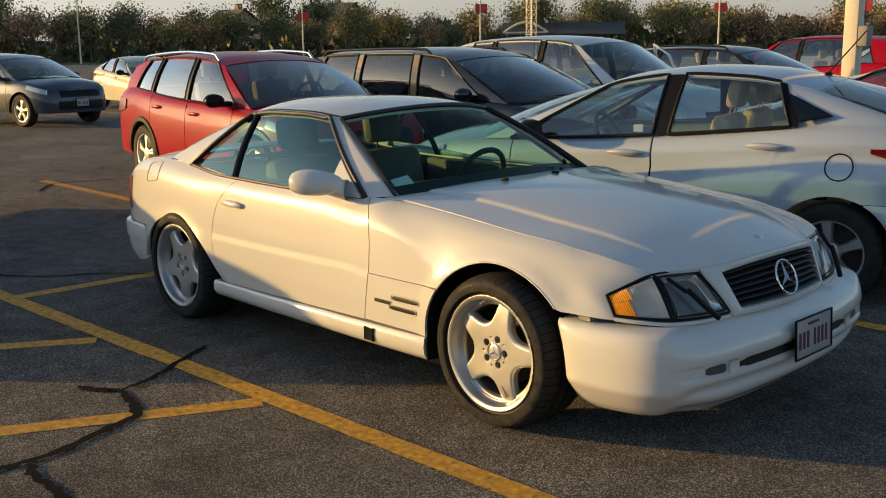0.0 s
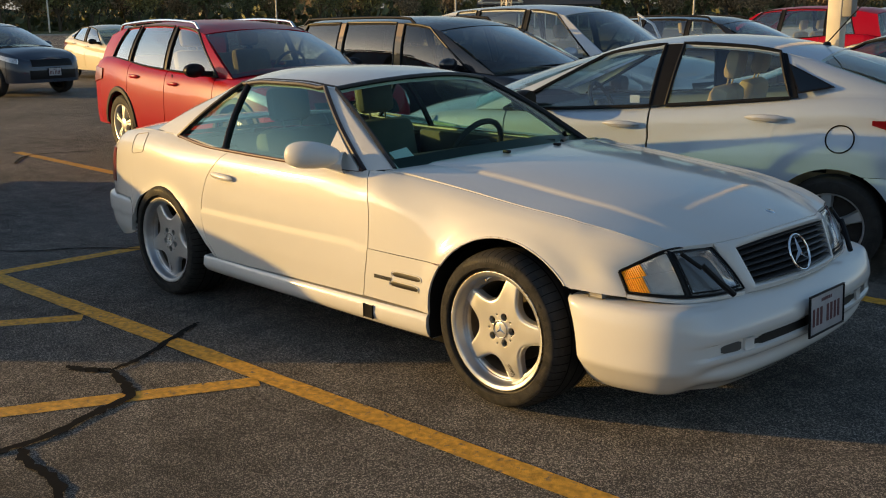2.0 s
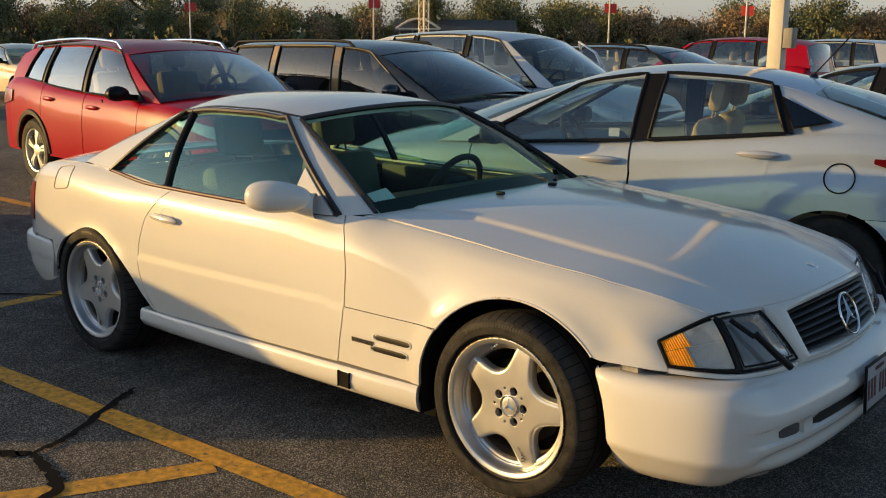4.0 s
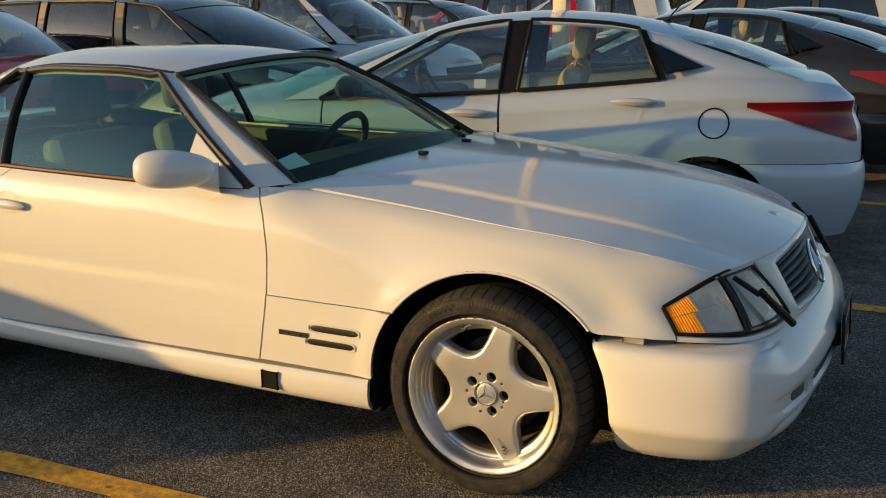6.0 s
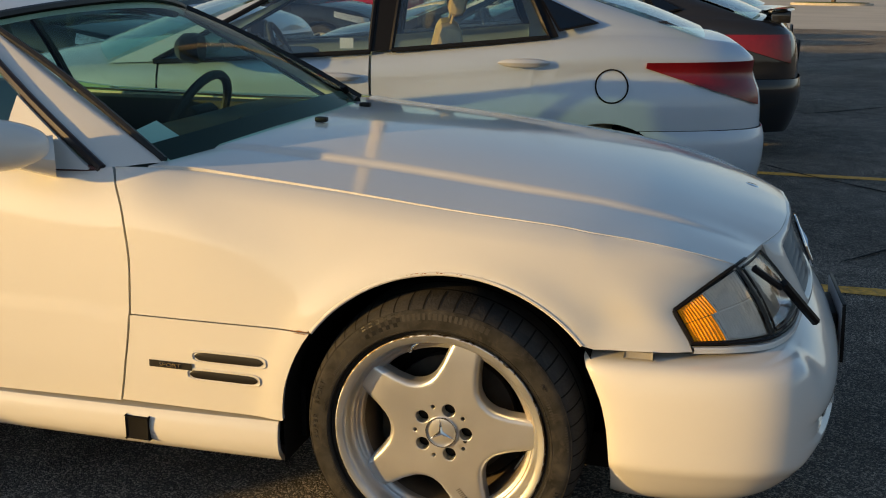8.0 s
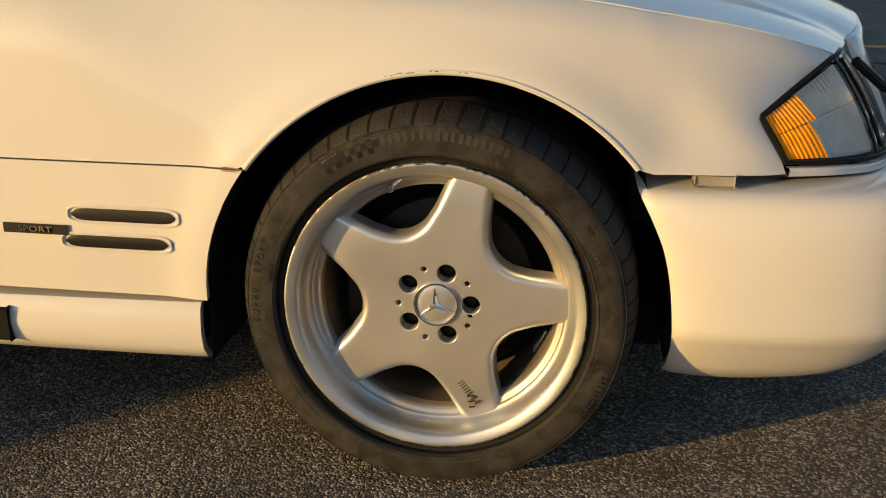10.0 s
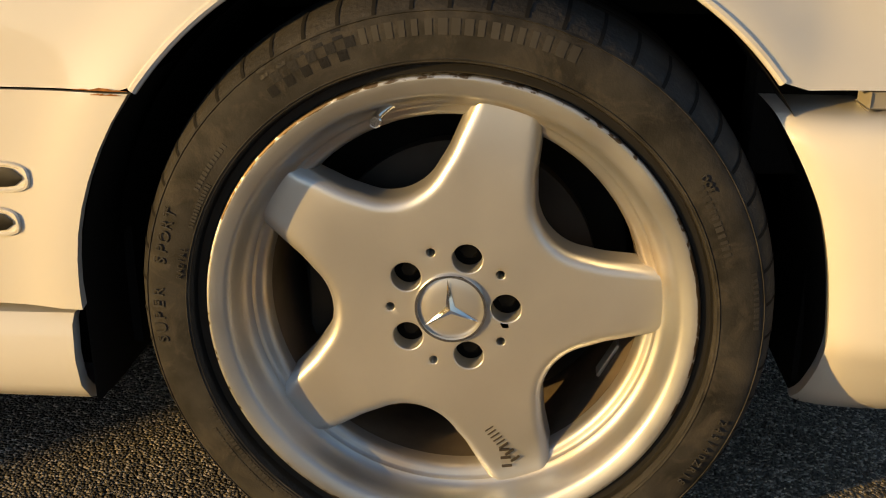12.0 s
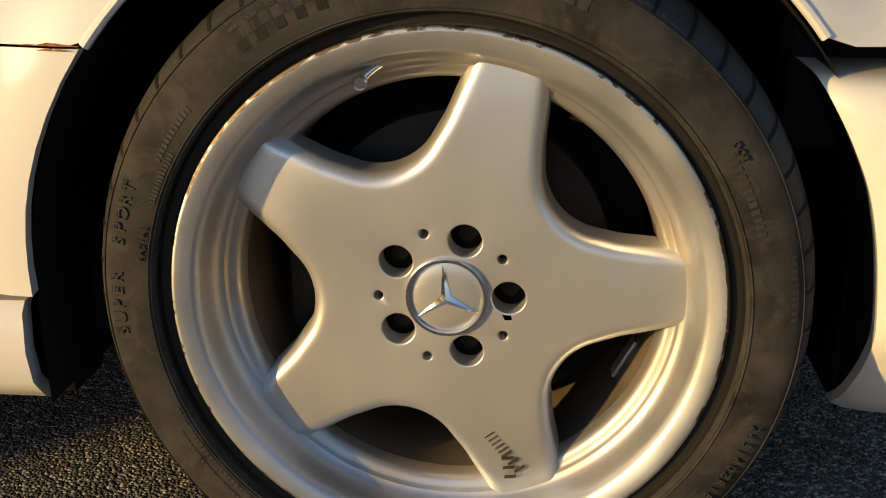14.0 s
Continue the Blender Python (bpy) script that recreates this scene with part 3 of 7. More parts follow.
def plain_car(name, label, category, m, spec, body_mat, group="parked cars"):
    """A parked car that stands further off. Its own x runs from tail to nose, origin on the ground under the front axle."""
    g = spec.get
    car = thing(name, label, category, group)
    W, xf, xr = g("half"), g("nose"), g("tail")
    wb, rw = g("wheelbase"), g("wheel")
    plan = [(xf, 0), (xf - 0.02, 0.45 * W), (xf - 0.12, 0.74 * W), (xf - 0.35, 0.90 * W), (xf - 0.8, 0.975 * W), (-0.7, W), (-wb / 2, W), (-wb + 0.2, W), (xr + 0.55, 0.965 * W)]
    plan += [(xr + 0.25, 0.94 * W), (xr + 0.06, 0.86 * W), (xr + 0.005, 0.5 * W), (xr, 0)] if not g("boot", True) else [(xr + 0.25, 0.88 * W), (xr + 0.07, 0.72 * W), (xr + 0.01, 0.42 * W), (xr, 0)]
    top = curve(g("top"))          # side edge of bonnet, waist and boot by x
    mid = curve(g("middle"))       # the same along the middle
    base = g("sill", 0.24)
    crease = curve(g("crease")) if g("crease") else None

    def section(x, z):
        t = top(x)
        d = max(t - z, 0)
        k = curve_section(d) + max(0.45 - z, 0) * 0.10
        if crease is not None:
            c = crease(x)
            k += 0.024 * math.exp(-((z - c + 0.075) / 0.055) ** 2) - 0.006 * math.exp(-((z - c) / 0.020) ** 2)
        return k

    hull = Hull(plan, section)
    arch = g("arch", rw + 0.055)

    def low(x):
        z = base
        for c in (0.0, -wb):
            if abs(x - c) < arch:
                z = max(z, rw + math.sqrt(arch * arch - (x - c) ** 2) * 0.98)
        if x > arch + 0.02:
            z = base - 0.03
        return z

    cuts = g("cuts")               # shut lines along the flank, from the nose to the tail
    names = g("names")
    ends = [0.0] + [hull.at_x(c) for c in cuts] + [1.0]
    saloon = g("boot", True)
    gl = g("glass")
    yb = curve([(xr, W * (0.86 if saloon else 0.76)), (-wb, W * (0.91 if saloon else 0.88)), (-wb / 2, W * 0.925), (-0.3, W * 0.9), (xf, W * 0.8)])
    yr = curve([(xr, gl["yr"] - 0.06), (-wb * 0.6, gl["yr"]), (-0.3, gl["yr"] - 0.03)])
    rail, crown = curve(gl["rail"]), curve(gl["crown"])
    seam = g("seam", 0.62)
    if saloon:
        (pb0, pt0, _), (pb1, pt1, _) = gl["bays"][-2:]
        x_pillar = sorted({cuts[-2] - 0.003, *[lerp(pb0, pb1, q / 22) for q in range(23)], *[hull.flat(lerp(hull.at_x(pb1), 1.0, q / 26))[0].x for q in range(1, 27)]}, reverse=True)
        levels = [0, 0.08, 0.2, 0.35, 0.5, 0.62, 0.74, 0.83, 0.9, 0.95, 0.98, 1]
        table = [(hull.pts[i].x, i / (hull.n - 1)) for i in range(hull.n // 2, hull.n)]
        s_at = lambda x: float(np.interp(-x, [-q[0] for q in table], [q[1] for q in table]))
        tail_low = lambda x: low(x) if x > -wb else max(seam, low(x))
        for side in (-1, 1):
            rows = []
            for x in x_pillar:
                sx = s_at(x)
                row = [hull.point(sx, lerp(tail_low(x), top(x), v), side) for v in levels]
                u = min(max((pb0 - x) / (pb0 - pb1), 0.0), 1.0)
                foot = row[-1]
                xt = lerp(pt0, pt1, u)
                for j in range(1, 11):
                    v = j / 10
                    q = Vector((lerp(x, xt, v), side * (lerp(abs(foot.y), yr(xt), v) + 0.022 * math.sin(math.pi * v)), lerp(foot.z, rail(xt), v)))
                    row.append(q if x >= pb1 - 0.001 else foot + Vector((0, -side * 0.002 * j, -0.0004 * j)))
                rows.append(row)
            bm = bmesh.new()
            add_panel(bm, rows, inward, 0.02)
            bmesh.ops.remove_doubles(bm, verts=bm.verts, dist=0.0002)
            part("rear_fender", bm, body_mat, car, angle=60)
            bm = bmesh.new()
            puff = curve([(base - 0.03, -0.03), (0.34, 0.004), (0.45, 0.016), (0.54, 0.018), (seam - 0.03, 0.010), (seam, 0.001)])
            rows = []
            for q in range(41):
                xq = lerp(-wb - arch * 0.50, -wb - arch * 1.002, min(q / 10, 1.0))
                sx = s_at(xq) if q <= 10 else lerp(s_at(-wb - arch * 1.002), 1.0, (q - 10) / 30)
                floor_z = max(low(hull.flat(sx)[0].x), base - 0.03) if q <= 10 else base - 0.03
                rows.append([hull.point(sx, z, side, puff(z) * min(1.0, q / 10) + 0.02 * max(0, q - 10) / 30) for z in [lerp(min(floor_z, seam - 0.006), seam - 0.003, j / 14) for j in range(15)]])
            add_panel(bm, rows, inward, 0.02)
            part("rear_bumper", bm, body_mat, car)
    for side in (-1, 1):
        for k in range(len(ends) - (3 if saloon else 1)):
            e = 0.0 if k == 0 else 0.0005
            e1 = 0.0 if k == len(ends) - 2 else 0.0005
            rows = hull.rows(ends[k] + e, ends[k + 1] - e1, low, top, side, ns=34 if k in (0, len(ends) - 2) else 26, zs=[0, 0.08, 0.2, 0.35, 0.5, 0.62, 0.74, 0.83, 0.9, 0.95, 0.98, 1])
            bm = bmesh.new()
            add_panel(bm, rows, inward, 0.02)
            part(names[k], bm, body_mat, car)
    # bonnet and boot lid
    for nm, a, b in (("bonnet", 0.0, hull.at_x(g("cowl"))), ("boot_lid", hull.at_x(g("deck")), 1.0)):
        if nm == "boot_lid" and not g("boot", True):
            continue
        bm = bmesh.new()
        rows = []
        for i in range(31):
            s = lerp(a, b, i / 30)
            x = hull.flat(s)[0].x
            p = hull.point(s, top(x), 1)
            xm = x
            row = []
            for j in range(15):
                v = 1 - 2 * j / 14
                zz = top(x) + (mid(xm) - top(x)) * (1 - abs(v) ** 2.2)
                row.append(Vector((p.x, p.y * v, zz)))
            rows.append(row)
        add_panel(bm, rows, lambda p: Vector((0, 0, -1)), 0.02)
        part(nm, bm, body_mat, car)
    # dark inner shell: floor and wheel wells
    bm = bmesh.new()
    add_box(bm, xr + 0.15, xf - 0.15, -W + 0.24, W - 0.24, base - 0.02, 0.62, 0.03)
    add_box(bm, -wb + arch + 0.02, -arch - 0.02, -W + 0.1, W - 0.1, base - 0.01, 0.5, 0.02)
    part("underbody", bm, DARK, car)
    for c in (0.0, -wb):
        for side in (-1, 1):
            wheel_thing(car, c, side * (W - 0.12), side, rw, g("rim", rw * 0.68), 0.2, g("spokes", 5), g("rim_mat", ALLOY), double=g("double", False))
    greenhouse(car, gl["bays"][:-1] if saloon else gl["bays"], top, rail, crown, yb, yr, body_mat if not gl.get("black") else TRIM, body_mat, gl.get("pane", PANE), gl["ws_base"], gl["ws_top"], gl["rw_base"], gl["rw_top"],
               ws_glass=g("screen", SCREEN_DARK))
    if g("quarter"):
        for side in (-1, 1):
            for nm, mat_, shrink, o in (("quarter_trim", TRIM, 0.0, 0.020), ("quarter_pane", PANE_DARK, 0.16, 0.024)):
                a, b, c = [Vector(q) for q in g("quarter")]
                mid_q = (a + b + c) / 3
                a, b, c = [q.lerp(mid_q, shrink) for q in (a, b, c)]
                rows = []
                for i in range(7):
                    row = []
                    for j in range(7):
                        q = a.lerp(c, i / 6).lerp(b.lerp(c, i / 6), j / 6)
                        v = (q.y - top(q.x)) / (rail(q.x) - top(q.x))
                        row.append(Vector((q.x, side * (lerp(yb(q.x), yr(q.x), v) + 0.02 * math.sin(math.pi * v) + o), q.y)))
                    rows.append(row)
                bm = bmesh.new()
                add_grid(bm, rows)
                part(nm, bm, mat_, car)
    if g("spoiler"):
        sx, sz = g("spoiler")
        bm = bmesh.new()
        rows = []
        for i in range(21):
            v = i / 20 * 2 - 1
            x = sx + 0.10 * v * v
            rows.append([Vector((x + 0.10, v * 0.66, sz + 0.055)), Vector((x + 0.02, v * 0.67, sz + 0.085)), Vector((x - 0.10, v * 0.68, sz + 0.088)), Vector((x - 0.11, v * 0.68, sz + 0.072)), Vector((x, v * 0.67, sz + 0.055)), Vector((x + 0.10, v * 0.66, sz + 0.055))])
        add_grid(bm, rows)
        for y in (-0.58, 0.58):
            add_box(bm, sx - 0.04, sx + 0.10, y - 0.03, y + 0.03, sz - 0.02, sz + 0.07, 0.01)
        part("boot_spoiler", bm, body_mat, car)
    # cabin
    bm = bmesh.new()
    add_box(bm, -1.05, -0.45, -W + 0.13, W - 0.13, 0.6, top(-0.6) - 0.02, 0.06)
    part("dashboard", bm, DASH, car)
    sm = g("seat_mat", CLOTH)
    for y in (-0.37, 0.37):
        seat_part(car, -1.45 + g("seat_x", 0.0), y, 0.42 + g("seat_z", 0.0), sm, "front_seat")
    bm = bmesh.new()
    add_box(bm, -0.3, 0.25, -W + 0.22, W - 0.22, 0.0, 0.16, 0.05, m=pose(-2.3 + g("seat_x", 0.0), 0, 0.45 + g("seat_z", 0.0)))
    add_box(bm, -0.08, 0.08, -W + 0.22, W - 0.22, 0.0, 0.55, 0.05, m=pose(-2.55 + g("seat_x", 0.0), 0, 0.5 + g("seat_z", 0.0), 0, -16, 0))
    part("rear_seat", bm, sm, car)
    steering_wheel(car, -0.98 + g("seat_x", 0.0), 0.37, 0.92 + g("seat_z", 0.0))
    # lamps, as shells on the body
    for nm, mat_, x0, x1, z0, z1, z2, z3 in g("lamps", ()):
        for side in (-1, 1):
            s0, s1 = (hull.at_x(x0), hull.at_x(x1))
            lo, hi = curve([(x0, z0), (x1, z1)]), curve([(x0, z2), (x1, z3)])
            bm = bmesh.new()
            rows = hull.rows(s0, s1, lo, hi, side, 24, 8, out=0.014)
            add_panel(bm, rows, inward, 0.02)
            part(nm, bm, mat_, car)
    for nm, mat_, y1, z0, z1, nose in g("front", ()):
        s0, s1 = (0.0, hull.at_y(y1)) if nose else (1.0, hull.at_y(y1, False))
        bm = bmesh.new()
        a = hull.rows(s0, s1, lambda x: z0, lambda x: z1, 1, 10, 4, out=0.007)
        add_panel(bm, [r for r in mirror_rows(a)[::-1]] + a[1:], lambda p: Vector((-1 if nose else 1, 0, 0)), 0.02)
        part(nm, bm, mat_, car)
    if g("cladding"):
        for c in (0.0, -wb):
            for side in (-1, 1):
                bm = bmesh.new()
                rows = []
                for q in range(29):
                    a = math.pi * q / 28
                    row = []
                    for rr, o in ((arch - 0.012, 0.004), (arch, 0.016), (arch + 0.045, 0.016), (arch + 0.055, 0.002)):
                        x_, z_ = c + rr * math.cos(a), rw + rr * math.sin(a) * 0.98
                        p = hull.point(hull.at_x(x_), z_, side, o)
                        row.append(Vector((x_, p.y, z_)))
                    rows.append(row)
                add_grid(bm, rows)
                part("arch_cladding", bm, TRIM, car)
    if g("cap"):
        cx, cz, cr = g("cap")
        for side in (1,):
            bm = bmesh.new()
            ring = []
            for k in range(33):
                a = 2 * math.pi * k / 32
                row = []
                for dr, o in ((-0.004, 0.0), (-0.002, -0.002), (0.002, -0.002), (0.004, 0.0)):
                    s = hull.at_x(cx + (cr + dr) * math.cos(a))
                    q = hull.point(s, cz + (cr + dr) * math.sin(a), side, 0.006 + o)
                    q.x = cx + (cr + dr) * math.cos(a)
                    row.append(q)
                ring.append(row)
            add_grid(bm, ring)
            part("fuel_flap_gap", bm, DARK, car)
    for x in g("handles", ()):
        for side in (-1, 1):
            s = hull.at_x(x)
            zc = top(x) - g("handle_drop", 0.13)
            c = hull.point(s, zc, side, 0.028)
            bm = bmesh.new()
            rows = []
            for i in range(9):
                u = i / 8 * 2 - 1
                k = math.sqrt(max(1 - u * u, 0.02))
                rows.append([c + Vector((u * 0.125, side * (0.014 * k * math.cos(b) - 0.014 * u * u), 0.019 * k * math.sin(b) * (1.2))) for b in [2 * math.pi * q / 8 for q in range(9)]])
            add_grid(bm, rows)
            part("door_handle", bm, g("handle_mat", body_mat), car)
    for side in (-1, 1):
        mx, mz = g("mirror")
        bm = bmesh.new()
        add_lathe(bm, [(0.0, -0.07), (0.05, -0.062), (0.085, -0.03), (0.09, 0.02), (0.08, 0.05), (0.0, 0.052)], 16, axis="x")
        for v in bm.verts:
            v.co = Vector((mx - v.co.x, side * (W + 0.07) + v.co.y * 1.25, mz + v.co.z * 0.8))
        add_box(bm, mx - 0.03, mx + 0.05, side * (W - 0.1), side * (W + 0.02), mz - 0.05, mz - 0.02, 0.01)
        part("wing_mirror", bm, g("mirror_mat", body_mat), car)
    if g("open_door"):
        swing = Matrix.Translation((-0.46, W - 0.02, 0)) @ pose(0, 0, 0, 0, 0, -38)
        bm = bmesh.new()
        add_box(bm, -1.02, 0.0, -0.02, 0.05, 0.36, 1.02, 0.02, m=swing)
        add_tube(bm, [swing @ Vector(q) for q in ((-0.02, 0.02, 1.02), (-0.42, -0.06, 1.42), (-0.98, -0.10, 1.56), (-1.0, 0.02, 1.02))], 0.02, 6)
        part("open_door", bm, body_mat, car, "door standing open on its hinge")
    if g("rails"):
        for side in (-1, 1):
            x0, x1 = g("rails")
            y = side * (gl["yr"] - 0.06)
            bm = bmesh.new()
            pts = [Vector((lerp(x0, x1, u), y, rail(lerp(x0, x1, u)) + (0.055 if 0.04 < u < 0.96 else 0.0))) for u in [q / 24 for q in range(25)]]
            add_tube(bm, pts, 0.017, 8)
            part("roof_rail", bm, g("rail_mat", CHROME), car)
    if g("antenna"):
        ax, az = g("antenna")
        bm = bmesh.new()
        add_lathe(bm, [(0.0, 0.04), (0.02, 0.035), (0.035, 0.0)], 12, axis="z", centre=(ax, 0, az))
        add_tube(bm, [(ax, 0, az + 0.03), (ax - 0.22, 0, az + 0.30)], 0.005, 6)
        part("antenna", bm, TRIM, car)
    if g("plate"):
        px, pz, nose = g("plate")
        number_plate(car, pose(px, 0, pz, 0, 0, 90 if nose else -90))
    car.matrix_world = m
    return car


SECTION = curve([(0, 0.10), (0.015, 0.078), (0.04, 0.055), (0.09, 0.034), (0.16, 0.018), (0.28, 0.004), (0.42, 0.0), (1.2, 0.0)])


def curve_section(d):
    return SECTION(d)


def three_star(bm, r, h, m):
    """A raised mark of three points."""
    top = bm.verts.new((0, 0, h))
    ring = []
    for k in range(6):
        a = math.pi / 2 + k * math.pi / 3
        rr = r if k % 2 == 0 else r * 0.16
        ring.append(bm.verts.new((rr * math.cos(a), rr * math.sin(a), 0.0003)))
    vs = [top] + ring
    for k in range(6):
        bm.faces.new([top, ring[k], ring[(k + 1) % 6]])
    bmesh.ops.transform(bm, matrix=m, verts=vs)


def flat_text(text, size, depth):
    """Letters in the built-in font as a mesh, centred, in the plane of x and y."""
    cu = bpy.data.curves.new("word", "FONT")
    cu.body, cu.size, cu.extrude = text, size, depth
    cu.align_x, cu.align_y = "CENTER", "CENTER"
    cu.resolution_u = 3
    tmp = new("word", cu)
    mesh = bpy.data.meshes.new_from_object(tmp.evaluated_get(bpy.context.evaluated_depsgraph_get()))
    bpy.data.objects.remove(tmp)
    bpy.data.curves.remove(cu)
    bm = bmesh.new()
    bm.from_mesh(mesh)
    bpy.data.meshes.remove(mesh)
    return bm


# ---- ground ----
def asphalt_material():
    m = bpy.data.materials.new("worn_asphalt")
    m.use_nodes = True
    t = m.node_tree
    b = t.nodes["Principled BSDF"]
    tc = t.nodes.new("ShaderNodeTexCoord")

    def tex(scale, detail=2.0):
        n = t.nodes.new("ShaderNodeTexNoise")
        n.inputs["Scale"].default_value, n.inputs["Detail"].default_value = scale, detail
        t.links.new(tc.outputs["Object"], n.inputs["Vector"])
        return n

    vor = t.nodes.new("ShaderNodeTexVoronoi")
    vor.inputs["Scale"].default_value = 215
    t.links.new(tc.outputs["Object"], vor.inputs["Vector"])
    stones = t.nodes.new("ShaderNodeValToRGB")
    stones.color_ramp.elements[0].color = (0.055, 0.0525, 0.0485, 1)
    stones.color_ramp.elements[1].color = (0.53, 0.48, 0.415, 1)
    e = stones.color_ramp.elements.new(0.62)
    e.color = (0.131, 0.122, 0.109, 1)
    sep = t.nodes.new("ShaderNodeSeparateColor")
    t.links.new(vor.outputs["Color"], sep.inputs[0])
    t.links.new(sep.outputs[0], stones.inputs[0])
    big, mid = tex(0.55, 5), tex(6, 4)
    mixn = t.nodes.new("ShaderNodeMath")
    mixn.operation = "MULTIPLY_ADD"
    t.links.new(big.outputs["Fac"], mixn.inputs[0])
    mixn.inputs[1].default_value = 1.3
    t.links.new(mid.outputs["Fac"], mixn.inputs[2])
    rng = t.nodes.new("ShaderNodeMapRange")
    rng.inputs["From Min"].default_value, rng.inputs["From Max"].default_value = 0.85, 1.45
    rng.inputs["To Min"].default_value, rng.inputs["To Max"].default_value = 0.55, 1.35
    t.links.new(mixn.outputs[0], rng.inputs["Value"])
    mul = t.nodes.new("ShaderNodeMix")
    mul.data_type, mul.blend_type = "RGBA", "MULTIPLY"
    mul.inputs[0].default_value = 1
    t.links.new(stones.outputs[0], mul.inputs[6])
    t.links.new(rng.outputs[0], mul.inputs[7])
    t.links.new(mul.outputs[2], b.inputs["Base Color"])
    b.inputs["Roughness"].default_value = 0.85
    b.inputs["Diffuse Roughness"].default_value = 0.3
    b.inputs["Specular IOR Level"].default_value = 0.35
    bp = t.nodes.new("ShaderNodeBump")
    bp.inputs["Strength"].default_value = 1.0
    bp.inputs["Distance"].default_value = 0.010
    inv = t.nodes.new("ShaderNodeMath")
    inv.operation = "SUBTRACT"
    inv.inputs[0].default_value = 1
    t.links.new(vor.outputs["Distance"], inv.inputs[1])
    t.links.new(inv.outputs[0], bp.inputs["Height"])
    t.links.new(bp.outputs[0], b.inputs["Normal"])
    return m


ASPHALT = asphalt_material()
YELLOW = shader("worn_yellow_road_paint", (0.62, 0.32, 0.035), rough=0.75, noise_scale=30, vary=0.35, bump=0.7, bump_scale=110)

APRON = shader("pale_worn_concrete", (0.50, 0.45, 0.37), rough=0.9, noise_scale=0.25, vary=0.12, bump=0.5, bump_scale=18)


def worn(m, under, scale, lo, hi):
    """Chips through which the surface below shows."""
    t = m.node_tree
    b = t.nodes["Principled BSDF"]
    tc = t.nodes.new("ShaderNodeTexCoord")
    n = t.nodes.new("ShaderNodeTexNoise")
    n.inputs["Scale"].default_value, n.inputs["Detail"].default_value, n.inputs["Roughness"].default_value = scale, 8, 0.7
    t.links.new(tc.outputs["Object"], n.inputs["Vector"])
    cut = t.nodes.new("ShaderNodeMapRange")
    cut.inputs["From Min"].default_value, cut.inputs["From Max"].default_value = lo, hi
    t.links.new(n.outputs["Fac"], cut.inputs["Value"])
    mix = t.nodes.new("ShaderNodeMix")
    mix.data_type = "RGBA"
    t.links.new(b.inputs["Base Color"].links[0].from_socket, mix.inputs[6])
    mix.inputs[7].default_value = (*under, 1)
    t.links.new(cut.outputs[0], mix.inputs[0])
    t.links.new(mix.outputs[2], b.inputs["Base Color"])


worn(YELLOW, (0.13, 0.115, 0.09), 26, 0.56, 0.66)
TAR = shader("black_crack_filler", (0.010, 0.010, 0.010), rough=0.9, spec=0.1, bump=0.4, bump_scale=60)
GRASS = shader("mown_grass", (0.05, 0.075, 0.02), rough=0.9, noise_scale=3, vary=0.4, bump=0.5, bump_scale=40)
CONCRETE = shader("pale_concrete", (0.42, 0.39, 0.34), rough=0.85, noise_scale=2, vary=0.15, bump=0.3, bump_scale=60)

bm = bmesh.new()
add_grid(bm, [[Vector((x, y, 0)) for x in (-900, -90, -8, 4, 60, 900)] for y in (-900, -60, -5, 12, 120, 900)])
tagged(part("ground", bm, ASPHALT, smooth=False), "worn grey asphalt of a large car park", "ground", kind="structure")


bm = bmesh.new()
edge = [Vector((x, 29.5 + 1.2 * math.sin(x * 0.31) - (x - 3) * 0.25 * (1 if -20 < x < 20 else 0), 0.003)) for x in range(-20, 21)]
add_grid(bm, [[p, Vector((p.x * 3.0, 111.5, 0.003))] for p in edge])
tagged(part("pavement", bm, APRON, smooth=False), "pale worn concrete of the far car park", "pavement", kind="structure")


def stripe(points, width, name="parking_line", z=0.004, material=None, label="worn yellow parking line painted on asphalt"):
    bm = bmesh.new()
    pts = [Vector((x, y)) for x, y in points]
    rows = []
    rnd = random.Random(len(points) * 7 + int(points[0][0] * 100))
    for i, p in enumerate(pts):
        d = (pts[min(i + 1, len(pts) - 1)] - pts[max(i - 1, 0)]).normalized()
        n = Vector((-d.y, d.x)) * width / 2 * (1 + rnd.uniform(-0.05, 0.05))
        rows.append([Vector((p.x - n.x, p.y - n.y, z)), Vector((p.x + n.x, p.y + n.y, z))])
    add_grid(bm, rows)
    return tagged(part(name, bm, material or YELLOW), label, "parking line", "parking lines", kind="structure")


def line_between(a, b, width=0.115, n=30, z=0.004):
    stripe([(lerp(a[0], b[0], i / n), lerp(a[1], b[1], i / n)) for i in range(n + 1)], width, z=z)


line_between((-4.6, -1.48), (3.2, -1.145), n=60)
line_between((-0.95, -1.38), (-1.72, -2.95), z=0.002)
line_between((-2.44, -1.47), (-3.3, -2.9), z=0.002)
line_between((-3.76, -1.42), (-3.74, 1.3), z=0.002)
line_between((-4.0, 1.66), (3.2, 1.74), n=60)
line_between((-3.8, 4.55), (3.2, 4.62))
line_between((-9.6, 1.15), (-5.2, 1.13))
line_between((-9.6, 4.1), (-5.2, 4.1))


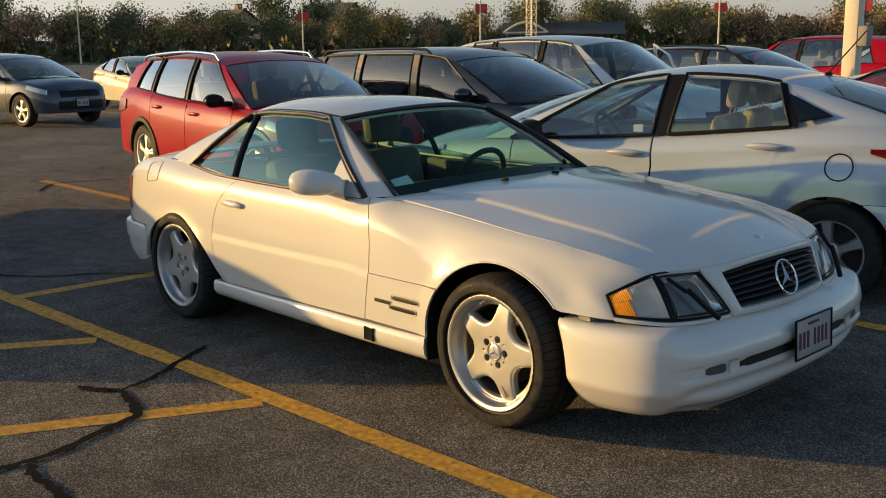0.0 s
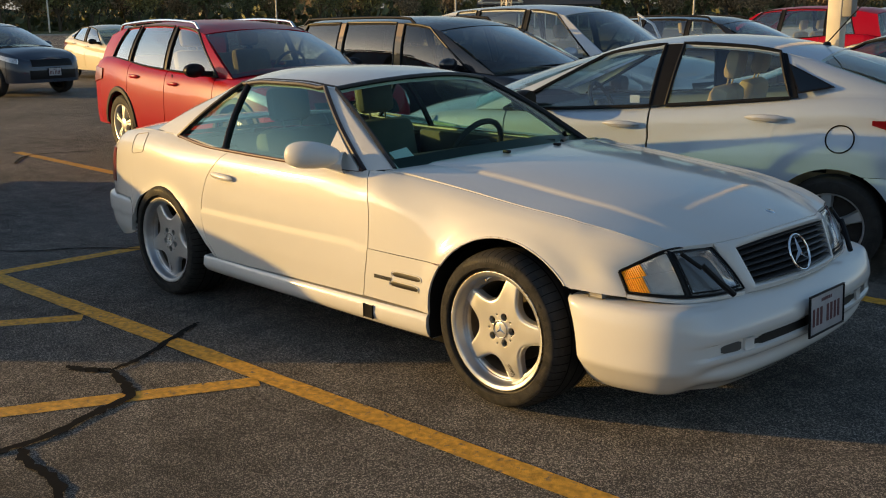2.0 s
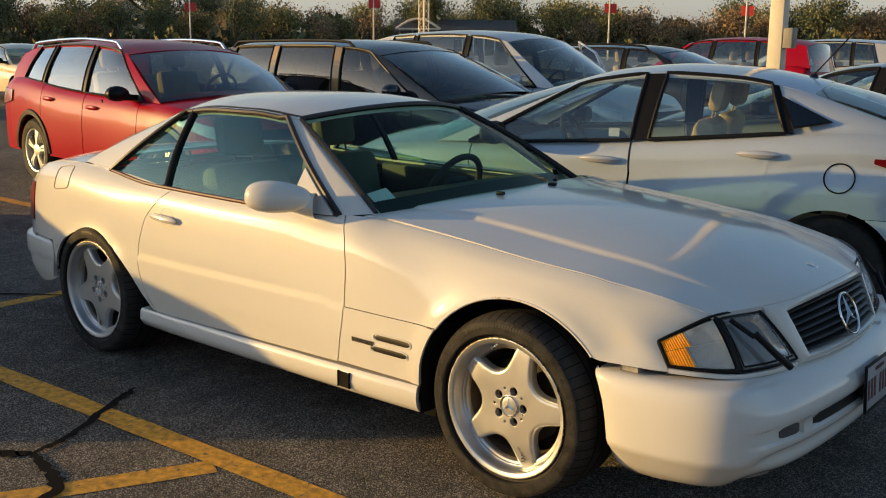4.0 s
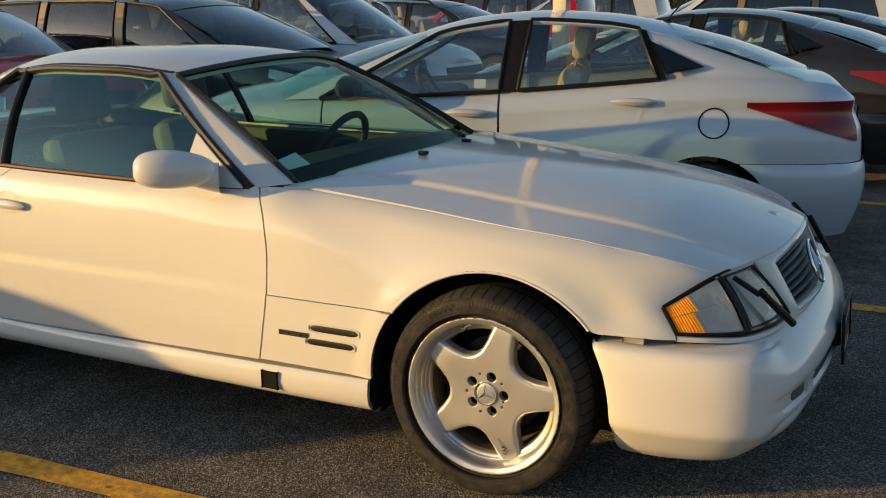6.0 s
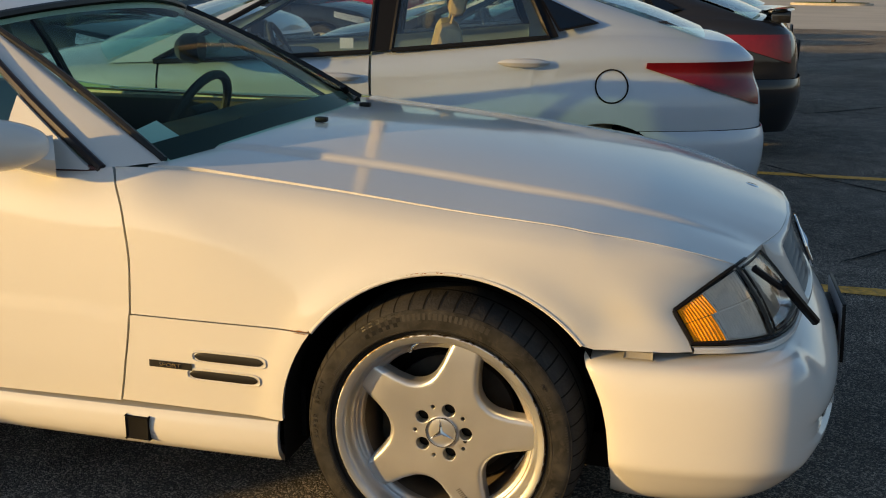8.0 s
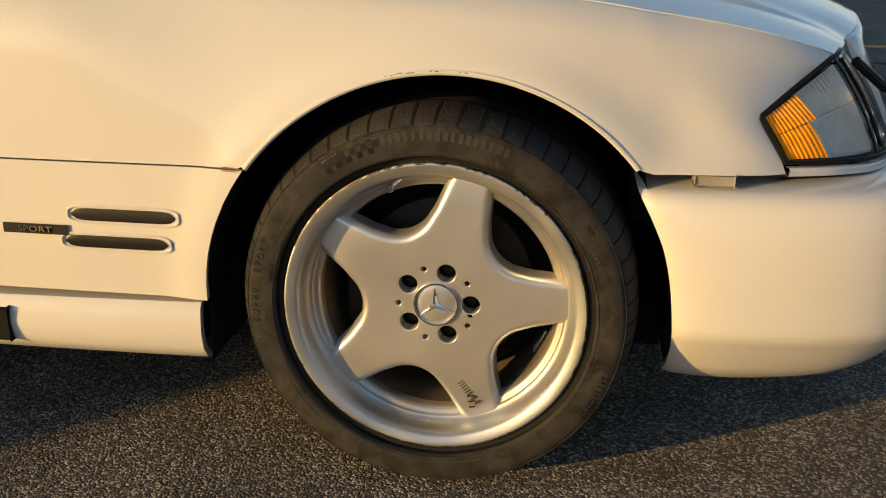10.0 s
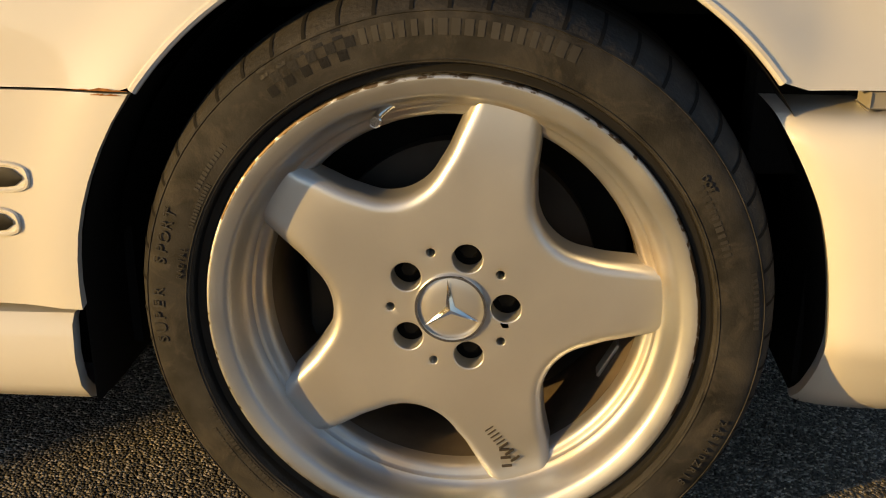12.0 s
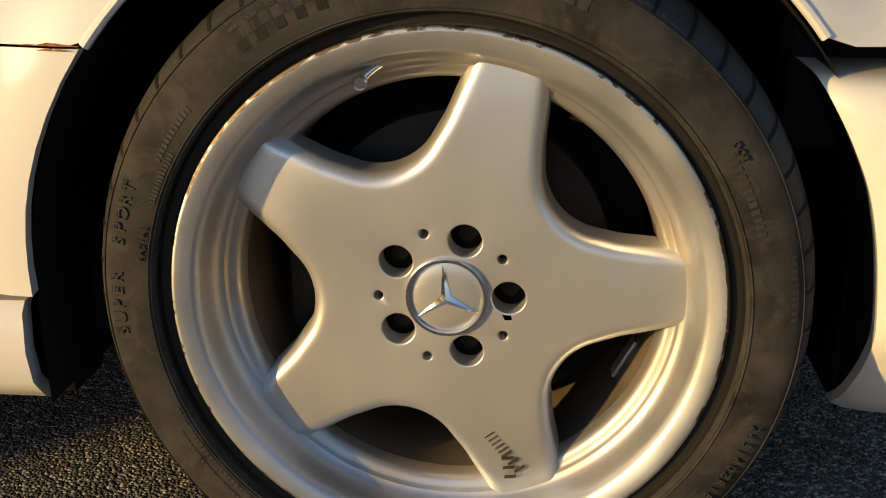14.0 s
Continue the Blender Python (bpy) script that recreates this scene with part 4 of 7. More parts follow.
def crack(points, width, seed):
    rnd = random.Random(seed)
    base = spline([Vector((x, y, 0)) for x, y in points], len(points) * 6)
    pts = [(p.x + rnd.uniform(-1, 1) * width * 0.16, p.y + rnd.uniform(-1, 1) * width * 0.16) for p in base]
    bm = bmesh.new()
    rows = []
    for i, p in enumerate(pts):
        a, b = Vector(pts[max(i - 1, 0)]), Vector(pts[min(i + 1, len(pts) - 1)])
        d = (b - a).normalized()
        w = width / 2 * rnd.uniform(0.5, 1.0) * min(1, 0.3 + i / 4, 0.3 + (len(pts) - 1 - i) / 4)
        n = Vector((-d.y, d.x)) * w
        rows.append([Vector((p[0] - n.x, p[1] - n.y, 0.006)), Vector((p[0] + n.x, p[1] + n.y, 0.006))])
    add_grid(bm, rows)
    tagged(part("crack", bm, TAR), "tar-filled crack wandering across the asphalt", "crack", "cracks in the asphalt", kind="structure")


crack([(-1.74, -1.88), (-1.62, -1.83), (-1.55, -1.76)], 0.060, 1)
crack([(-1.90, -1.10), (-1.78, -1.30), (-1.62, -1.55), (-1.55, -1.76)], 0.042, 2)
crack([(-1.55, -1.76), (-1.38, -1.80), (-1.20, -1.86), (-1.12, -2.05), (-1.04, -2.28), (-1.02, -2.51), (-1.0, -2.9)], 0.060, 3)
crack([(-0.99, -2.40), (-0.86, -2.44), (-0.61, -2.44), (-0.3, -2.6)], 0.053, 4)
crack([(-6.5, -2.0), (-4.5, -1.23), (-3.96, -0.64), (-3.3, -0.2)], 0.03, 5)
crack([(-8.63, 0.72), (-9.22, 1.17), (-9.0, 1.85)], 0.05, 6)
crack([(0.9, 5.0), (1.4, 4.4), (2.1, 3.8), (3.2, 3.5)], 0.03, 7)
crack([(2.05, 15.88), (2.79, 16.74), (3.58, 17.82)], 0.07, 20)
crack([(1.41, 8.28), (1.87, 8.7), (2.39, 9.25)], 0.04, 21)
crack([(2.39, 21.36), (3.3, 21.56), (4.19, 22.87)], 0.08, 22)
crack([(1.2, 2.2), (1.6, 2.7), (2.2, 3.4)], 0.02, 8)


# ---- the white coupe ----
coupe = thing("coupe", "white two-door hardtop coupe with five-spoke alloy wheels", "car", "parked cars")
C_TOP = curve([(0.84, 0.66), (0.70, 0.672), (0.64, 0.688), (0.60, 0.704), (0.55, 0.730), (0.475, 0.757), (0.40, 0.773), (0.32, 0.787), (0.25, 0.798), (0.0, 0.82), (-0.28, 0.848), (-0.57, 0.873), (-0.72, 0.885),
               (-0.86, 0.872), (-1.2, 0.868), (-2.06, 0.876), (-2.45, 0.91), (-2.76, 0.925), (-3.32, 0.865), (-3.52, 0.82)])
C_K = curve([(0.8, 0.6), (0.6, 0.62), (0.475, 0.66), (0.25, 1.08), (-0.1, 1.3), (-0.6, 1.38), (-0.8, 0.75), (-1.2, 0.55), (-2.0, 0.55), (-2.5, 0.85), (-3.5, 1.0)])
LEAN = curve([(0.40, 0.0), (0.50, 0.1), (0.57, 0.35), (0.66, 0.72), (0.78, 0.98), (0.84, 1.0)])


def coupe_section(x, z):
    d0 = max(C_TOP(x) - z, 0)
    deep = min(max((d0 - 0.02) / 0.11, 0.0), 1.0) * min(max((-0.30 - x) / 0.30, 0.0), 1.0)
    k = SECTION(d0) * lerp(C_K(x), 0.62, deep * deep * (3 - 2 * deep)) * (1 - LEAN(x)) + max(0.42 - z, 0) * 0.10 + max(z - 0.548, 0) * LEAN(x)
    for cx, cz, r in ((0.01, 0.325, 0.385), (-2.53, 0.32, 0.35)):
        d = math.hypot(x - cx, (z - cz) * (1.0 if cx > -1 else 1.22))
        k -= 0.010 * math.exp(-((d - r) / 0.040) ** 2)
    if z < 0.549 and -3 < x < 0.2:
        k -= 0.005
    return k


coupe_hull = Hull([(0.83, 0), (0.815, 0.2), (0.79, 0.36), (0.74, 0.50), (0.66, 0.62), (0.57, 0.71), (0.50, 0.767), (0.31, 0.843), (0.05, 0.893), (-0.4, 0.904), (-1.2, 0.908), (-2.0, 0.906),
                   (-2.6, 0.898), (-3.0, 0.872), (-3.25, 0.82), (-3.42, 0.70), (-3.5, 0.45), (-3.52, 0)], coupe_section, 700)
FRONT_EDGE = curve([(0.30, -0.798), (0.42, -0.770), (0.547, -0.751), (0.66, -0.747), (0.78, -0.764), (0.90, -0.822)])
REAR_EDGE = curve([(0.28, -1.98), (0.40, -2.08), (0.54, -2.12), (0.71, -2.075), (0.80, -2.0), (0.90, -1.86)])


def front_arch(x):
    return 0.325 + math.sqrt(max(0.378 ** 2 - (x - 0.01) ** 2, 0))


def rear_arch(x):
    return 0.315 + 0.295 * math.sqrt(max(1 - ((x + 2.53) / 0.385) ** 2, 0))


def sheet(name, edge0, edge1, lo, hi, side, ns=30, nz=12, out=0.0, material=None, parent=None, label="", hull=None, depth=0.014, even=False):
    """A body panel between two upright edges given as x by height, and two long edges given as height by x."""
    h = hull or coupe_hull
    e0 = edge0 if callable(edge0) else (lambda z: edge0)
    e1 = edge1 if callable(edge1) else (lambda z: edge1)
    table = [(h.pts[i].x, i / (h.n - 1)) for i in range(h.n) if h.pts[i].y > 0.3]
    to_s = lambda x: float(np.interp(-x, [-p[0] for p in table], [p[1] for p in table]))
    rows = []
    for i in range(ns + 1):
        u = i / ns
        xm = lerp(e0(0.6), e1(0.6), u)
        row = []
        for j in range(nz + 1):
            v = j / nz
            v = v if even else 1 - (1 - v) ** 1.5
            z = lerp(lo(xm), hi(xm), v)
            x = lerp(e0(z), e1(z), u)
            row.append(h.point(to_s(x), z, side, out))
        rows.append(row)
    bm = bmesh.new()
    add_panel(bm, rows, inward, depth, 0.002)
    return part(name, bm, material or WHITE, parent or coupe, label)


# the headlamp is a raked shell between a lower and an upper edge (one half of the car, y outwards)
def track(points, n=80):
    pts = spline(points, n)
    return lambda a: pts[min(int(max(a, 0) * (n - 1)), n - 2)].lerp(pts[min(int(max(a, 0) * (n - 1)), n - 2) + 1], min(max(a, 0), 1) * (n - 1) - min(int(max(a, 0) * (n - 1)), n - 2))


LAMP_LOW = track([(0.534, 0.771, 0.563), (0.625, 0.722, 0.557), (0.704, 0.645, 0.550), (0.755, 0.520, 0.547), (0.782, 0.369, 0.544)])
LAMP_TOP = track([(0.490, 0.763, 0.631), (0.551, 0.707, 0.672), (0.611, 0.649, 0.710), (0.643, 0.545, 0.711), (0.664, 0.437, 0.703)])


def lamp_at(a, w, side, out=0.0):
    """A place on the lamp's shell: a from the flank to the grille, w from the lower edge to the upper one."""
    p = LAMP_LOW(a).lerp(LAMP_TOP(a), w)
    b = min(a, 0.97)
    n = (LAMP_LOW(b + 0.03).lerp(LAMP_TOP(b + 0.03), w) - LAMP_LOW(b).lerp(LAMP_TOP(b), w)).cross(LAMP_TOP(a) - LAMP_LOW(a)).normalized()
    if n.x < 0:
        n = -n
    p = p + n * (out + 0.034 * w * (1 - w) * min(1.0, 6 * a))
    return Vector((p.x, p.y * side, p.z))


def lamp_grid(a0, a1, w0, w1, side, out=0.0, na=20, nw=8):
    """Rows over the shell; a0 and a1 may differ below and above as pairs."""
    lo0, hi0 = a0 if isinstance(a0, tuple) else (a0, a0)
    lo1, hi1 = a1 if isinstance(a1, tuple) else (a1, a1)
    return [[lamp_at(lerp(lerp(lo0, hi0, w), lerp(lo1, hi1, w), i / na), w, side, out) for w in [lerp(w0, w1, j / nw) for j in range(nw + 1)]] for i in range(na + 1)]


NOSE_X = 0.33
_plan = [(coupe_hull.pts[i].x, i / (coupe_hull.n - 1)) for i in range(coupe_hull.n) if coupe_hull.pts[i].y > 0.3]


def to_s(x):
    return float(np.interp(-x, [-p[0] for p in _plan], [p[1] for p in _plan]))


def fender_front(v):
    """The fender's front edge, up the lamp's outer end and along its top to the bonnet's corner."""
    if v < 0.12:
        return Vector((0.541, 0.773, 0.545)).lerp(LAMP_LOW(0), v / 0.12) - Vector((0.005, 0, 0))
    if v < 0.5:
        return LAMP_LOW(0).lerp(LAMP_TOP(0), (v - 0.12) / 0.38) - Vector((0.005, -0.001, 0))
    return LAMP_TOP((v - 0.5)) + Vector((-0.003, 0.001, 0.004))


def fender_nose(v, u):
    """Half of the fender ahead of NOSE_X: u from 0 at the lamp to 1 at NOSE_X."""
    z0 = lerp(0.552, C_TOP(NOSE_X), v)
    p0, e = coupe_hull.point(to_s(NOSE_X), z0, 1), fender_front(v)
    q = coupe_hull.point(to_s(NOSE_X - 0.03), z0, 1)
    length = e.x - p0.x
    t0 = Vector((1, (p0.y - q.y) / max(p0.x - q.x, 1e-4), lerp(0.0, -0.16, v))) * length
    t1 = Vector((1, lerp(-0.62, -0.72, v), lerp(-0.03, -0.42, v))) * length
    t = 1 - u
    return p0 * (2 * t ** 3 - 3 * t * t + 1) + t0 * (t ** 3 - 2 * t * t + t) + e * (3 * t * t - 2 * t ** 3) + t1 * (t ** 3 - t * t)


_shut = [fender_nose(1.0, i / 40) for i in range(41)]
_shut += [coupe_hull.point(to_s(x), C_TOP(x), 1) for x in [lerp(NOSE_X - 0.01, -0.80, i / 80) for i in range(81)]]


def shoulder(x):
    """The shut line between fender and bonnet at x."""
    return Vector((x, float(np.interp(-x, [-p.x for p in _shut], [p.y for p in _shut])), float(np.interp(-x, [-p.x for p in _shut], [p.z for p in _shut]))))


# the front bumper: a plan outline, and how far each height lies inside it on the flank and across the front
BUMPER_FLANK = curve([(0.168, 0.104), (0.20, 0.074), (0.24, 0.044), (0.27, 0.023), (0.295, 0.006), (0.31, 0.001), (0.34, 0.0), (0.40, 0.0), (0.45, 0.004), (0.49, 0.012), (0.509, 0.019), (0.518, 0.028), (0.525, 0.045), (0.528, 0.09), (0.529, 0.15)])
BUMPER_FRONT = curve([(0.168, 0.125), (0.20, 0.090), (0.225, 0.055), (0.245, 0.040), (0.262, 0.036), (0.285, 0.040), (0.30, 0.034), (0.32, 0.012), (0.332, 0.004), (0.345, 0.004), (0.352, 0.016), (0.392, 0.018), (0.402, 0.002), (0.42, 0.0), (0.44, 0.004), (0.46, 0.014), (0.485, 0.036), (0.505, 0.060), (0.518, 0.084), (0.526, 0.115), (0.529, 0.16)])
BUMPER_EDGE = curve([(0.168, 0.378), (0.19, 0.380), (0.21, 0.3805), (0.25, 0.381), (0.293, 0.378), (0.365, 0.370), (0.428, 0.356), (0.471, 0.338), (0.525, 0.309), (0.545, 0.300)])
bumper_hull = Hull([(0.903, 0), (0.898, 0.2), (0.883, 0.40), (0.864, 0.54), (0.838, 0.655), (0.800, 0.742), (0.742, 0.802), (0.65, 0.842), (0.50, 0.866), (0.28, 0.872)], lambda x, z: 0.0, 400)
_bplan = [(p.x, k / 399) for k, p in enumerate(bumper_hull.pts)]


def bumper_point(s, z, side, out=0.0):
    p, n = bumper_hull.flat(s)
    f = min(max((0.79 - p.y) / 0.20, 0.0), 1.0)
    f = f * f * (3 - 2 * f)
    q = p - n * (lerp(BUMPER_FLANK(z), BUMPER_FRONT(z), f) - out)
    return Vector((q.x, side * max(q.y, 0.0), z))


def bumper_s(x):
    return float(np.interp(-x, [-p[0] for p in _bplan], [p[1] for p in _bplan]))


GAP = 0.003
for side in (-1, 1):
    def fender_low(x):
        return max(front_arch(x), 0.5495) if x > -0.30 else 0.5495

    rows = []
    levels = [1 - (1 - j / 20) ** 1.4 for j in range(21)]
    for i in range(25):
        rows.append([Vector((p.x, p.y * side, p.z)) for p in [fender_nose(v, i / 24) for v in levels]])
    for i in range(1, 71):
        row = []
        xm = lerp(NOSE_X, FRONT_EDGE(0.6) + GAP, (i / 70) ** 0.9)
        for v in levels:
            z = lerp(fender_low(xm), C_TOP(xm), v)
            row.append(coupe_hull.point(to_s(lerp(NOSE_X, FRONT_EDGE(z) + GAP, (i / 70) ** 0.9)), z, side))
        rows.append(row)
    bm = bmesh.new()
    add_panel(bm, rows, inward, 0.014, 0.002)
    part("front_fender", bm, WHITE, coupe)
    sheet("fender_panel", lambda z: 0.01 - math.sqrt(max(0.378 ** 2 - (z - 0.325) ** 2, 0)), lambda z: FRONT_EDGE(z) + GAP, lambda x: 0.326, lambda x: 0.5480, side, 20, 8, even=True)
    sheet("door", lambda z: FRONT_EDGE(z) - GAP, lambda z: REAR_EDGE(z) + GAP, lambda x: lerp(0.322, 0.302, (-0.8 - x) / 1.2), C_TOP, side, 40, 34, even=True)

    def quarter_low(x):
        if x > -2.145:
            return 0.305
        if x > -2.915:
            return max(rear_arch(x), 0.305)
        return 0.515

    sheet("rear_fender", lambda z: REAR_EDGE(z) - GAP, -3.17, quarter_low, C_TOP, side, 60, 16)
    # side skirt
    rows = []
    for i in range(41):
        x = lerp(-0.384, -2.125, i / 40)
        y = 0.905 - 0.01 * abs(i / 20 - 1) ** 4
        z1 = lerp(0.318, 0.298, i / 40)
        rows.append([Vector((x, side * (y + o), z)) for o, z in ((-0.06, z1), (0.000, z1 - 0.002), (0.008, z1 - 0.012), (0.012, z1 - 0.05), (0.006, 0.235), (-0.012, 0.212), (-0.03, 0.204), (-0.1, 0.202))])
    bm = bmesh.new()
    add_panel(bm, rows, inward, 0.02)
    part("side_skirt", bm, WHITE, coupe)
    # rear bumper half wraps to the middle
    rear = Hull([(-2.93, 0.882), (-3.1, 0.868), (-3.3, 0.83), (-3.45, 0.73), (-3.56, 0.5), (-3.59, 0.25), (-3.60, 0)],
                lambda x, z: curve([(0.20, 0.09), (0.25, 0.05), (0.33, 0.018), (0.40, 0.008), (0.405, 0.0), (0.47, 0.0), (0.50, 0.012), (0.512, 0.04)])(z), 200)
    rows = rear.rows(0, 1, curve([(-2.93, 0.315), (-3.05, 0.275), (-3.2, 0.245), (-3.4, 0.225), (-3.6, 0.22)]), lambda x: 0.512, side, 40, 16)
    bm = bmesh.new()
    add_panel(bm, rows, inward, 0.02)
    part("rear_bumper", bm, WHITE, coupe)
    # tail lamp and tail panel
    bm = bmesh.new()
    add_panel(bm, coupe_hull.rows(coupe_hull.at_x(-3.173), coupe_hull.at_y(0.38, False), lambda x: 0.585, lambda x: 0.785, side, 16, 10, out=0.004), inward, 0.02)
    part("tail_lamp", bm, REDLENS, coupe, "ribbed red tail lamp")
    for z0, z1 in ((0.50, 0.582), (0.788, 0.83)):
        bm = bmesh.new()
        add_panel(bm, coupe_hull.rows(coupe_hull.at_x(-3.173), 1.0, lambda x: z0, lambda x: z1 if z1 < 0.7 else C_TOP(x), side, 16, 5), inward, 0.01)
        part("tail_panel", bm, WHITE, coupe)
    bm = bmesh.new()
    add_panel(bm, coupe_hull.rows(coupe_hull.at_y(0.38, False), 1.0, lambda x: 0.585, lambda x: 0.785, side, 8, 5), inward, 0.01)
    part("tail_panel", bm, WHITE, coupe)
    # front bumper, its hind edge rolled in at the wheel
    rows = []
    heights = [0.168, 0.176, 0.19] + [lerp(0.205, 0.512, j / 44) for j in range(45)] + [0.518, 0.523, 0.526, 0.528, 0.529]
    for i in range(73):
        u = 1 - (1 - i / 72) ** 1.25
        row = []
        for z in heights:
            s_end = bumper_s(BUMPER_EDGE(z))
            roll = max(0.0, (u - 0.955) / 0.045)
            p = bumper_point(s_end * u, z, side, -0.016 * (1 - math.sqrt(max(1 - roll * roll, 0.0))))
            lift = max(0.0, (0.30 - z) / 0.13) * 0.028 * math.exp(-((abs(p.y) - 0.66) / 0.13) ** 2)
            row.append(p + Vector((0, 0, lift)))
        rows.append(row)
    bm = bmesh.new()
    add_panel(bm, rows, inward, 0.02)
    part("front_bumper", bm, WHITE, coupe)
    # headlamp: bowl, ribbed amber and clear corner, parting bar, reflector behind the main glass, seal, white strip below
    lamp = new("headlamp")
    lamp.parent = coupe
    bm = bmesh.new()
    add_panel(bm, lamp_grid(0.0, 1.0, 0.0, 1.0, side, -0.030), inward, 0.01)
    part("lamp_bowl", bm, BOWL, lamp)
    for nm, mat_, a0, a1, w0, w1, teeth in (("amber_lens", AMBER, 0.035, (0.215, 0.185), 0.06, 0.55, 9), ("amber_upper_lens", AMBER, 0.035, (0.265, 0.215), 0.565, 0.94, 11),
                                            ("clear_lens", RIBBED, (0.222, 0.192), 0.500, 0.06, 0.55, 15), ("clear_upper_lens", RIBBED, (0.272, 0.222), 0.500, 0.565, 0.94, 13)):
        bm = bmesh.new()
        rows = []
        for q in range(teeth):
            for t, o in ((0.05, 0.0), (0.5, 0.0022), (0.95, 0.0)):
                u = (q + t) / teeth
                rows.append([lamp_at(lerp(lerp(a0, a0, w) if not isinstance(a0, tuple) else lerp(a0[0], a0[1], w), a1 if not isinstance(a1, tuple) else lerp(a1[0], a1[1], w), u), w, side, o - 0.002) for w in [lerp(w0, w1, j / 8) for j in range(9)]])
        add_panel(bm, rows, inward, 0.006)
        part(nm, bm, mat_, lamp, angle=15)
    bm = bmesh.new()
    add_grid(bm, [[lamp_at(lerp(0.20, 0.50, (u + 1) / 2), lerp(0.06, 0.94, (v + 1) / 2), side, -0.007 - 0.020 * (1 - u ** 4) * (1 - v ** 4)) for v in [j / 8 - 1 for j in range(17)]] for u in [i / 8 - 1 for i in range(17)]])
    part("corner_reflector", bm, FROST, lamp)
    bm = bmesh.new()
    add_panel(bm, lamp_grid(0.510, 0.530, 0.0, 1.0, side, -0.001, 4), inward, 0.02)
    part("parting_bar", bm, TRIM, lamp)
    bm = bmesh.new()
    rows = []
    for i in range(25):
        u = i / 24 * 2 - 1
        rows.append([lamp_at(lerp(0.57, 0.955, (u + 1) / 2), lerp(0.10, 0.90, (v + 1) / 2), side, -0.008 - 0.045 * (1 - u ** 4) * (1 - v ** 4)) for v in [j / 10 - 1 for j in range(21)]])
    add_grid(bm, rows)
    part("reflector", bm, REFLECTOR, lamp)
    bm = bmesh.new()
    add_panel(bm, lamp_grid(0.548, 0.985, 0.03, 0.97, side, 0.0015), inward, 0.003)
    part("main_lens", bm, LENSE, lamp)
    bm = bmesh.new()
    loop = [lamp_at(q / 30, 1.0, side, 0.001) for q in range(31)] + [lamp_at(1.0, 1 - q / 8, side, 0.001) for q in range(1, 8)]
    loop += [lamp_at(1 - q / 30, 0.0, side, 0.001) for q in range(31)] + [lamp_at(0.0, q / 5, side, 0.001) for q in range(1, 6)]
    add_tube(bm, loop, 0.0042, 6)
    part("lamp_seal", bm, TRIM, lamp)
    bm = bmesh.new()
    inner = [lamp_at(lerp(0.565, 0.96, q / 12), 0.93, side, 0.0) for q in range(13)] + [lamp_at(0.965, lerp(0.90, 0.10, q / 6), side, 0.0) for q in range(7)] + [lamp_at(lerp(0.96, 0.565, q / 12), 0.07, side, 0.0) for q in range(13)] + [lamp_at(0.56, lerp(0.10, 0.90, q / 6), side, 0.0) for q in range(7)]
    add_tube(bm, inner + inner[:1], 0.0035, 6, cap=False)
    part("reflector_frame", bm, TRIM, lamp)
    bm = bmesh.new()
    rows = []
    for i in range(31):
        p = lamp_at(i / 30 * 0.985, 0.0, side, 0.0)
        n = Vector((0.62, 0.78 * side, 0)) if i < 16 else Vector((0.88, 0.47 * side, 0))
        rows.append([p + n * o + Vector((0, 0, h)) for o, h in ((0.000, -0.0065), (0.008, -0.0075), (0.0105, -0.012), (0.009, -0.0205), (-0.02, -0.0215))])
    add_panel(bm, rows, inward, 0.004)
    part("lamp_trim", bm, WHITE, lamp)
    bm = bmesh.new()
    add_grid(bm, [[lamp_at(i / 24, 0.0, side, o) + Vector((0, 0, -0.024)) for o in (0.006, -0.05)] for i in range(25)])
    part("lamp_gap", bm, DARK, lamp)
    # small wiper that lies across the lamp
    bm = bmesh.new()
    p0, p1, p2 = lamp_at(0.60, 0.86, side, 0.014), lamp_at(0.68, 0.50, side, 0.028), lamp_at(0.80, -0.12, side, 0.046)
    add_tube(bm, [p0, p0.lerp(p1, 0.5), p1], 0.0085, 8)
    add_tube(bm, [p1 + Vector((0.004, 0, 0.010)), p1.lerp(p2, 0.5) + Vector((0.006, 0, 0)), p2], 0.0115, 8)
    part("lamp_wiper", bm, TRIM, lamp)

# bonnet: its border follows the flanks, the front runs along the lamps and the grille
_half = [q / 30 * 0.72 for q in range(31)] + [0.7325, 0.745] + [lerp(0.745, 1.0, q / 12) for q in range(1, 13)]
BONNET_V = [-q for q in _half[:0:-1]] + _half
BONNET_X = curve([(0, 0.752), (0.15, 0.747), (0.30, 0.727), (0.365, 0.706), (0.437, 0.676), (0.545, 0.651), (0.652, 0.613)])
BONNET_Z = curve([(0, 0.735), (0.15, 0.733), (0.30, 0.724), (0.365, 0.719), (0.437, 0.713), (0.545, 0.7165), (0.652, 0.7145)])
mid_z = curve([(-0.62, 0.932), (-0.3, 0.918), (0.0, 0.893), (0.4, 0.838), (0.65, 0.770), (0.71, 0.750), (0.75, 0.732)])
rows = []
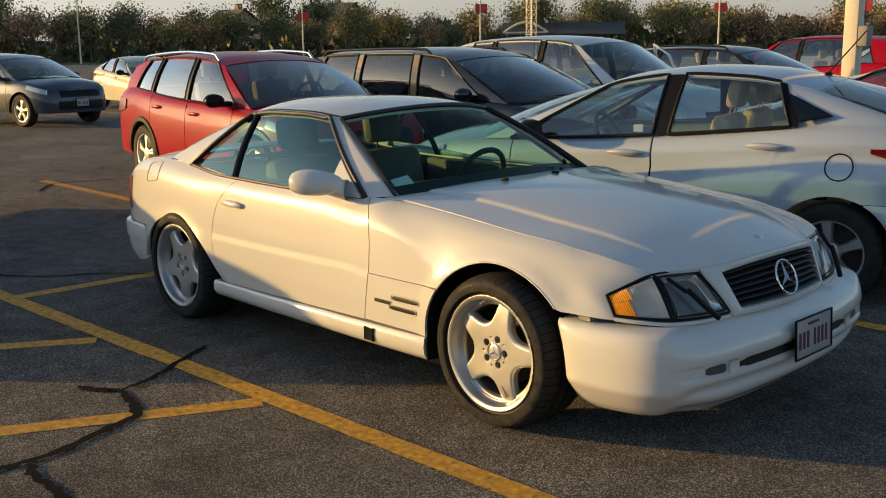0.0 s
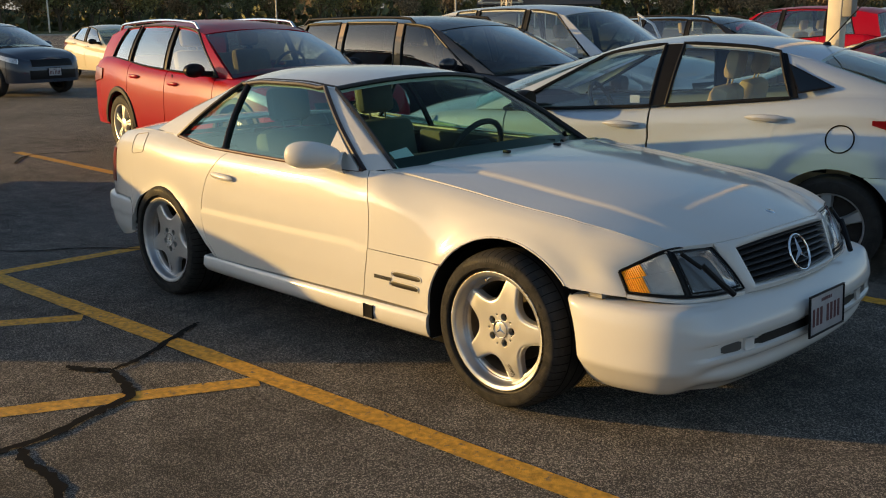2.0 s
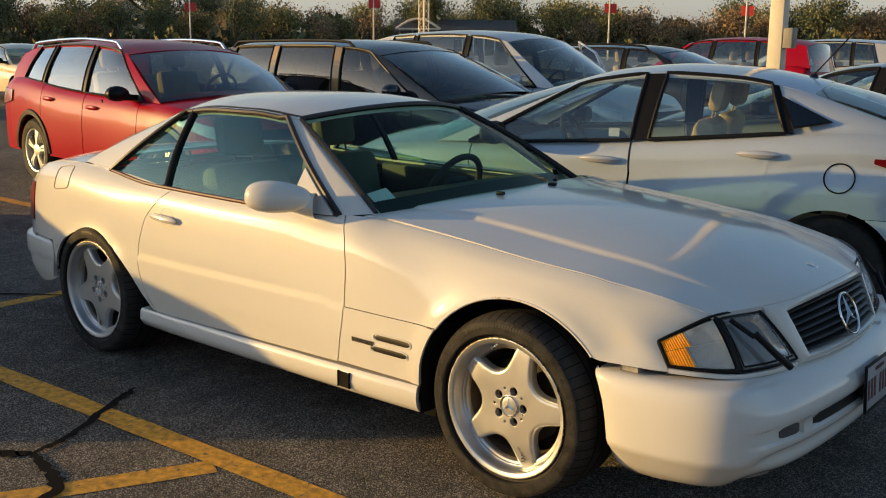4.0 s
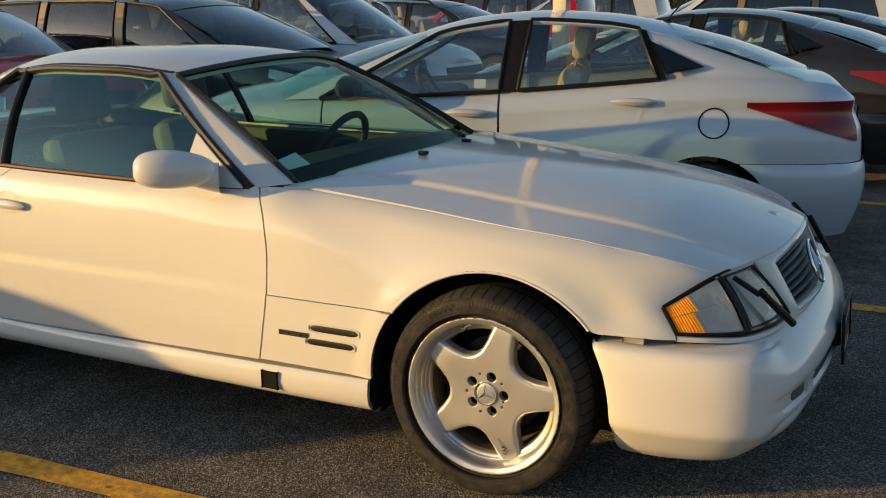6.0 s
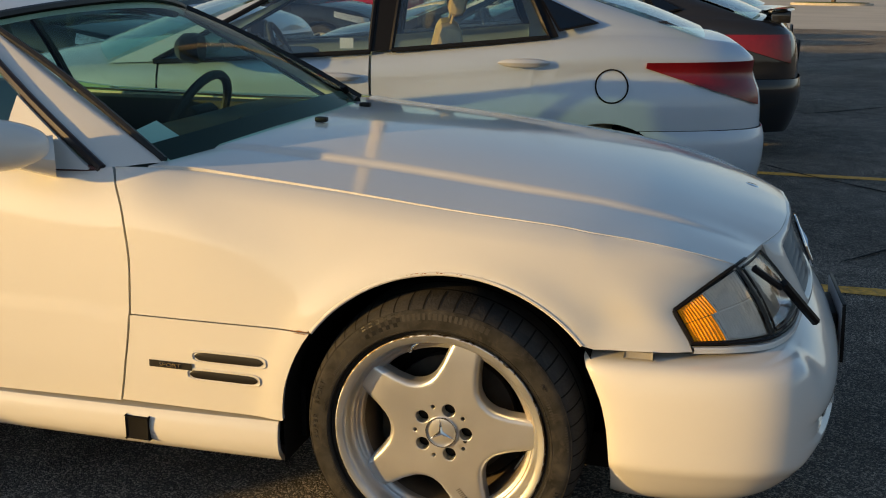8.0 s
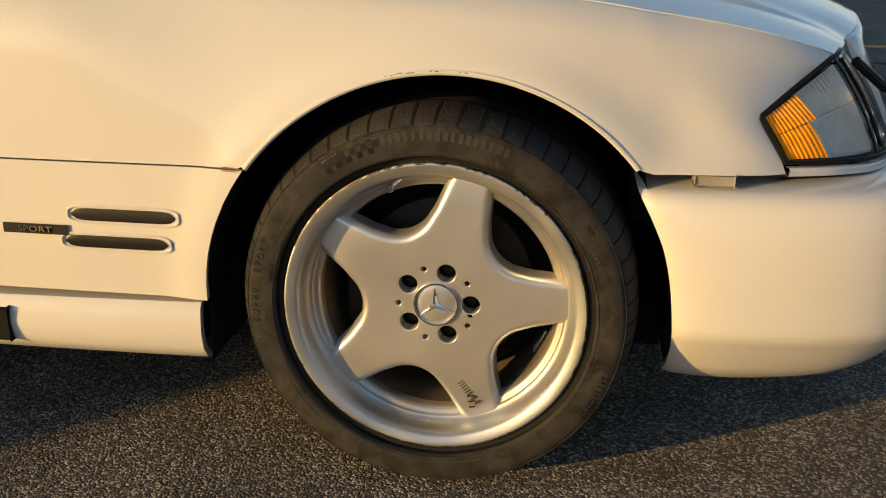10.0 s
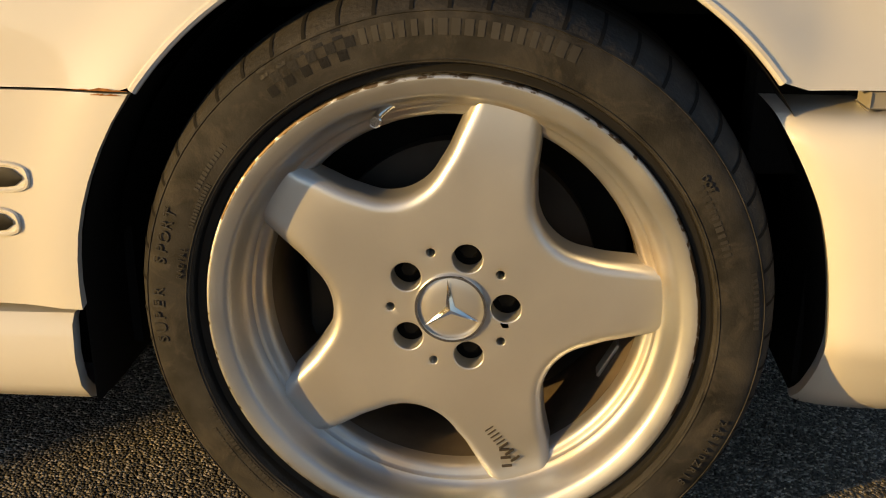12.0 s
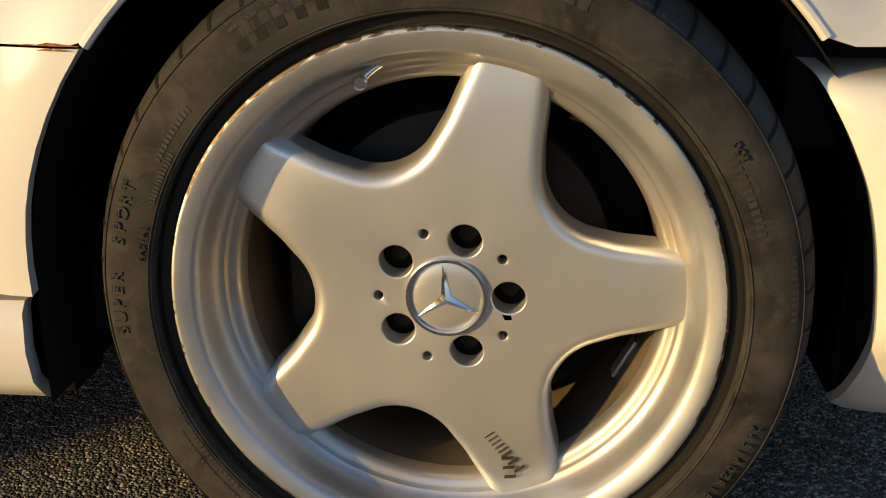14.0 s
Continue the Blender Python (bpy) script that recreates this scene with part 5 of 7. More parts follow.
for i in range(49):
    u = i / 48
    xe, xc = lerp(-0.735, 0.607, u), lerp(-0.60, 0.750, u)
    edge = shoulder(xe)
    row = []
    for v in BONNET_V:
        k = abs(v)
        x = lerp(xc, edge.x, k ** 2.2)
        fall = mid_z(xc) - edge.z - 0.002
        round_drop = k ** lerp(2.7, 1.9, u ** 4)
        step_drop = 0.52 * min(k / 0.72, 1.0) ** 2.2 + 0.20 * min(max((k - 0.72) / 0.025, 0), 1) + 0.28 * max((k - 0.745) / 0.255, 0) ** 1.2
        z = mid_z(xc) - fall * lerp(step_drop, round_drop, max(0.0, (u - 0.90) / 0.10) ** 2)
        y = v * (edge.y - 0.003)
        bend = max(0.0, (u - 0.62) / 0.38) ** 3
        nose_y = k * (_shut[0].y - 0.003)
        x_full, z_full = lerp(0.750, _shut[0].x, k ** 2.2), mid_z(0.750) - (mid_z(0.750) - shoulder(0.607).z - 0.002) * k ** 1.9
        row.append(Vector((x + (BONNET_X(nose_y) - x_full) * bend, y, z + (BONNET_Z(nose_y) - z_full) * bend)))
    rows.append(row)
bm = bmesh.new()
add_panel(bm, rows, lambda p: Vector((0, 0, -1)), 0.015)
part("bonnet", bm, WHITE, coupe)

# radiator grille set in the nose
grille = new("grille")
grille.parent = coupe


def grille_at(v, w):
    """v from -1 to 1 across, w from 0 (bottom) to 1 (top)."""
    half = lerp(0.322, 0.360, w)
    bow = 1 - v * v
    return Vector((lerp(0.802, 0.730, w) + 0.030 * bow, v * half + 0.006, lerp(0.551, 0.690 + 0.018 * bow, w)))


bm = bmesh.new()
ring_out, ring_in = [], []
path = [(lerp(-1, 1, q / 24), 1.0) for q in range(25)] + [(1.0, 1 - q / 6) for q in range(1, 7)] + [(lerp(1, -1, q / 24), 0.0) for q in range(1, 25)] + [(-1.0, q / 6) for q in range(1, 7)]
rows = []
for v, w in path:
    p = grille_at(v, w)
    if w == 1.0:
        y = v * 0.432
        o = Vector((BONNET_X(abs(y)) + 0.001, y, BONNET_Z(abs(y)) - 0.003))
    elif w == 0.0:
        o = Vector((0.785 + 0.040 * (1 - v * v), v * 0.362, 0.522))
    else:
        o = Vector((lerp(0.785, 0.677, w), v * lerp(0.362, 0.432, w), lerp(0.535, 0.707, w)))
    across = o - p
    front = Vector((0.86, 0.28 * v, 0.42 if w == 1.0 else 0.1)).normalized()
    rows.append([p - Vector((0.05, 0, 0)), p, p + across * 0.12 + front * 0.006, p + across * 0.45 + front * 0.010, p + across * 0.80 + front * 0.007, o, o - front * 0.02])
rows.append(rows[0])
add_grid(bm, rows)
bmesh.ops.remove_doubles(bm, verts=bm.verts, dist=0.0003)
part("grille_surround", bm, WHITE, grille)
bm = bmesh.new()
add_grid(bm, [[grille_at(v / 10 - 1, w / 3) - Vector((0.055, 0, 0)) for w in range(4)] for v in range(21)])
part("grille_back", bm, DARK, grille)
for k in range(7):
    w = (k + 0.5) / 7
    bm = bmesh.new()
    add_grid(bm, [[grille_at(v / 12 - 1, w + dw) + Vector((dx, 0, 0)) for dx, dw in ((-0.04, 0.03), (-0.008, 0.028), (-0.002, 0.0), (-0.008, -0.03), (-0.04, -0.045))] for v in range(25)])
    part("slat", bm, GRILLE, grille)
bm = bmesh.new()
mark = Matrix.Translation(grille_at(0, 0.47) + Vector((0.012, 0, 0))) @ pose(0, 0, 0, 0, -24, 0) @ pose(0, 0, 0, 90, 0, 90)
ringm = []
for k in range(40):
    a = 2 * math.pi * k / 40
    ringm.append([mark @ Vector(((0.072 + 0.0055 * math.cos(b)) * math.cos(a), (0.072 + 0.0055 * math.cos(b)) * math.sin(a), 0.0055 * math.sin(b))) for b in [2 * math.pi * q / 8 for q in range(9)]])
ringm.append(ringm[0])
add_grid(bm, ringm)
three_star(bm, 0.069, 0.012, mark)
part("grille_mark", bm, CHROME, grille, "chrome ring with three points")

# boot lid
rows = []
for i in range(25):
    u = i / 24
    xe = lerp(-2.715, -3.40, u)
    row = []
    for j in range(21):
        v = j / 20 * 2 - 1
        zc = lerp(0.955, 0.90, u ** 2)
        ye = lerp(0.80, 0.58, u ** 2.4)
        row.append(Vector((xe - 0.06 * (1 - v * v) * u, v * ye, zc - (zc - C_TOP(xe)) * abs(v) ** 2.5)))
    rows.append(row)
bm = bmesh.new()
add_panel(bm, rows, lambda p: Vector((0, 0, -1)), 0.015)
part("boot_lid", bm, WHITE, coupe)

# hardtop and glass
c_rail = curve([(-1.33, 1.206), (-1.40, 1.214), (-1.6, 1.230), (-1.85, 1.230), (-2.05, 1.212), (-2.3, 1.148), (-2.5, 1.05)])
c_crown = curve([(-1.24, 1.238), (-1.335, 1.251), (-1.5, 1.275), (-1.7, 1.288), (-2.1, 1.278), (-2.3, 1.240), (-2.5, 1.15)])
c_yb = curve([(-0.715, 0.770), (-0.86, 0.830), (-1.4, 0.852), (-2.1, 0.845), (-2.44, 0.82), (-2.72, 0.79)])
c_yr = curve([(-1.33, 0.592), (-1.40, 0.604), (-1.7, 0.622), (-2.05, 0.620), (-2.3, 0.60)])
greenhouse(coupe, [(-0.715, -1.335, "pillar"), (-0.855, -1.400, "pane"), (-1.945, -2.015, "trim"), (-1.975, -2.04, "pane"), (-2.43, -2.075, "pillar"), (-2.72, -2.30, "pillar")],
           lambda x: C_TOP(x) + 0.004, c_rail, c_crown, c_yb, c_yr, WHITE, WHITE, COUPE_PANE, (-0.715, 0.145, 0.768, 0.888, 0.045), (-1.335, 0.09), (-2.72, 0.16, 0.785, 0.925, 0.035), (-2.30, 0.08), roof_name="hardtop", frames=False, ws_glass=COUPE_SCREEN)

# dark inner shell
bm = bmesh.new()
add_box(bm, -2.12, -0.40, -0.80, 0.80, 0.20, 0.50, 0.02)
add_box(bm, -3.35, 0.45, -0.60, 0.60, 0.22, 0.62, 0.03)
add_box(bm, 0.35, 0.62, -0.50, 0.50, 0.24, 0.56, 0.03)
part("underbody", bm, DARK, coupe)
# Bars added under the sills to stop sun reaching the ground below the bumper.
for y in (-0.74, 0.66):
    bm = bmesh.new()
    add_box(bm, -2.08, -0.43, y, y + 0.08, 0.135, 0.21, 0.01)
    part("under_sill_blocker", bm, DARK, coupe)
for y in (-0.74, 0.68):
    bm = bmesh.new()
    add_box(bm, 0.30, 0.47, y, y + 0.06, 0.44, 0.60, 0.01)
    part("inner_wing", bm, DARK, coupe)

# cabin
bm = bmesh.new()
add_box(bm, -1.18, -0.62, -0.76, 0.76, 0.55, 0.875, 0.06)
part("dashboard", bm, DASH, coupe)
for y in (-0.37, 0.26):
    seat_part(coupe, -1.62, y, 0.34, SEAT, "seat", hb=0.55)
steering_wheel(coupe, -1.19, 0.26, 0.83)
for side in (-1, 1):
    bm = bmesh.new()
    inner = 0.745 if side < 0 else 0.62
    add_box(bm, -2.02, -0.86, side * inner, side * 0.80, 0.42, min(C_TOP(-0.90), C_TOP(-2.0)) - 0.004, 0.02)
    part("door_card", bm, DASH, coupe)
bm = bmesh.new()
add_box(bm, -2.9, -2.05, -0.74, 0.74, 0.40, 0.84, 0.04)
part("parcel_shelf", bm, DASH, coupe)
bm = bmesh.new()
add_grid(bm, [[Vector((lerp(-1.40, -2.25, i / 8), v / 8 * 0.55, c_rail(lerp(-1.40, -2.25, i / 8)) + (c_crown(lerp(-1.40, -2.25, i / 8)) - c_rail(lerp(-1.40, -2.25, i / 8))) * (1 - (v / 8) ** 2) * 0.8 - 0.035)) for v in range(-8, 9)] for i in range(9)])
part("headliner", bm, DASH, coupe)
for side in (-1, 1):
    bm = bmesh.new()
    add_tube(bm, [Vector((x, side * (c_yr(x) - 0.030), c_rail(x) - 0.012)) for x in [lerp(-1.36, -2.20, q / 16) for q in range(17)]], 0.022, 8)
    part("roof_lining", bm, DASH, coupe)


# ---- the coupe's own wheels: five broad flat spokes in a deep polished rim ----
def star_wheel(parent, x, y, z, side, steer=0.0, turn=0.0, kind_mat=None):
    """side -1 faces -y. All is built facing -y and then turned."""
    hub = new("wheel")
    hub.parent = parent
    hub.matrix_local = pose(x, y, z, 0, turn, (0 if side < 0 else 180) + steer)
    bm = bmesh.new()
    prof = [(0.2435, -0.020), (0.2450, -0.026), (0.2475, -0.0275), (0.2535, -0.0275), (0.2555, -0.036), (0.258, -0.0448), (0.266, -0.0459), (0.278, -0.0456), (0.290, -0.0440), (0.298, -0.0416), (0.3045, -0.0368), (0.3090, -0.0305), (0.3155, -0.015), (0.3205, 0.005), (0.3245, 0.035), (0.3262, 0.10),
            (0.3255, 0.17), (0.3245, 0.20), (0.312, 0.235), (0.285, 0.25), (0.25, 0.235), (0.2475, 0.22)]
    add_lathe(bm, prof, 96)
    tyre = part("tyre", bm, RUBBER, hub, "worn black low-profile tyre")
    # shoulder grooves and the moulded ring lines
    bm = bmesh.new()
    for k in range(56):
        a = 2 * math.pi * k / 56
        rows = []
        for r, h in ((0.3035, -0.0378), (0.3070, -0.0330), (0.3098, -0.0285), (0.3155, -0.015), (0.3205, 0.005), (0.3245, 0.035)):
            rows.append([Vector(((r + 0.0006) * math.cos(a + q), h - 0.0006, (r + 0.0006) * math.sin(a + q))) for q in (-0.006, 0.006)])
        add_grid(bm, rows)
    for hh in (0.04, 0.10, 0.16):
        add_lathe(bm, [(0.3268, hh - 0.004), (0.3268, hh + 0.004)], 96)
    tagged(part("tread_groove", bm, DARK, tyre), kind="stuff")
    bm = bmesh.new()
    for rr, yy in ((0.2605, -0.0453), (0.3025, -0.0388)):
        add_lathe(bm, [(rr - 0.0012, yy), (rr, yy - 0.0014), (rr + 0.0012, yy)], 96)
    part("sidewall_rib", bm, SIDEWALL, tyre)
    bm = bmesh.new()
    add_lathe(bm, [(0.2470, -0.0290), (0.2500, -0.0292), (0.2540, -0.0300), (0.2556, -0.0372)], 96)
    part("bead_ring", bm, SLOT, tyre)
    # sidewall skin with raised marks
    wall = curve([(0.258, -0.0448), (0.266, -0.0459), (0.278, -0.0456), (0.290, -0.0440), (0.298, -0.0416), (0.3045, -0.0368)])

    def on_wall(r, a, out=0.0):
        return Vector((r * math.cos(a), wall(r) - out, r * math.sin(a)))

    bm = bmesh.new()
    add_lathe(bm, [(r, wall(r) - 0.0003) for r in (0.258, 0.262, 0.268, 0.275, 0.282, 0.290, 0.297, 0.301, 0.3045)], 128)
    part("sidewall", bm, SIDEWALL, tyre)
    bm = bmesh.new()
    rnd = random.Random(4)
    for a0, a1, r0, r1, count in ((106, 66, 0.282, 0.296, 17), (149, 160, 0.263, 0.268, 14), (140, 152, 0.271, 0.276, 12), (203, 232, 0.263, 0.268, 26), (208, 228, 0.272, 0.276, 20),
                                  (18, 34, 0.270, 0.277, 12), (-62, -38, 0.292, 0.297, 22), (2, 14, 0.292, 0.297, 10), (250, 290, 0.263, 0.268, 30)):
        for k in range(count):
            w0 = radians(lerp(a0, a1, k / count))
            w1 = radians(lerp(a0, a1, (k + rnd.uniform(0.45, 0.75)) / count))
            ring = [[on_wall(lerp(r0, r1, q), lerp(w0, w1, t), 0.0011) for q in (0, 1)] for t in (0, 1)]
            add_panel(bm, ring, lambda p: Vector((0, 1, 0)), 0.001, 0.0003)
    tagged(part("sidewall_mark", bm, MARKED, tyre), kind="stuff")
    bm = bmesh.new()
    for i in range(10):
        for j in range(3):
            if (i + j) % 2 == 0:
                w0, w1 = radians(126 - i * 1.9), radians(126 - (i + 1) * 1.9)
                r0 = 0.2735 + j * 0.0095
                add_grid(bm, [[on_wall(lerp(r0, r0 + 0.0095, q), lerp(w0, w1, t), 0.0008) for q in (0, 1)] for t in (0, 0.5, 1)])
    tagged(part("chequer_mark", bm, TRIM, tyre), kind="stuff")
    for word, a0, r0, size in (("SUPER", 180.5, 0.2885, 0.0165), ("SPORT", 163.5, 0.2885, 0.0165), ("245/40ZR18", -26, 0.287, 0.011), ("RADIAL", 168, 0.2675, 0.0075), ("DOT", 33, 0.281, 0.0085)):
        step = size * 0.78 / r0
        bm = bmesh.new()
        for k, ch in enumerate(word):
            a = radians(a0) - (k - (len(word) - 1) / 2) * step
            letter = flat_text(ch, size, 0.0006)
            letter.transform(Matrix.Translation(on_wall(r0, a, 0.0019)) @ pose(0, 0, 0, 90, 0, 0) @ Matrix.Rotation(a - math.pi / 2, 4, "Z"))
            tmp_mesh = bpy.data.meshes.new("letter")
            letter.to_mesh(tmp_mesh)
            bm.from_mesh(tmp_mesh)
            bpy.data.meshes.remove(tmp_mesh)
            letter.free()
        part("sidewall_word", bm, MARKED, tyre)
    # rim: bright lip, then the barrel going back
    bm = bmesh.new()
    add_lathe(bm, [(0.2440, -0.022), (0.2447, -0.0305), (0.2440, -0.0338), (0.2424, -0.0350), (0.2402, -0.0350), (0.2350, -0.0334), (0.2290, -0.0312), (0.2262, -0.0296), (0.2240, -0.0268), (0.2218, -0.021), (0.2200, -0.012), (0.2180, -0.004), (0.2150, 0.003), (0.2115, 0.0065), (0.2090, 0.0075), (0.2072, 0.0110), (0.2055, 0.0125), (0.2020, 0.0130), (0.1985, 0.0155), (0.1960, 0.021), (0.1940, 0.032)], 128)
    part("rim_lip", bm, LIP, hub, "polished rim lip with kerb scratches")
    bm = bmesh.new()
    add_lathe(bm, [(0.1940, 0.032), (0.1925, 0.06), (0.1930, 0.12), (0.198, 0.20)], 64)
    part("rim_barrel", bm, BARREL, hub)
    # the star: a broad flat face with round holes, rounded shoulders and real depth
    valley, fillet, taper, tip = 0.1245, 0.060, radians(9.0), 0.0350
    centre_f = Vector((math.cos(math.pi / 5), math.sin(math.pi / 5))) * (valley + fillet)
    half = [(u, tip + (0.216 - u) * math.tan(taper)) for u in (0.232, 0.212, 0.192, 0.172, 0.155)]
    turn_a, turn_b = math.atan2(-math.cos(taper), -math.sin(taper)), math.pi / 5 - math.pi
    half += [(centre_f.x + fillet * math.cos(lerp(turn_a, turn_b, q)), centre_f.y + fillet * math.sin(lerp(turn_a, turn_b, q))) for q in (0.05, 0.25, 0.45, 0.65, 0.85)]
    outline = []
    for k in range(5):
        a = 2 * math.pi * k / 5
        for u, w in [(u, -w) for u, w in half[::-1]] + half:
            outline.append((u * math.cos(a) - w * math.sin(a), u * math.sin(a) + w * math.cos(a)))
        b = a + math.pi / 5
        outline.append((valley * math.cos(b), valley * math.sin(b)))
    loops = [([Vector((p.x, p.y)) for p in spline([Vector((px, py, 0)) for px, py in outline], len(outline) * 3, closed=True)], 0.0135, 1)]
    for k in range(5):
        a = 2 * math.pi * k / 5 - radians(2)
        loops.append(([Vector((0.056 * math.cos(a) + 0.0152 * math.cos(2 * math.pi * q / 28), 0.056 * math.sin(a) + 0.0152 * math.sin(2 * math.pi * q / 28))) for q in range(28)], 0.0016, -1))
        a += math.pi / 5
        loops.append(([Vector((0.0625 * math.cos(a) + 0.0046 * math.cos(2 * math.pi * q / 14), 0.0625 * math.sin(a) + 0.0046 * math.sin(2 * math.pi * q / 14))) for q in range(14)], 0.0008, -1))
    bm = bmesh.new()

    def height(r):
        return 0.006 * max(0.0, (r - 0.13) / 0.085) ** 2

    flat_pts, flat_edges = [], []
    for loop, rnd, way in loops:
        n = len(loop)
        ring_sets = []
        norms = []
        for i in range(n):
            d = (loop[(i + 1) % n] - loop[i - 1]).normalized()
            norms.append(Vector((-d.y, d.x)) * way)
        steps = [(1.0, 0.0), (0.78, 0.025), (0.55, 0.10), (0.33, 0.255), (0.14, 0.49), (0.03, 0.76), (0.0, 1.0), (0.0, 1.0 + 0.022 / rnd)]
        if way > 0:
            steps[-1] = (-0.12, 1.0 + 0.022 / rnd)
        for inset, drop in steps:
            ring_sets.append([loop[i] + norms[i] * rnd * inset for i in range(n)])
        start = len(flat_pts)
        flat_pts += [Vector(p) for p in ring_sets[0]]
        flat_edges += [(start + i, start + (i + 1) % n) for i in range(n)]
        vs = [[bm.verts.new((p.x, p.y, -height(p.length) - rnd * drop)) for p in ring] for ring, (inset, drop) in zip(ring_sets, steps)]
        for r0, r1 in zip(vs, vs[1:]):
            for i in range(n):
                bm.faces.new([r0[i], r0[(i + 1) % n], r1[(i + 1) % n], r1[i]])
    for gx in range(-25, 26):
        for gy in range(-25, 26):
            p = Vector((gx * 0.0093 + (gy % 2) * 0.0046, gy * 0.0093))
            flat_pts.append(p)
    out_v, _, out_f, _, _, _ = geometry.delaunay_2d_cdt(flat_pts, flat_edges, [], 1, 0.0002)
    outer = [p for p in flat_pts[: len(loops[0][0])]]

    def inside(c):
        hit, j = False, len(outer) - 1
        for i in range(len(outer)):
            if (outer[i].y > c.y) != (outer[j].y > c.y) and c.x < (outer[j].x - outer[i].x) * (c.y - outer[i].y) / (outer[j].y - outer[i].y) + outer[i].x:
                hit = not hit
            j = i
        return hit

    holes = []
    for loop, rnd, way in loops[1:]:
        c = sum(loop, Vector((0, 0))) / len(loop)
        holes.append((c, (loop[0] - c).length + rnd * 0.9))
    bv = [bm.verts.new((p.x, p.y, -height(p.length))) for p in out_v]
    for f in out_f:
        c = sum((out_v[i] for i in f), Vector((0, 0))) / len(f)
        if inside(c) and all((c - h).length > r for h, r in holes):
            bm.faces.new([bv[i] for i in f])
    bmesh.ops.delete(bm, geom=[v for v in bm.verts if not v.link_faces], context="VERTS")
    bmesh.ops.remove_doubles(bm, verts=bm.verts, dist=0.0002)
    bmesh.ops.transform(bm, matrix=pose(0, 0.0, 0, 90, 0, 0) @ pose(0, 0, 0, 0, 0, 3.5), verts=bm.verts)
    part("spoke_star", bm, ALLOY, hub, "satin silver five-spoke wheel centre", angle=50)
    bm = bmesh.new()
    am = pose(0, 0, 0, 90, 0, 0) @ pose(0, 0, 0, 0, 0, 3.5 - 72) @ pose(0.168, -0.004, 0.0006)
    for k in range(11):
        x0 = -0.026 + k * 0.0050
        w0 = 0.0012 if k < 5 else 0.0022
        add_box(bm, x0, x0 + w0, -0.0055, 0.0055, -0.002, 0.0002, m=am @ pose(0, 0, 0, 0, 0, 18 if k % 2 or k < 5 else -12))
    tagged(part("engraved_mark", bm, STEEL, hub), kind="stuff")
    # dark back of the bolt holes, bolts, centre cap
    bm = bmesh.new()
    add_lathe(bm, [(0.0, 0.034), (0.085, 0.034), (0.085, 0.06), (0.0, 0.06)], 32)
    for k in range(5):
        a = 2 * math.pi * k / 5 + radians(1.5)
        c = (0.056 * math.cos(a), 0.024, 0.056 * math.sin(a))
        add_lathe(bm, [(0.0, 0.0), (0.0085, 0.0), (0.0105, 0.004), (0.0105, 0.014)], 6, centre=c)
    part("wheel_bolts", bm, DARK, hub)
    bm = bmesh.new()
    add_lathe(bm, [(0.0, -0.0035), (0.020, -0.003), (0.030, -0.0015), (0.0345, 0.0)], 48)
    cap = part("centre_cap", bm, ALLOY, hub, "silver centre cap with a three-pointed mark")
    bm = bmesh.new()
    add_lathe(bm, [(0.0335, -0.001), (0.0342, -0.0045), (0.0368, -0.0045), (0.0378, 0.001)], 48)
    part("cap_ring", bm, CHROME, cap)
    bm = bmesh.new()
    three_star(bm, 0.0325, 0.0035, pose(0, -0.0035, 0, 90, 0, 0) @ pose(0, 0, 0, 0, 0, 6))
    part("cap_mark", bm, CHROME, cap)
    # brake
    bm = bmesh.new()
    add_lathe(bm, [(0.06, 0.055), (0.085, 0.10), (0.150, 0.10), (0.150, 0.125), (0.085, 0.125)], 48)
    part("brake_disc", bm, STEEL, hub)
    # Dark disc added behind the spokes, standing in for the shade in the openings.
    bm = bmesh.new()
    add_lathe(bm, [(0.05, 0.150), (0.187, 0.150), (0.189, 0.155), (0.05, 0.158)], 40)
    part("spoke_gap_backing", bm, DARK, hub)
    bm = bmesh.new()
    add_box(bm, -0.022, 0.022, 0.075, 0.095, -0.192, -0.188, 0.001, m=pose(0, 0, 0, 0, -62, 0))
    part("balance_weight", bm, STEEL_BRIGHT, hub)
    bm = bmesh.new()
    add_box(bm, -0.165, -0.085, 0.055, 0.15, -0.075, 0.085, 0.02)
    part("brake_caliper", bm, DARK, hub)
    bm = bmesh.new()
    va = radians(113)
    vu, vt = Vector((math.cos(va), 0, math.sin(va))), Vector((-math.sin(va), 0, math.cos(va)))
    add_tube(bm, [vu * 0.2125 - vt * 0.028 + Vector((0, 0.012, 0)), vu * 0.2130 - vt * 0.022 + Vector((0, 0.003, 0)), vu * 0.2105 - vt * 0.014 + Vector((0, 0.0, 0)), vu * 0.2070 - vt * 0.009 + Vector((0, -0.003, 0))], 0.0046, 10)
    add_lathe(bm, [(0.0, -0.0095), (0.0048, -0.0095), (0.0064, -0.008), (0.0064, 0.004), (0.0, 0.004)], 20, centre=tuple(vu * 0.2062 - vt * 0.008))
    part("valve", bm, CHROME, hub)
    return hub


star_wheel(coupe, 0.0, -0.86, 0.325, -1)
star_wheel(coupe, 0.0, 0.86, 0.325, 1)
star_wheel(coupe, -2.52, -0.875, 0.32, -1, turn=23)
star_wheel(coupe, -2.52, 0.875, 0.32, 1)

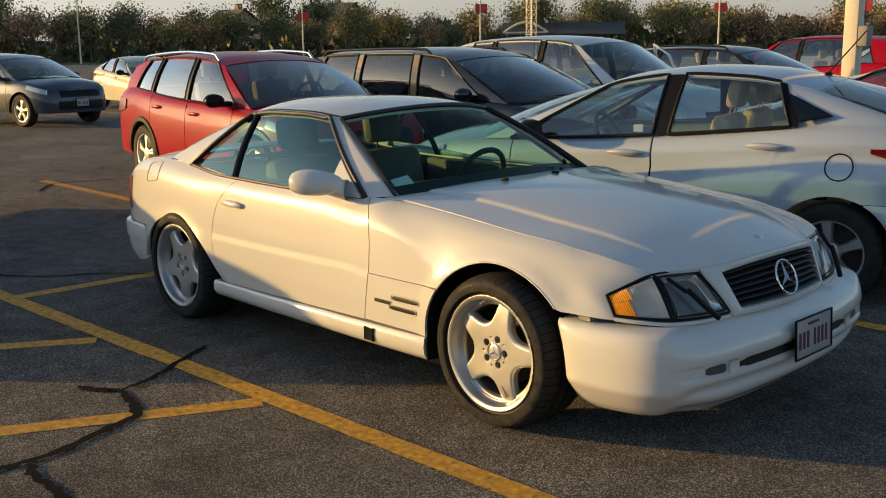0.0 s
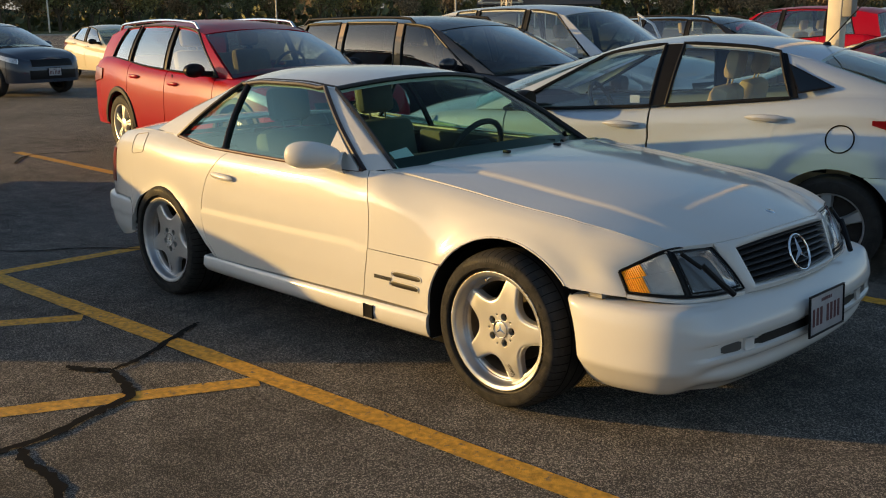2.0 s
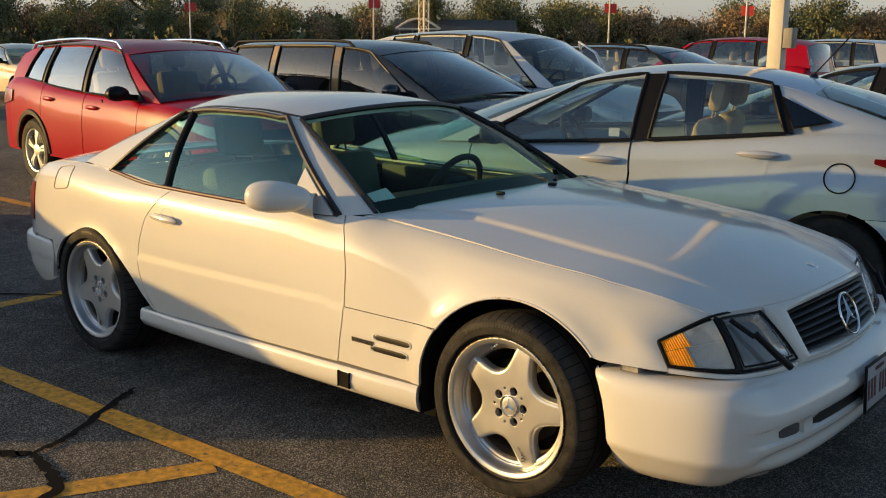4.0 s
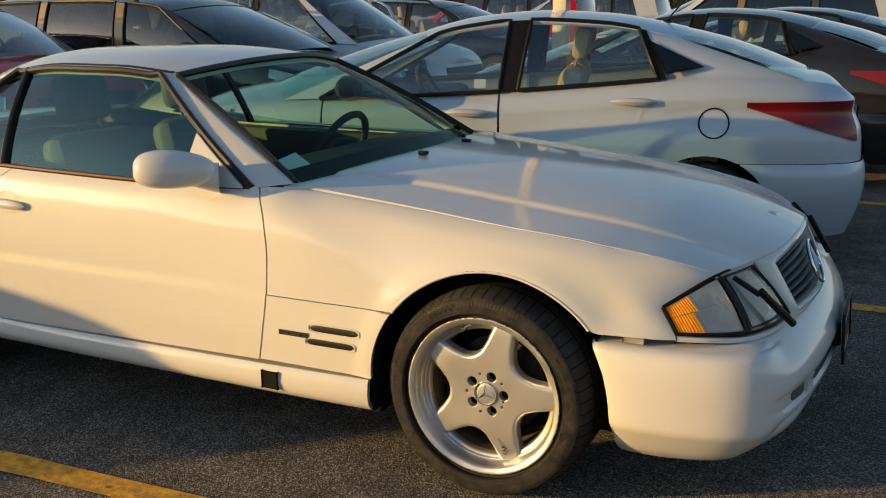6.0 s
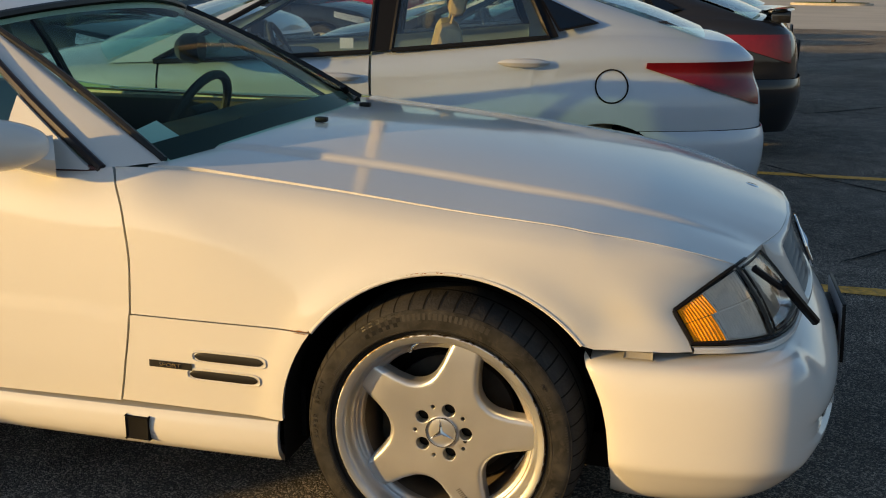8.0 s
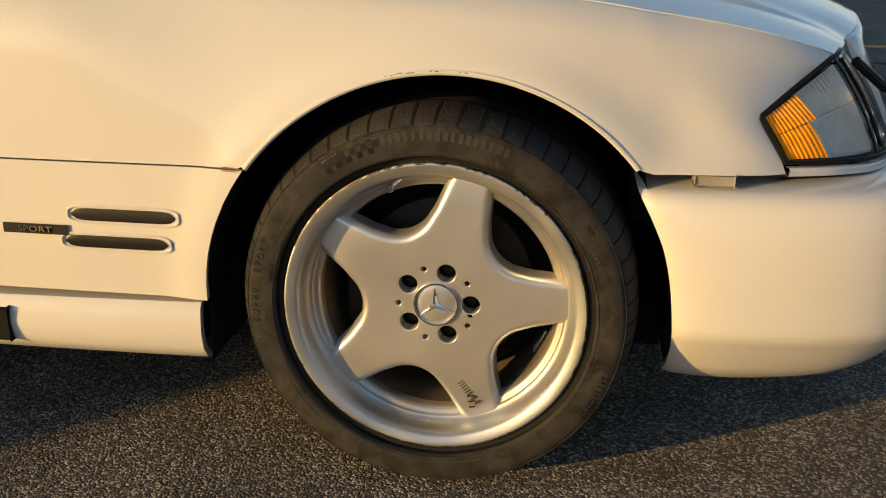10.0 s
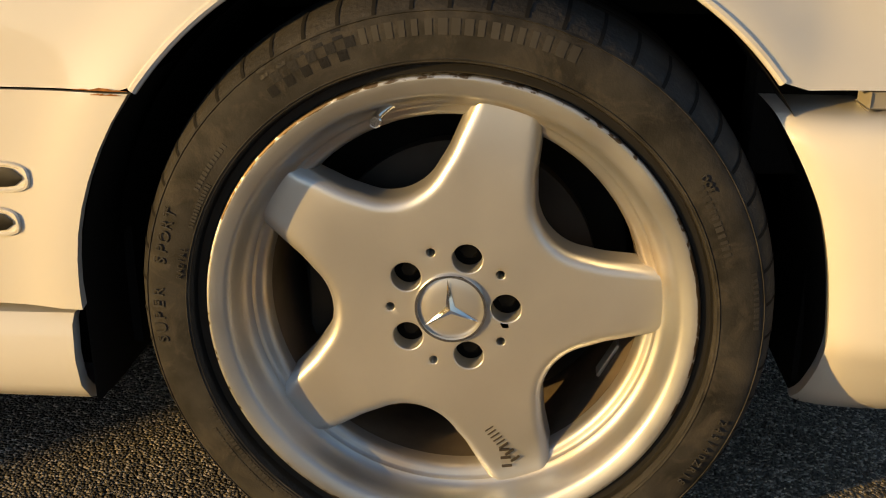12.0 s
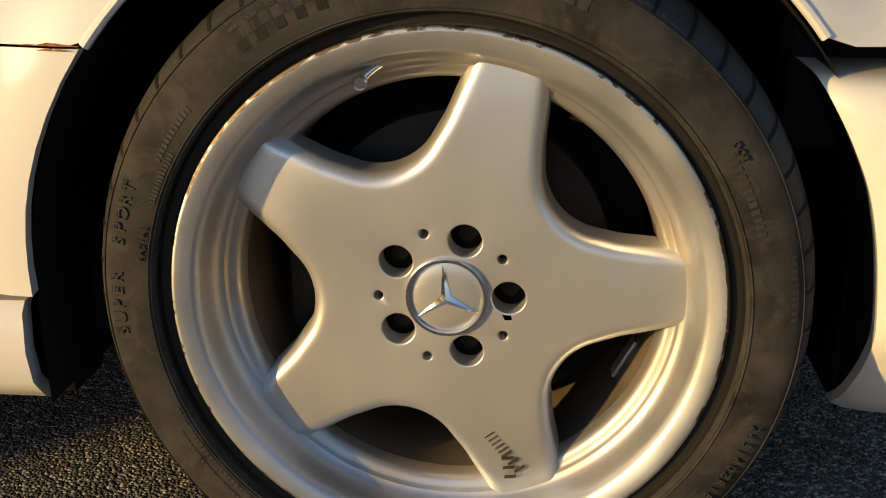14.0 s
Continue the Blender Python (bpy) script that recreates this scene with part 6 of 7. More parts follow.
# ---- the other cars ----
SEDAN = dict(screen=SCREEN, half=0.85, nose=0.86, tail=-3.46, wheelbase=2.57, wheel=0.305, top=[(0.86, 0.66), (0.5, 0.82), (-0.1, 0.91), (-0.6, 0.935), (-1.46, 0.985), (-2.0, 1.03), (-2.4, 1.065), (-2.7, 1.075), (-3.0, 1.06), (-3.3, 1.03), (-3.46, 0.97)],
             middle=[(0.86, 0.70), (0.4, 0.92), (-0.3, 1.02), (-0.6, 1.04), (-2.9, 1.10), (-3.3, 1.075), (-3.46, 1.0)], cowl=-0.35, deck=-2.95,
             cuts=[0.45, -0.42, -1.455, -2.36, -3.05], names=["front_bumper", "front_fender", "front_door", "rear_door", "rear_fender", "rear_bumper"], crease=[(0.4, 0.72), (-0.6, 0.80), (-1.47, 0.87), (-2.4, 0.945), (-2.8, 0.965), (-3.4, 0.955)],
             glass=dict(yr=0.60, rail=[(-0.9, 1.235), (-1.2, 1.325), (-1.6, 1.37), (-2.0, 1.352), (-2.35, 1.285), (-2.7, 1.185), (-2.98, 1.085)], crown=[(-0.9, 1.275), (-1.3, 1.385), (-1.67, 1.418), (-2.0, 1.402), (-2.36, 1.337), (-2.67, 1.245), (-2.96, 1.13)],
                        bays=[(-0.18, -1.0, "pillar"), (-0.40, -1.06, "pane"), (-1.44, -1.48, "trim"), (-1.545, -1.60, "pane"), (-2.30, -2.19, "trim"), (-2.345, -2.23, "pillar"), (-3.06, -2.42, "pillar")],
                        ws_base=(-0.18, 0.2, 0.76, 0.93, 0.07), ws_top=(-1.0, 0.08), rw_base=(-3.05, 0.10, 0.755, 1.064, 0.05), rw_top=(-2.42, 0.06)),
             quarter=[(-2.345, 1.085), (-2.245, 1.262), (-2.545, 1.125)],
             lamps=[("headlamp", HEADGLASS, 0.62, 0.15, 0.62, 0.80, 0.76, 0.86), ("tail_lamp", REDLENS, -2.77, -3.36, 0.918, 0.735, 0.945, 0.95), ("rear_reflector", REDLENS, -3.24, -3.38, 0.42, 0.45, 0.50, 0.50)],
             cap=(-2.602, 0.833, 0.078), handles=(-1.265, -2.17), handle_drop=0.105, handle_mat=SILVER_SUV, mirror=(-0.62, 1.00), mirror_mat=TRIM, antenna=(-2.36, 1.33), plate=(-3.46, 0.80, False))
sedan = plain_car("sedan", "silver-blue compact sedan with tan cloth seats", "car", pose(-2.67, 2.12, 0, 0, 0, 195.5), SEDAN, SILVER)
bm = bmesh.new()
add_box(bm, -1.36, -1.295, 0.742, 0.744, 0.995, 1.045)
part("window_sticker", bm, PAPER, sedan, "small pale paper sticker")

SUV = dict(half=0.92, nose=0.88, tail=-3.62, wheelbase=2.69, wheel=0.345, sill=0.32, top=[(0.88, 0.74), (0.5, 0.88), (-0.1, 0.96), (-0.6, 0.98), (-2.0, 1.035), (-3.2, 1.115), (-3.62, 1.06)],
           middle=[(0.88, 0.80), (0.4, 0.97), (-0.3, 1.05), (-0.6, 1.06), (-3.62, 1.1)], cowl=-0.35, deck=-3.3, boot=False,
           cuts=[0.45, -0.45, -1.5, -2.45, -3.3], names=["front_bumper", "front_fender", "front_door", "rear_door", "rear_fender", "rear_bumper"],
           glass=dict(yr=0.66, rail=[(-0.9, 1.37), (-1.4, 1.46), (-2.0, 1.48), (-3.0, 1.44), (-3.4, 1.37)], crown=[(-0.9, 1.42), (-1.4, 1.51), (-2.0, 1.54), (-3.0, 1.50), (-3.4, 1.43)],
                      bays=[(-0.15, -1.0, "pillar"), (-0.42, -1.12, "pane"), (-1.52, -1.55, "trim"), (-1.6, -1.63, "pane"), (-2.5, -2.45, "trim"), (-2.57, -2.52, "pane"), (-3.08, -2.90, "pillar"), (-3.56, -3.42, "pillar")],
                      ws_base=(-0.15, 0.22, 0.82, 0.975, 0.07), ws_top=(-1.0, 0.08), rw_base=(-3.56, 0.06, 0.68, 1.05, 0.0), rw_top=(-3.42, 0.06)),
           lamps=[("headlamp", HEADGLASS, 0.70, 0.2, 0.68, 0.80, 0.78, 0.88), ("tail_lamp", REDLENS, -3.2, -3.56, 0.86, 0.8, 0.98, 1.0)],
           front=[("grille", TRIM, 0.5, 0.62, 0.76, True), ("lower_grille", TRIM, 0.55, 0.36, 0.54, True)],
           handles=(-1.30, -2.25), mirror=(-0.62, 1.04), rails=(-1.2, -3.2), double=True, seat_z=0.1)
red_suv = plain_car("suv", "bright red compact suv with silver roof rails", "car", pose(-5.8, 2.7, 0, 0, 0, -4), SUV | dict(mirror_mat=TRIM, cladding=True), RED)


def raised(glass, dz):
    """The same windows under a roof that stands higher by dz."""
    return glass | dict(rail=[(x, z + dz) for x, z in glass["rail"]], crown=[(x, z + dz) for x, z in glass["crown"]])


TALL = SUV | dict(glass=raised(SUV["glass"], 0.16), mirror=(-0.62, 1.10), top=[(x, z + 0.05) for x, z in SUV["top"]], middle=[(x, z + 0.05) for x, z in SUV["middle"]])
VAN = SUV | dict(half=0.94, nose=0.92, tail=-4.1, wheelbase=2.95, top=[(0.92, 0.74), (0.5, 0.86), (-0.1, 0.94), (-0.6, 0.97), (-2.0, 0.99), (-3.6, 1.02), (-4.1, 1.0)],
                 middle=[(0.92, 0.80), (0.4, 0.95), (-0.3, 1.03), (-0.6, 1.05), (-4.1, 1.1)], cuts=[0.45, -0.45, -1.6, -2.75, -3.8], deck=-3.8,
                 glass=dict(yr=0.72, rail=[(-0.9, 1.36), (-1.4, 1.46), (-2.0, 1.49), (-3.4, 1.47), (-3.9, 1.41)], crown=[(-0.9, 1.41), (-1.4, 1.52), (-2.0, 1.56), (-3.4, 1.54), (-3.9, 1.48)],
                            bays=[(-0.1, -1.05, "pillar"), (-0.45, -1.2, "pane"), (-1.55, -1.62, "post"), (-1.68, -1.75, "pane"), (-2.68, -2.68, "post"), (-2.80, -2.80, "pane"), (-3.7, -3.5, "pillar"), (-4.05, -3.9, "pillar")],
                            ws_base=(-0.1, 0.25, 0.86, 0.965, 0.07), ws_top=(-1.05, 0.08), rw_base=(-4.03, 0.05, 0.70, 1.02, 0.0), rw_top=(-3.9, 0.05), pane=PANE_DARK),
                 handles=(-1.4, -1.85), rails=(-1.5, -3.6), rail_mat=TRIM)
van = plain_car("minivan", "dark blue-black minivan with brown window posts", "car", pose(-4.62, 5.15, 0), VAN, BLACKCAR)
silver_suv = plain_car("suv", "silver suv with one door standing open", "car", pose(-4.65, 7.3, 0), TALL | dict(rails=None, open_door=True), SILVER_SUV)
dark_suv = plain_car("suv", "black suv with roof rails parked beyond the silver one", "car", pose(-5.0, 11.8, 0), SUV | dict(rail_mat=TRIM), BLACKCAR)
red_far = plain_car("suv", "red suv parked far back behind the lamp post", "car", pose(-8.8, 16.3, 0, 0, 0, 180), TALL | dict(rails=None), RED)
silver_far = plain_car("suv", "silver suv parked far back beside the red one", "car", pose(-8.1, 19.6, 0, 0, 0, 180), TALL | dict(rails=None), SILVER_SUV)
grey_sedan = plain_car("sedan", "dark grey sedan with a boot spoiler", "car", pose(-2.30, 5.9, 0, 0, 0, 181), SEDAN | dict(half=0.89, handle_mat=GREYCAR, antenna=None, cap=None, crease=None, spoiler=(-3.30, 1.05)), GREYCAR)
black_sedan = plain_car("sedan", "black sedan parked beyond the grey one", "car", pose(-2.15, 9.3, 0, 0, 0, 180), SEDAN | dict(half=0.9, handle_mat=BLACKCAR, antenna=None, cap=None), BLACKCAR)
tail_van = plain_car("minivan", "pale silver minivan with dark windows", "car", pose(-3.41, 13.6, 0, 0, 0, 180), VAN | dict(rails=None, glass=raised(VAN["glass"], 0.15)), SILVER_SUV)
blue_suv = plain_car("suv", "blue-grey suv facing the lane", "car", pose(-19.15, 5.4, 0, 0, 0, 13), SUV | dict(rails=None, plate=(0.89, 0.5, True)), BLUEGREY)
cream_car = plain_car("sedan", "cream sedan parked by the lane", "car", pose(-22.2, 9.6, 0, 0, 0, -5), SEDAN | dict(antenna=None, cap=None), CREAM)
# Unseen SUV, added upstream of the sun to cast the shade over the coupe's rear.
LONG_SUV = SUV | dict(nose=1.5, wheel=0.36, top=[(1.5, 0.58), (1.35, 0.70), (1.2, 0.82), (0.95, 1.0), (0.75, 1.05), (0.3, 1.06), (-0.15, 1.12), (-2.0, 1.16), (-3.2, 1.20), (-3.62, 1.15)],
                      middle=[(1.5, 0.62), (1.35, 0.74), (1.2, 0.86), (0.95, 1.05), (0.75, 1.09), (0.3, 1.10), (-0.15, 1.18), (-0.6, 1.19), (-3.62, 1.2)], lamps=(), front=())
shade_suv = plain_car("suv", "large dark suv added out of view to shade the coupe's rear", "car", pose(-6.6, -3.63, 0, 0, 0, -55.5), LONG_SUV, BLACKCAR)


# ---- small parts of the coupe ----
def coupe_spot(xb, xt, v, side, out=0.0):
    y = lerp(c_yb(xb), c_yr(xt), v) + 0.02 * math.sin(math.pi * v) + out
    return Vector((lerp(xb, xt, v), side * y, lerp(C_TOP(xb) + 0.004, c_rail(xt), v)))


def side_at(x, z, side, out=0.0):
    """A place on the coupe's flank."""
    i = min(range(coupe_hull.n), key=lambda k: abs(coupe_hull.pts[k].x - x) + (0 if coupe_hull.pts[k].y > 0.3 else 9))
    p = coupe_hull.point(i / (coupe_hull.n - 1), z, side, out)
    p.x = x
    return p


for side in (-1, 1):
    # dark seals round the panes
    bm = bmesh.new()
    up = [coupe_spot(-0.846, -1.392, q / 12, side, 0.004) for q in range(13)]
    over = [coupe_spot(-1.0, lerp(-1.392, -2.055, q / 16), 1.0, side, 0.004) - Vector((0, 0, 0.009)) for q in range(1, 17)]
    down = [coupe_spot(-2.435, -2.08, 1 - q / 10, side, 0.004) for q in range(11)]
    add_tube(bm, up + over + down, 0.0125, 8)
    part("window_seal", bm, WINDOW_SEAL, coupe)
    bm = bmesh.new()
    add_tube(bm, [coupe_spot(lerp(-0.848, -2.45, q / 30), -1.5, 0.0, side, 0.002) for q in range(31)], 0.009, 8)
    part("waist_seal", bm, SEAL_RED, coupe)
    bm = bmesh.new()
    add_tube(bm, [coupe_spot(-1.96, -2.028, q / 10, side, 0.0) for q in range(11)], 0.010, 8)
    part("window_post", bm, WINDOW_SEAL, coupe)
    # joint of hardtop and windscreen frame
    bm = bmesh.new()
    add_tube(bm, [Vector((-1.415 + 0.085 * (1 - (q / 8) ** 2) * 0, 0, 0)) + coupe_spot(-0.9, -1.418, 1.0, side, 0.006) + Vector((0, 0, 0.012 * k)) for q, k in ((0, -0.5), (1, 0.3), (2, 1.0))], 0.004, 6)
    part("roof_joint", bm, TRIM, coupe)
    # mirror: sail panel, housing, foot
    if side < 0:
        mirror = new("wing_mirror")
        mirror.parent = coupe
        bm = bmesh.new()
        rows = []
        for i in range(9):
            u = i / 8
            xs = lerp(-0.872, -1.115, u)
            top_v = max((xs + 0.868) / -0.532, 0.01)
            rows.append([coupe_spot((xs + 1.40 * v) / (1 - v), -1.40, v, side, 0.016) for v in [lerp(0.0, top_v, j / 4) for j in range(5)]])
        add_panel(bm, rows, inward, 0.012)
        part("sail_panel", bm, WHITE, mirror)
        bm = bmesh.new()
        axis = Vector((-0.80, side * 0.60, 0)).normalized()
        across = Vector((0.60, side * 0.80, 0)).normalized()
        c = Vector((-1.04, side * 0.968, 0.938))
        rows = []
        for i in range(17):
            a = math.pi * i / 16
            u = -math.cos(a)
            r = max(math.sin(a), 0.0) ** 0.62
            fat = lerp(0.70, 1.0, ((u + 1) / 2) ** 0.7)
            rows.append([c + axis * u * 0.128 + across * math.copysign(abs(math.cos(b)) ** 0.85, math.cos(b)) * 0.082 * r * fat + Vector((0, 0, 1)) * (math.copysign(abs(math.sin(b)) ** 0.8, math.sin(b)) * (0.076 if math.sin(b) > 0 else 0.062) * r * fat + 0.004 * u)
                         for b in [2 * math.pi * q / 20 for q in range(21)]])
        add_grid(bm, rows)
        bmesh.ops.remove_doubles(bm, verts=bm.verts, dist=0.0004)
        part("mirror_housing", bm, WHITE, mirror)
        bm = bmesh.new()
        rows = []
        for i in range(7):
            t = i / 6
            mid = Vector((lerp(-0.955, -1.0, t), side * lerp(0.855, 0.94, t), lerp(0.905, 0.925, t)))
            rad = lerp(0.050, 0.036, t)
            rows.append([mid + across * math.cos(b) * rad * 1.3 + Vector((0, 0, math.sin(b) * rad)) for b in [2 * math.pi * q / 14 for q in range(15)]])
        add_grid(bm, rows)
        part("mirror_foot", bm, WHITE, mirror)
    # door handle in its hollow
    bm = bmesh.new()
    c = side_at(-1.90, 0.752, side, 0.0)
    hollow = []
    for i in range(7):
        r = i / 6
        hollow.append([side_at(-1.90 + 0.047 * r * math.cos(b), 0.752 + 0.043 * r * math.sin(b), side, -0.016 * (1 - r * r) + 0.0012) for b in [2 * math.pi * q / 20 for q in range(21)]])
    add_grid(bm, hollow)
    part("handle_hollow", bm, WHITE, coupe)
    bm = bmesh.new()
    rows = []
    for i in range(13):
        u = i / 12 * 2 - 1
        k = (1 - abs(u) ** 4) ** 0.5 if abs(u) < 1 else 0.05
        m0 = side_at(-1.905 + u * 0.105, 0.750 - u * 0.004, side, 0.024 - 0.008 * u * u)
        rows.append([m0 + Vector((0, side * 0.011 * k * math.cos(b), 0.017 * max(k, 0.1) * math.sin(b))) for b in [2 * math.pi * q / 10 for q in range(11)]])
    add_grid(bm, rows)
    part("door_handle", bm, WHITE, coupe)
    # slots, badge and jacking hole in front of the door
    for x0, x1, z0, z1 in ((-0.584, -0.410, 0.4635, 0.4635), (-0.599, -0.426, 0.4175, 0.4175)):
        bm = bmesh.new()
        rows = []
        for i in range(21):
            u = i / 20
            h = 0.0105 * math.sqrt(max(1 - abs(2 * u - 1) ** 9, 0.03))
            rows.append([side_at(lerp(x0, x1, u), lerp(z0, z1, u) + h * q, side, 0.0012 if abs(q) > 0.9 else 0.002) for q in (-1, -0.6, 0, 0.6, 1)])
        add_grid(bm, rows)
        part("air_slot", bm, SLOT, coupe)
        bm = bmesh.new()
        loop = []
        for i in range(40):
            a = 2 * math.pi * i / 40
            u = math.copysign(abs(math.cos(a)) ** 0.35, math.cos(a))
            w = math.copysign(abs(math.sin(a)) ** 0.6, math.sin(a))
            loop.append(side_at(lerp(x0, x1, 0.5 + 0.535 * u), lerp(z0, z1, 0.5 + 0.5 * u) + 0.0145 * w, side, 0.001))
        loop.append(loop[0])
        add_tube(bm, loop, 0.0024, 6, cap=False)
        part("slot_rim", bm, WHITE, coupe)
    bm = bmesh.new()
    add_grid(bm, [[side_at(lerp(-0.702, -0.591, i / 8), 0.4355 + q * 0.0085, side, 0.004) for q in (-1, 1)] for i in range(9)])
    badge = part("badge", bm, SLOT, coupe, "small dark badge with a bright word")
    word = flat_text("SPORT", 0.0135, 0.0012)
    flip = Matrix.Identity(4) if side < 0 else pose(0, 0, 0, 0, 0, 180)
    c = side_at(-0.6465, 0.4355, side, 0.006)
    for v in word.verts:
        v.co.x *= 1.45
    bmesh.ops.transform(word, matrix=Matrix.Translation(c) @ flip @ pose(0, 0, 0, 90, 0, 0), verts=word.verts)
    part("badge_word", word, CHROME, badge)
    for xq, mat_ in ((-0.744, DARK),):
        bm = bmesh.new()
        add_box(bm, xq - 0.03, xq + 0.03, side * 0.893, side * 0.9195, 0.236, 0.292, 0.004)
        part("jacking_hole", bm, mat_, coupe)
    # wheel well liners
    for cx, r in ((0.01, 0.372), (-2.53, 0.40)):
        bm = bmesh.new()
        add_lathe(bm, [(r, side * (0.825 if cx > -1 else 0.865)), (r + 0.004, side * 0.60), (0.05, side * 0.60)], 36, centre=(cx, 0, 0.325 if cx > -1 else 0.30), a0=radians(8), a1=radians(172))
        add_box(bm, cx - r - 0.012, cx - r + 0.002, side * 0.60, side * 0.79, 0.235, 0.39)
        add_box(bm, cx + r - 0.004, cx + r + 0.008, side * 0.60, side * 0.74, 0.20, 0.39)
        add_box(bm, cx - r, cx + r, side * 0.585, side * 0.60, 0.16, 0.40)
        if cx > -1:
            add_grid(bm, [[Vector((0.01 - math.sqrt(max(0.378 ** 2 - (max(z, 0.326) - 0.325) ** 2, 0)) - 0.003, side * y, z)) for y in (0.58, 0.80, 0.896)] for z in [lerp(0.212, 0.56, q / 14) for q in range(15)]])
            add_grid(bm, [[Vector((BUMPER_EDGE(z) + 0.004, side * y, z)) for y in (0.56, 0.70, 0.846 - BUMPER_FLANK(z))] for z in [lerp(0.178, 0.515, q / 16) for q in range(17)]])
        part("wheel_liner", bm, DARK, coupe)
    # rolled lip round the front wheel arch
    bm = bmesh.new()
    lip = []
    for q in range(49):
        a = radians(lerp(38.5, 143.5, q / 48))
        p = side_at(0.01 + 0.3775 * math.cos(a), 0.325 + 0.3775 * math.sin(a), side, 0.0)
        lip.append(p + Vector((0, -side * 0.002, 0)))
    add_tube(bm, lip, 0.0048, 8)
    part("arch_lip", bm, WHITE, coupe)
    # bracket seen in the gap over the bumper
    bm = bmesh.new()
    add_box(bm, 0.395, 0.455, side * 0.775, side * 0.812, 0.531, 0.5475, 0.003)
    part("bumper_bracket", bm, BOXGREY, coupe)

# fuel flap on the sunny flank
bm = bmesh.new()
loop = []
for i in range(41):
    a = 2 * math.pi * i / 40
    u, w = math.copysign(abs(math.cos(a)) ** 0.3, math.cos(a)), math.copysign(abs(math.sin(a)) ** 0.3, math.sin(a))
    loop.append(side_at(-2.83 + 0.075 * u, 0.845 + 0.055 * w + 0.01 * u, -1, 0.001))
add_tube(bm, loop, 0.0022, 5, cap=False)
part("fuel_flap_gap", bm, SEAM, coupe)

# washer jets, wiper, screen border, sticker, bonnet badge
for y in (-0.232, 0.14):
    bm = bmesh.new()
    add_box(bm, -0.018, 0.018, -0.011, 0.011, -0.004, 0.010, 0.004, m=pose(-0.528, y, 0.930))
    part("washer_jet", bm, TRIM, coupe)
bm = bmesh.new()
add_tube(bm, [(-0.63, 0.30, 0.936), (-0.66, 0.0, 0.946), (-0.72, -0.35, 0.937)], 0.008, 6)
add_tube(bm, [(-0.60, 0.33, 0.93), (-0.69, 0.52, 0.925), (-0.70, 0.50, 0.96)], 0.011, 6)
part("wiper", bm, TRIM, coupe)
bm = bmesh.new()
rows = []
for j in range(25):
    v = j / 24 * 2 - 1
    bow = 1 - v * v
    rows.append([Vector((-0.70 + 0.15 * bow, v * 0.775, 0.872 + 0.045 * bow)), Vector((-0.735 + 0.15 * bow, v * 0.768, 0.885 + 0.045 * bow)), Vector((-0.80 + 0.15 * bow, v * 0.752, 0.917 + 0.046 * bow))])
add_grid(bm, rows)
part("screen_border", bm, SLOT, coupe)
for side in (-1, 1):
    bm = bmesh.new()
    lo, hi = Vector((-0.725, side * 0.763, 0.893)), Vector((-1.334, side * 0.588, 1.204))
    add_tube(bm, [lo.lerp(hi, q / 12) + Vector((0.006, 0, 0.016 * math.sin(math.pi * q / 12))) for q in range(13)], 0.010 if side < 0 else 0.02, 6)
    part("screen_seal", bm, SLOT, coupe)
bm = bmesh.new()
add_tube(bm, [Vector((-1.332 + 0.09 * (1 - v * v), v * 0.588, 1.207 + 0.045 * (1 - v * v))) for v in [q / 10 - 1 for q in range(21)]], 0.012, 6)
part("screen_seal", bm, SLOT, coupe)
bm = bmesh.new()
add_grid(bm, [[Vector((-0.775 - 0.075 * u, -0.70 + 0.11 * w + 0.02 * u, 0.912 + 0.033 * u + 0.013 * w)) for w in (0, 0.5, 1)] for u in (0, 0.5, 1)])
tagged(part("permit_sticker", bm, PAPER, coupe), "pale blue paper sticker inside the windscreen")
# the cabin stands a little towards -y over the body: its +y half is narrower, with a wider shoulder beside it
CABIN = ("pillar", "side_window", "hardtop", "windscreen", "rear_window", "window_seal", "waist_seal", "window_post", "roof_joint", "screen_seal", "screen_border", "roof_lining", "wiper")
for ob in coupe.children:
    if ob.name.split(".")[0] in CABIN:
        for v in ob.data.vertices:
            if v.co.y > 0:
                v.co.y *= 0.81
bm = bmesh.new()
add_panel(bm, [[Vector((x, lerp(c_yb(x) * 0.80, c_yb(x) + 0.03, u), C_TOP(x) + 0.006 - 0.012 * u * u)) for u in (0, 0.33, 0.67, 1)] for x in [lerp(-0.66, -2.70, q / 24) for q in range(25)]], lambda p: Vector((0, 0, -1)), 0.012)
part("shoulder", bm, WHITE, coupe)
bm = bmesh.new()
add_lathe(bm, [(0.0, 0.006), (0.018, 0.005), (0.025, 0.0)], 24, axis="z")
bmesh.ops.transform(bm, matrix=pose(0.66, 0.03, 0.765, 0, 14, 0), verts=bm.verts)
part("bonnet_badge", bm, CHROME, coupe)

# bumper: number plate on its bracket, fog lamps, intake
number_plate(coupe, pose(0.922, 0.045, 0.400, -3, 0, 91))
bm = bmesh.new()
add_box(bm, 0.84, 0.915, -0.06, 0.15, 0.36, 0.44, 0.006)
part("plate_bracket", bm, TRIM, coupe)


def bumper_at(y, z, out=0.0):
    i = min(range(bumper_hull.n), key=lambda k: abs(bumper_hull.pts[k].y - abs(y)))
    return bumper_point(i / (bumper_hull.n - 1), z, -1 if y < 0 else 1, out)


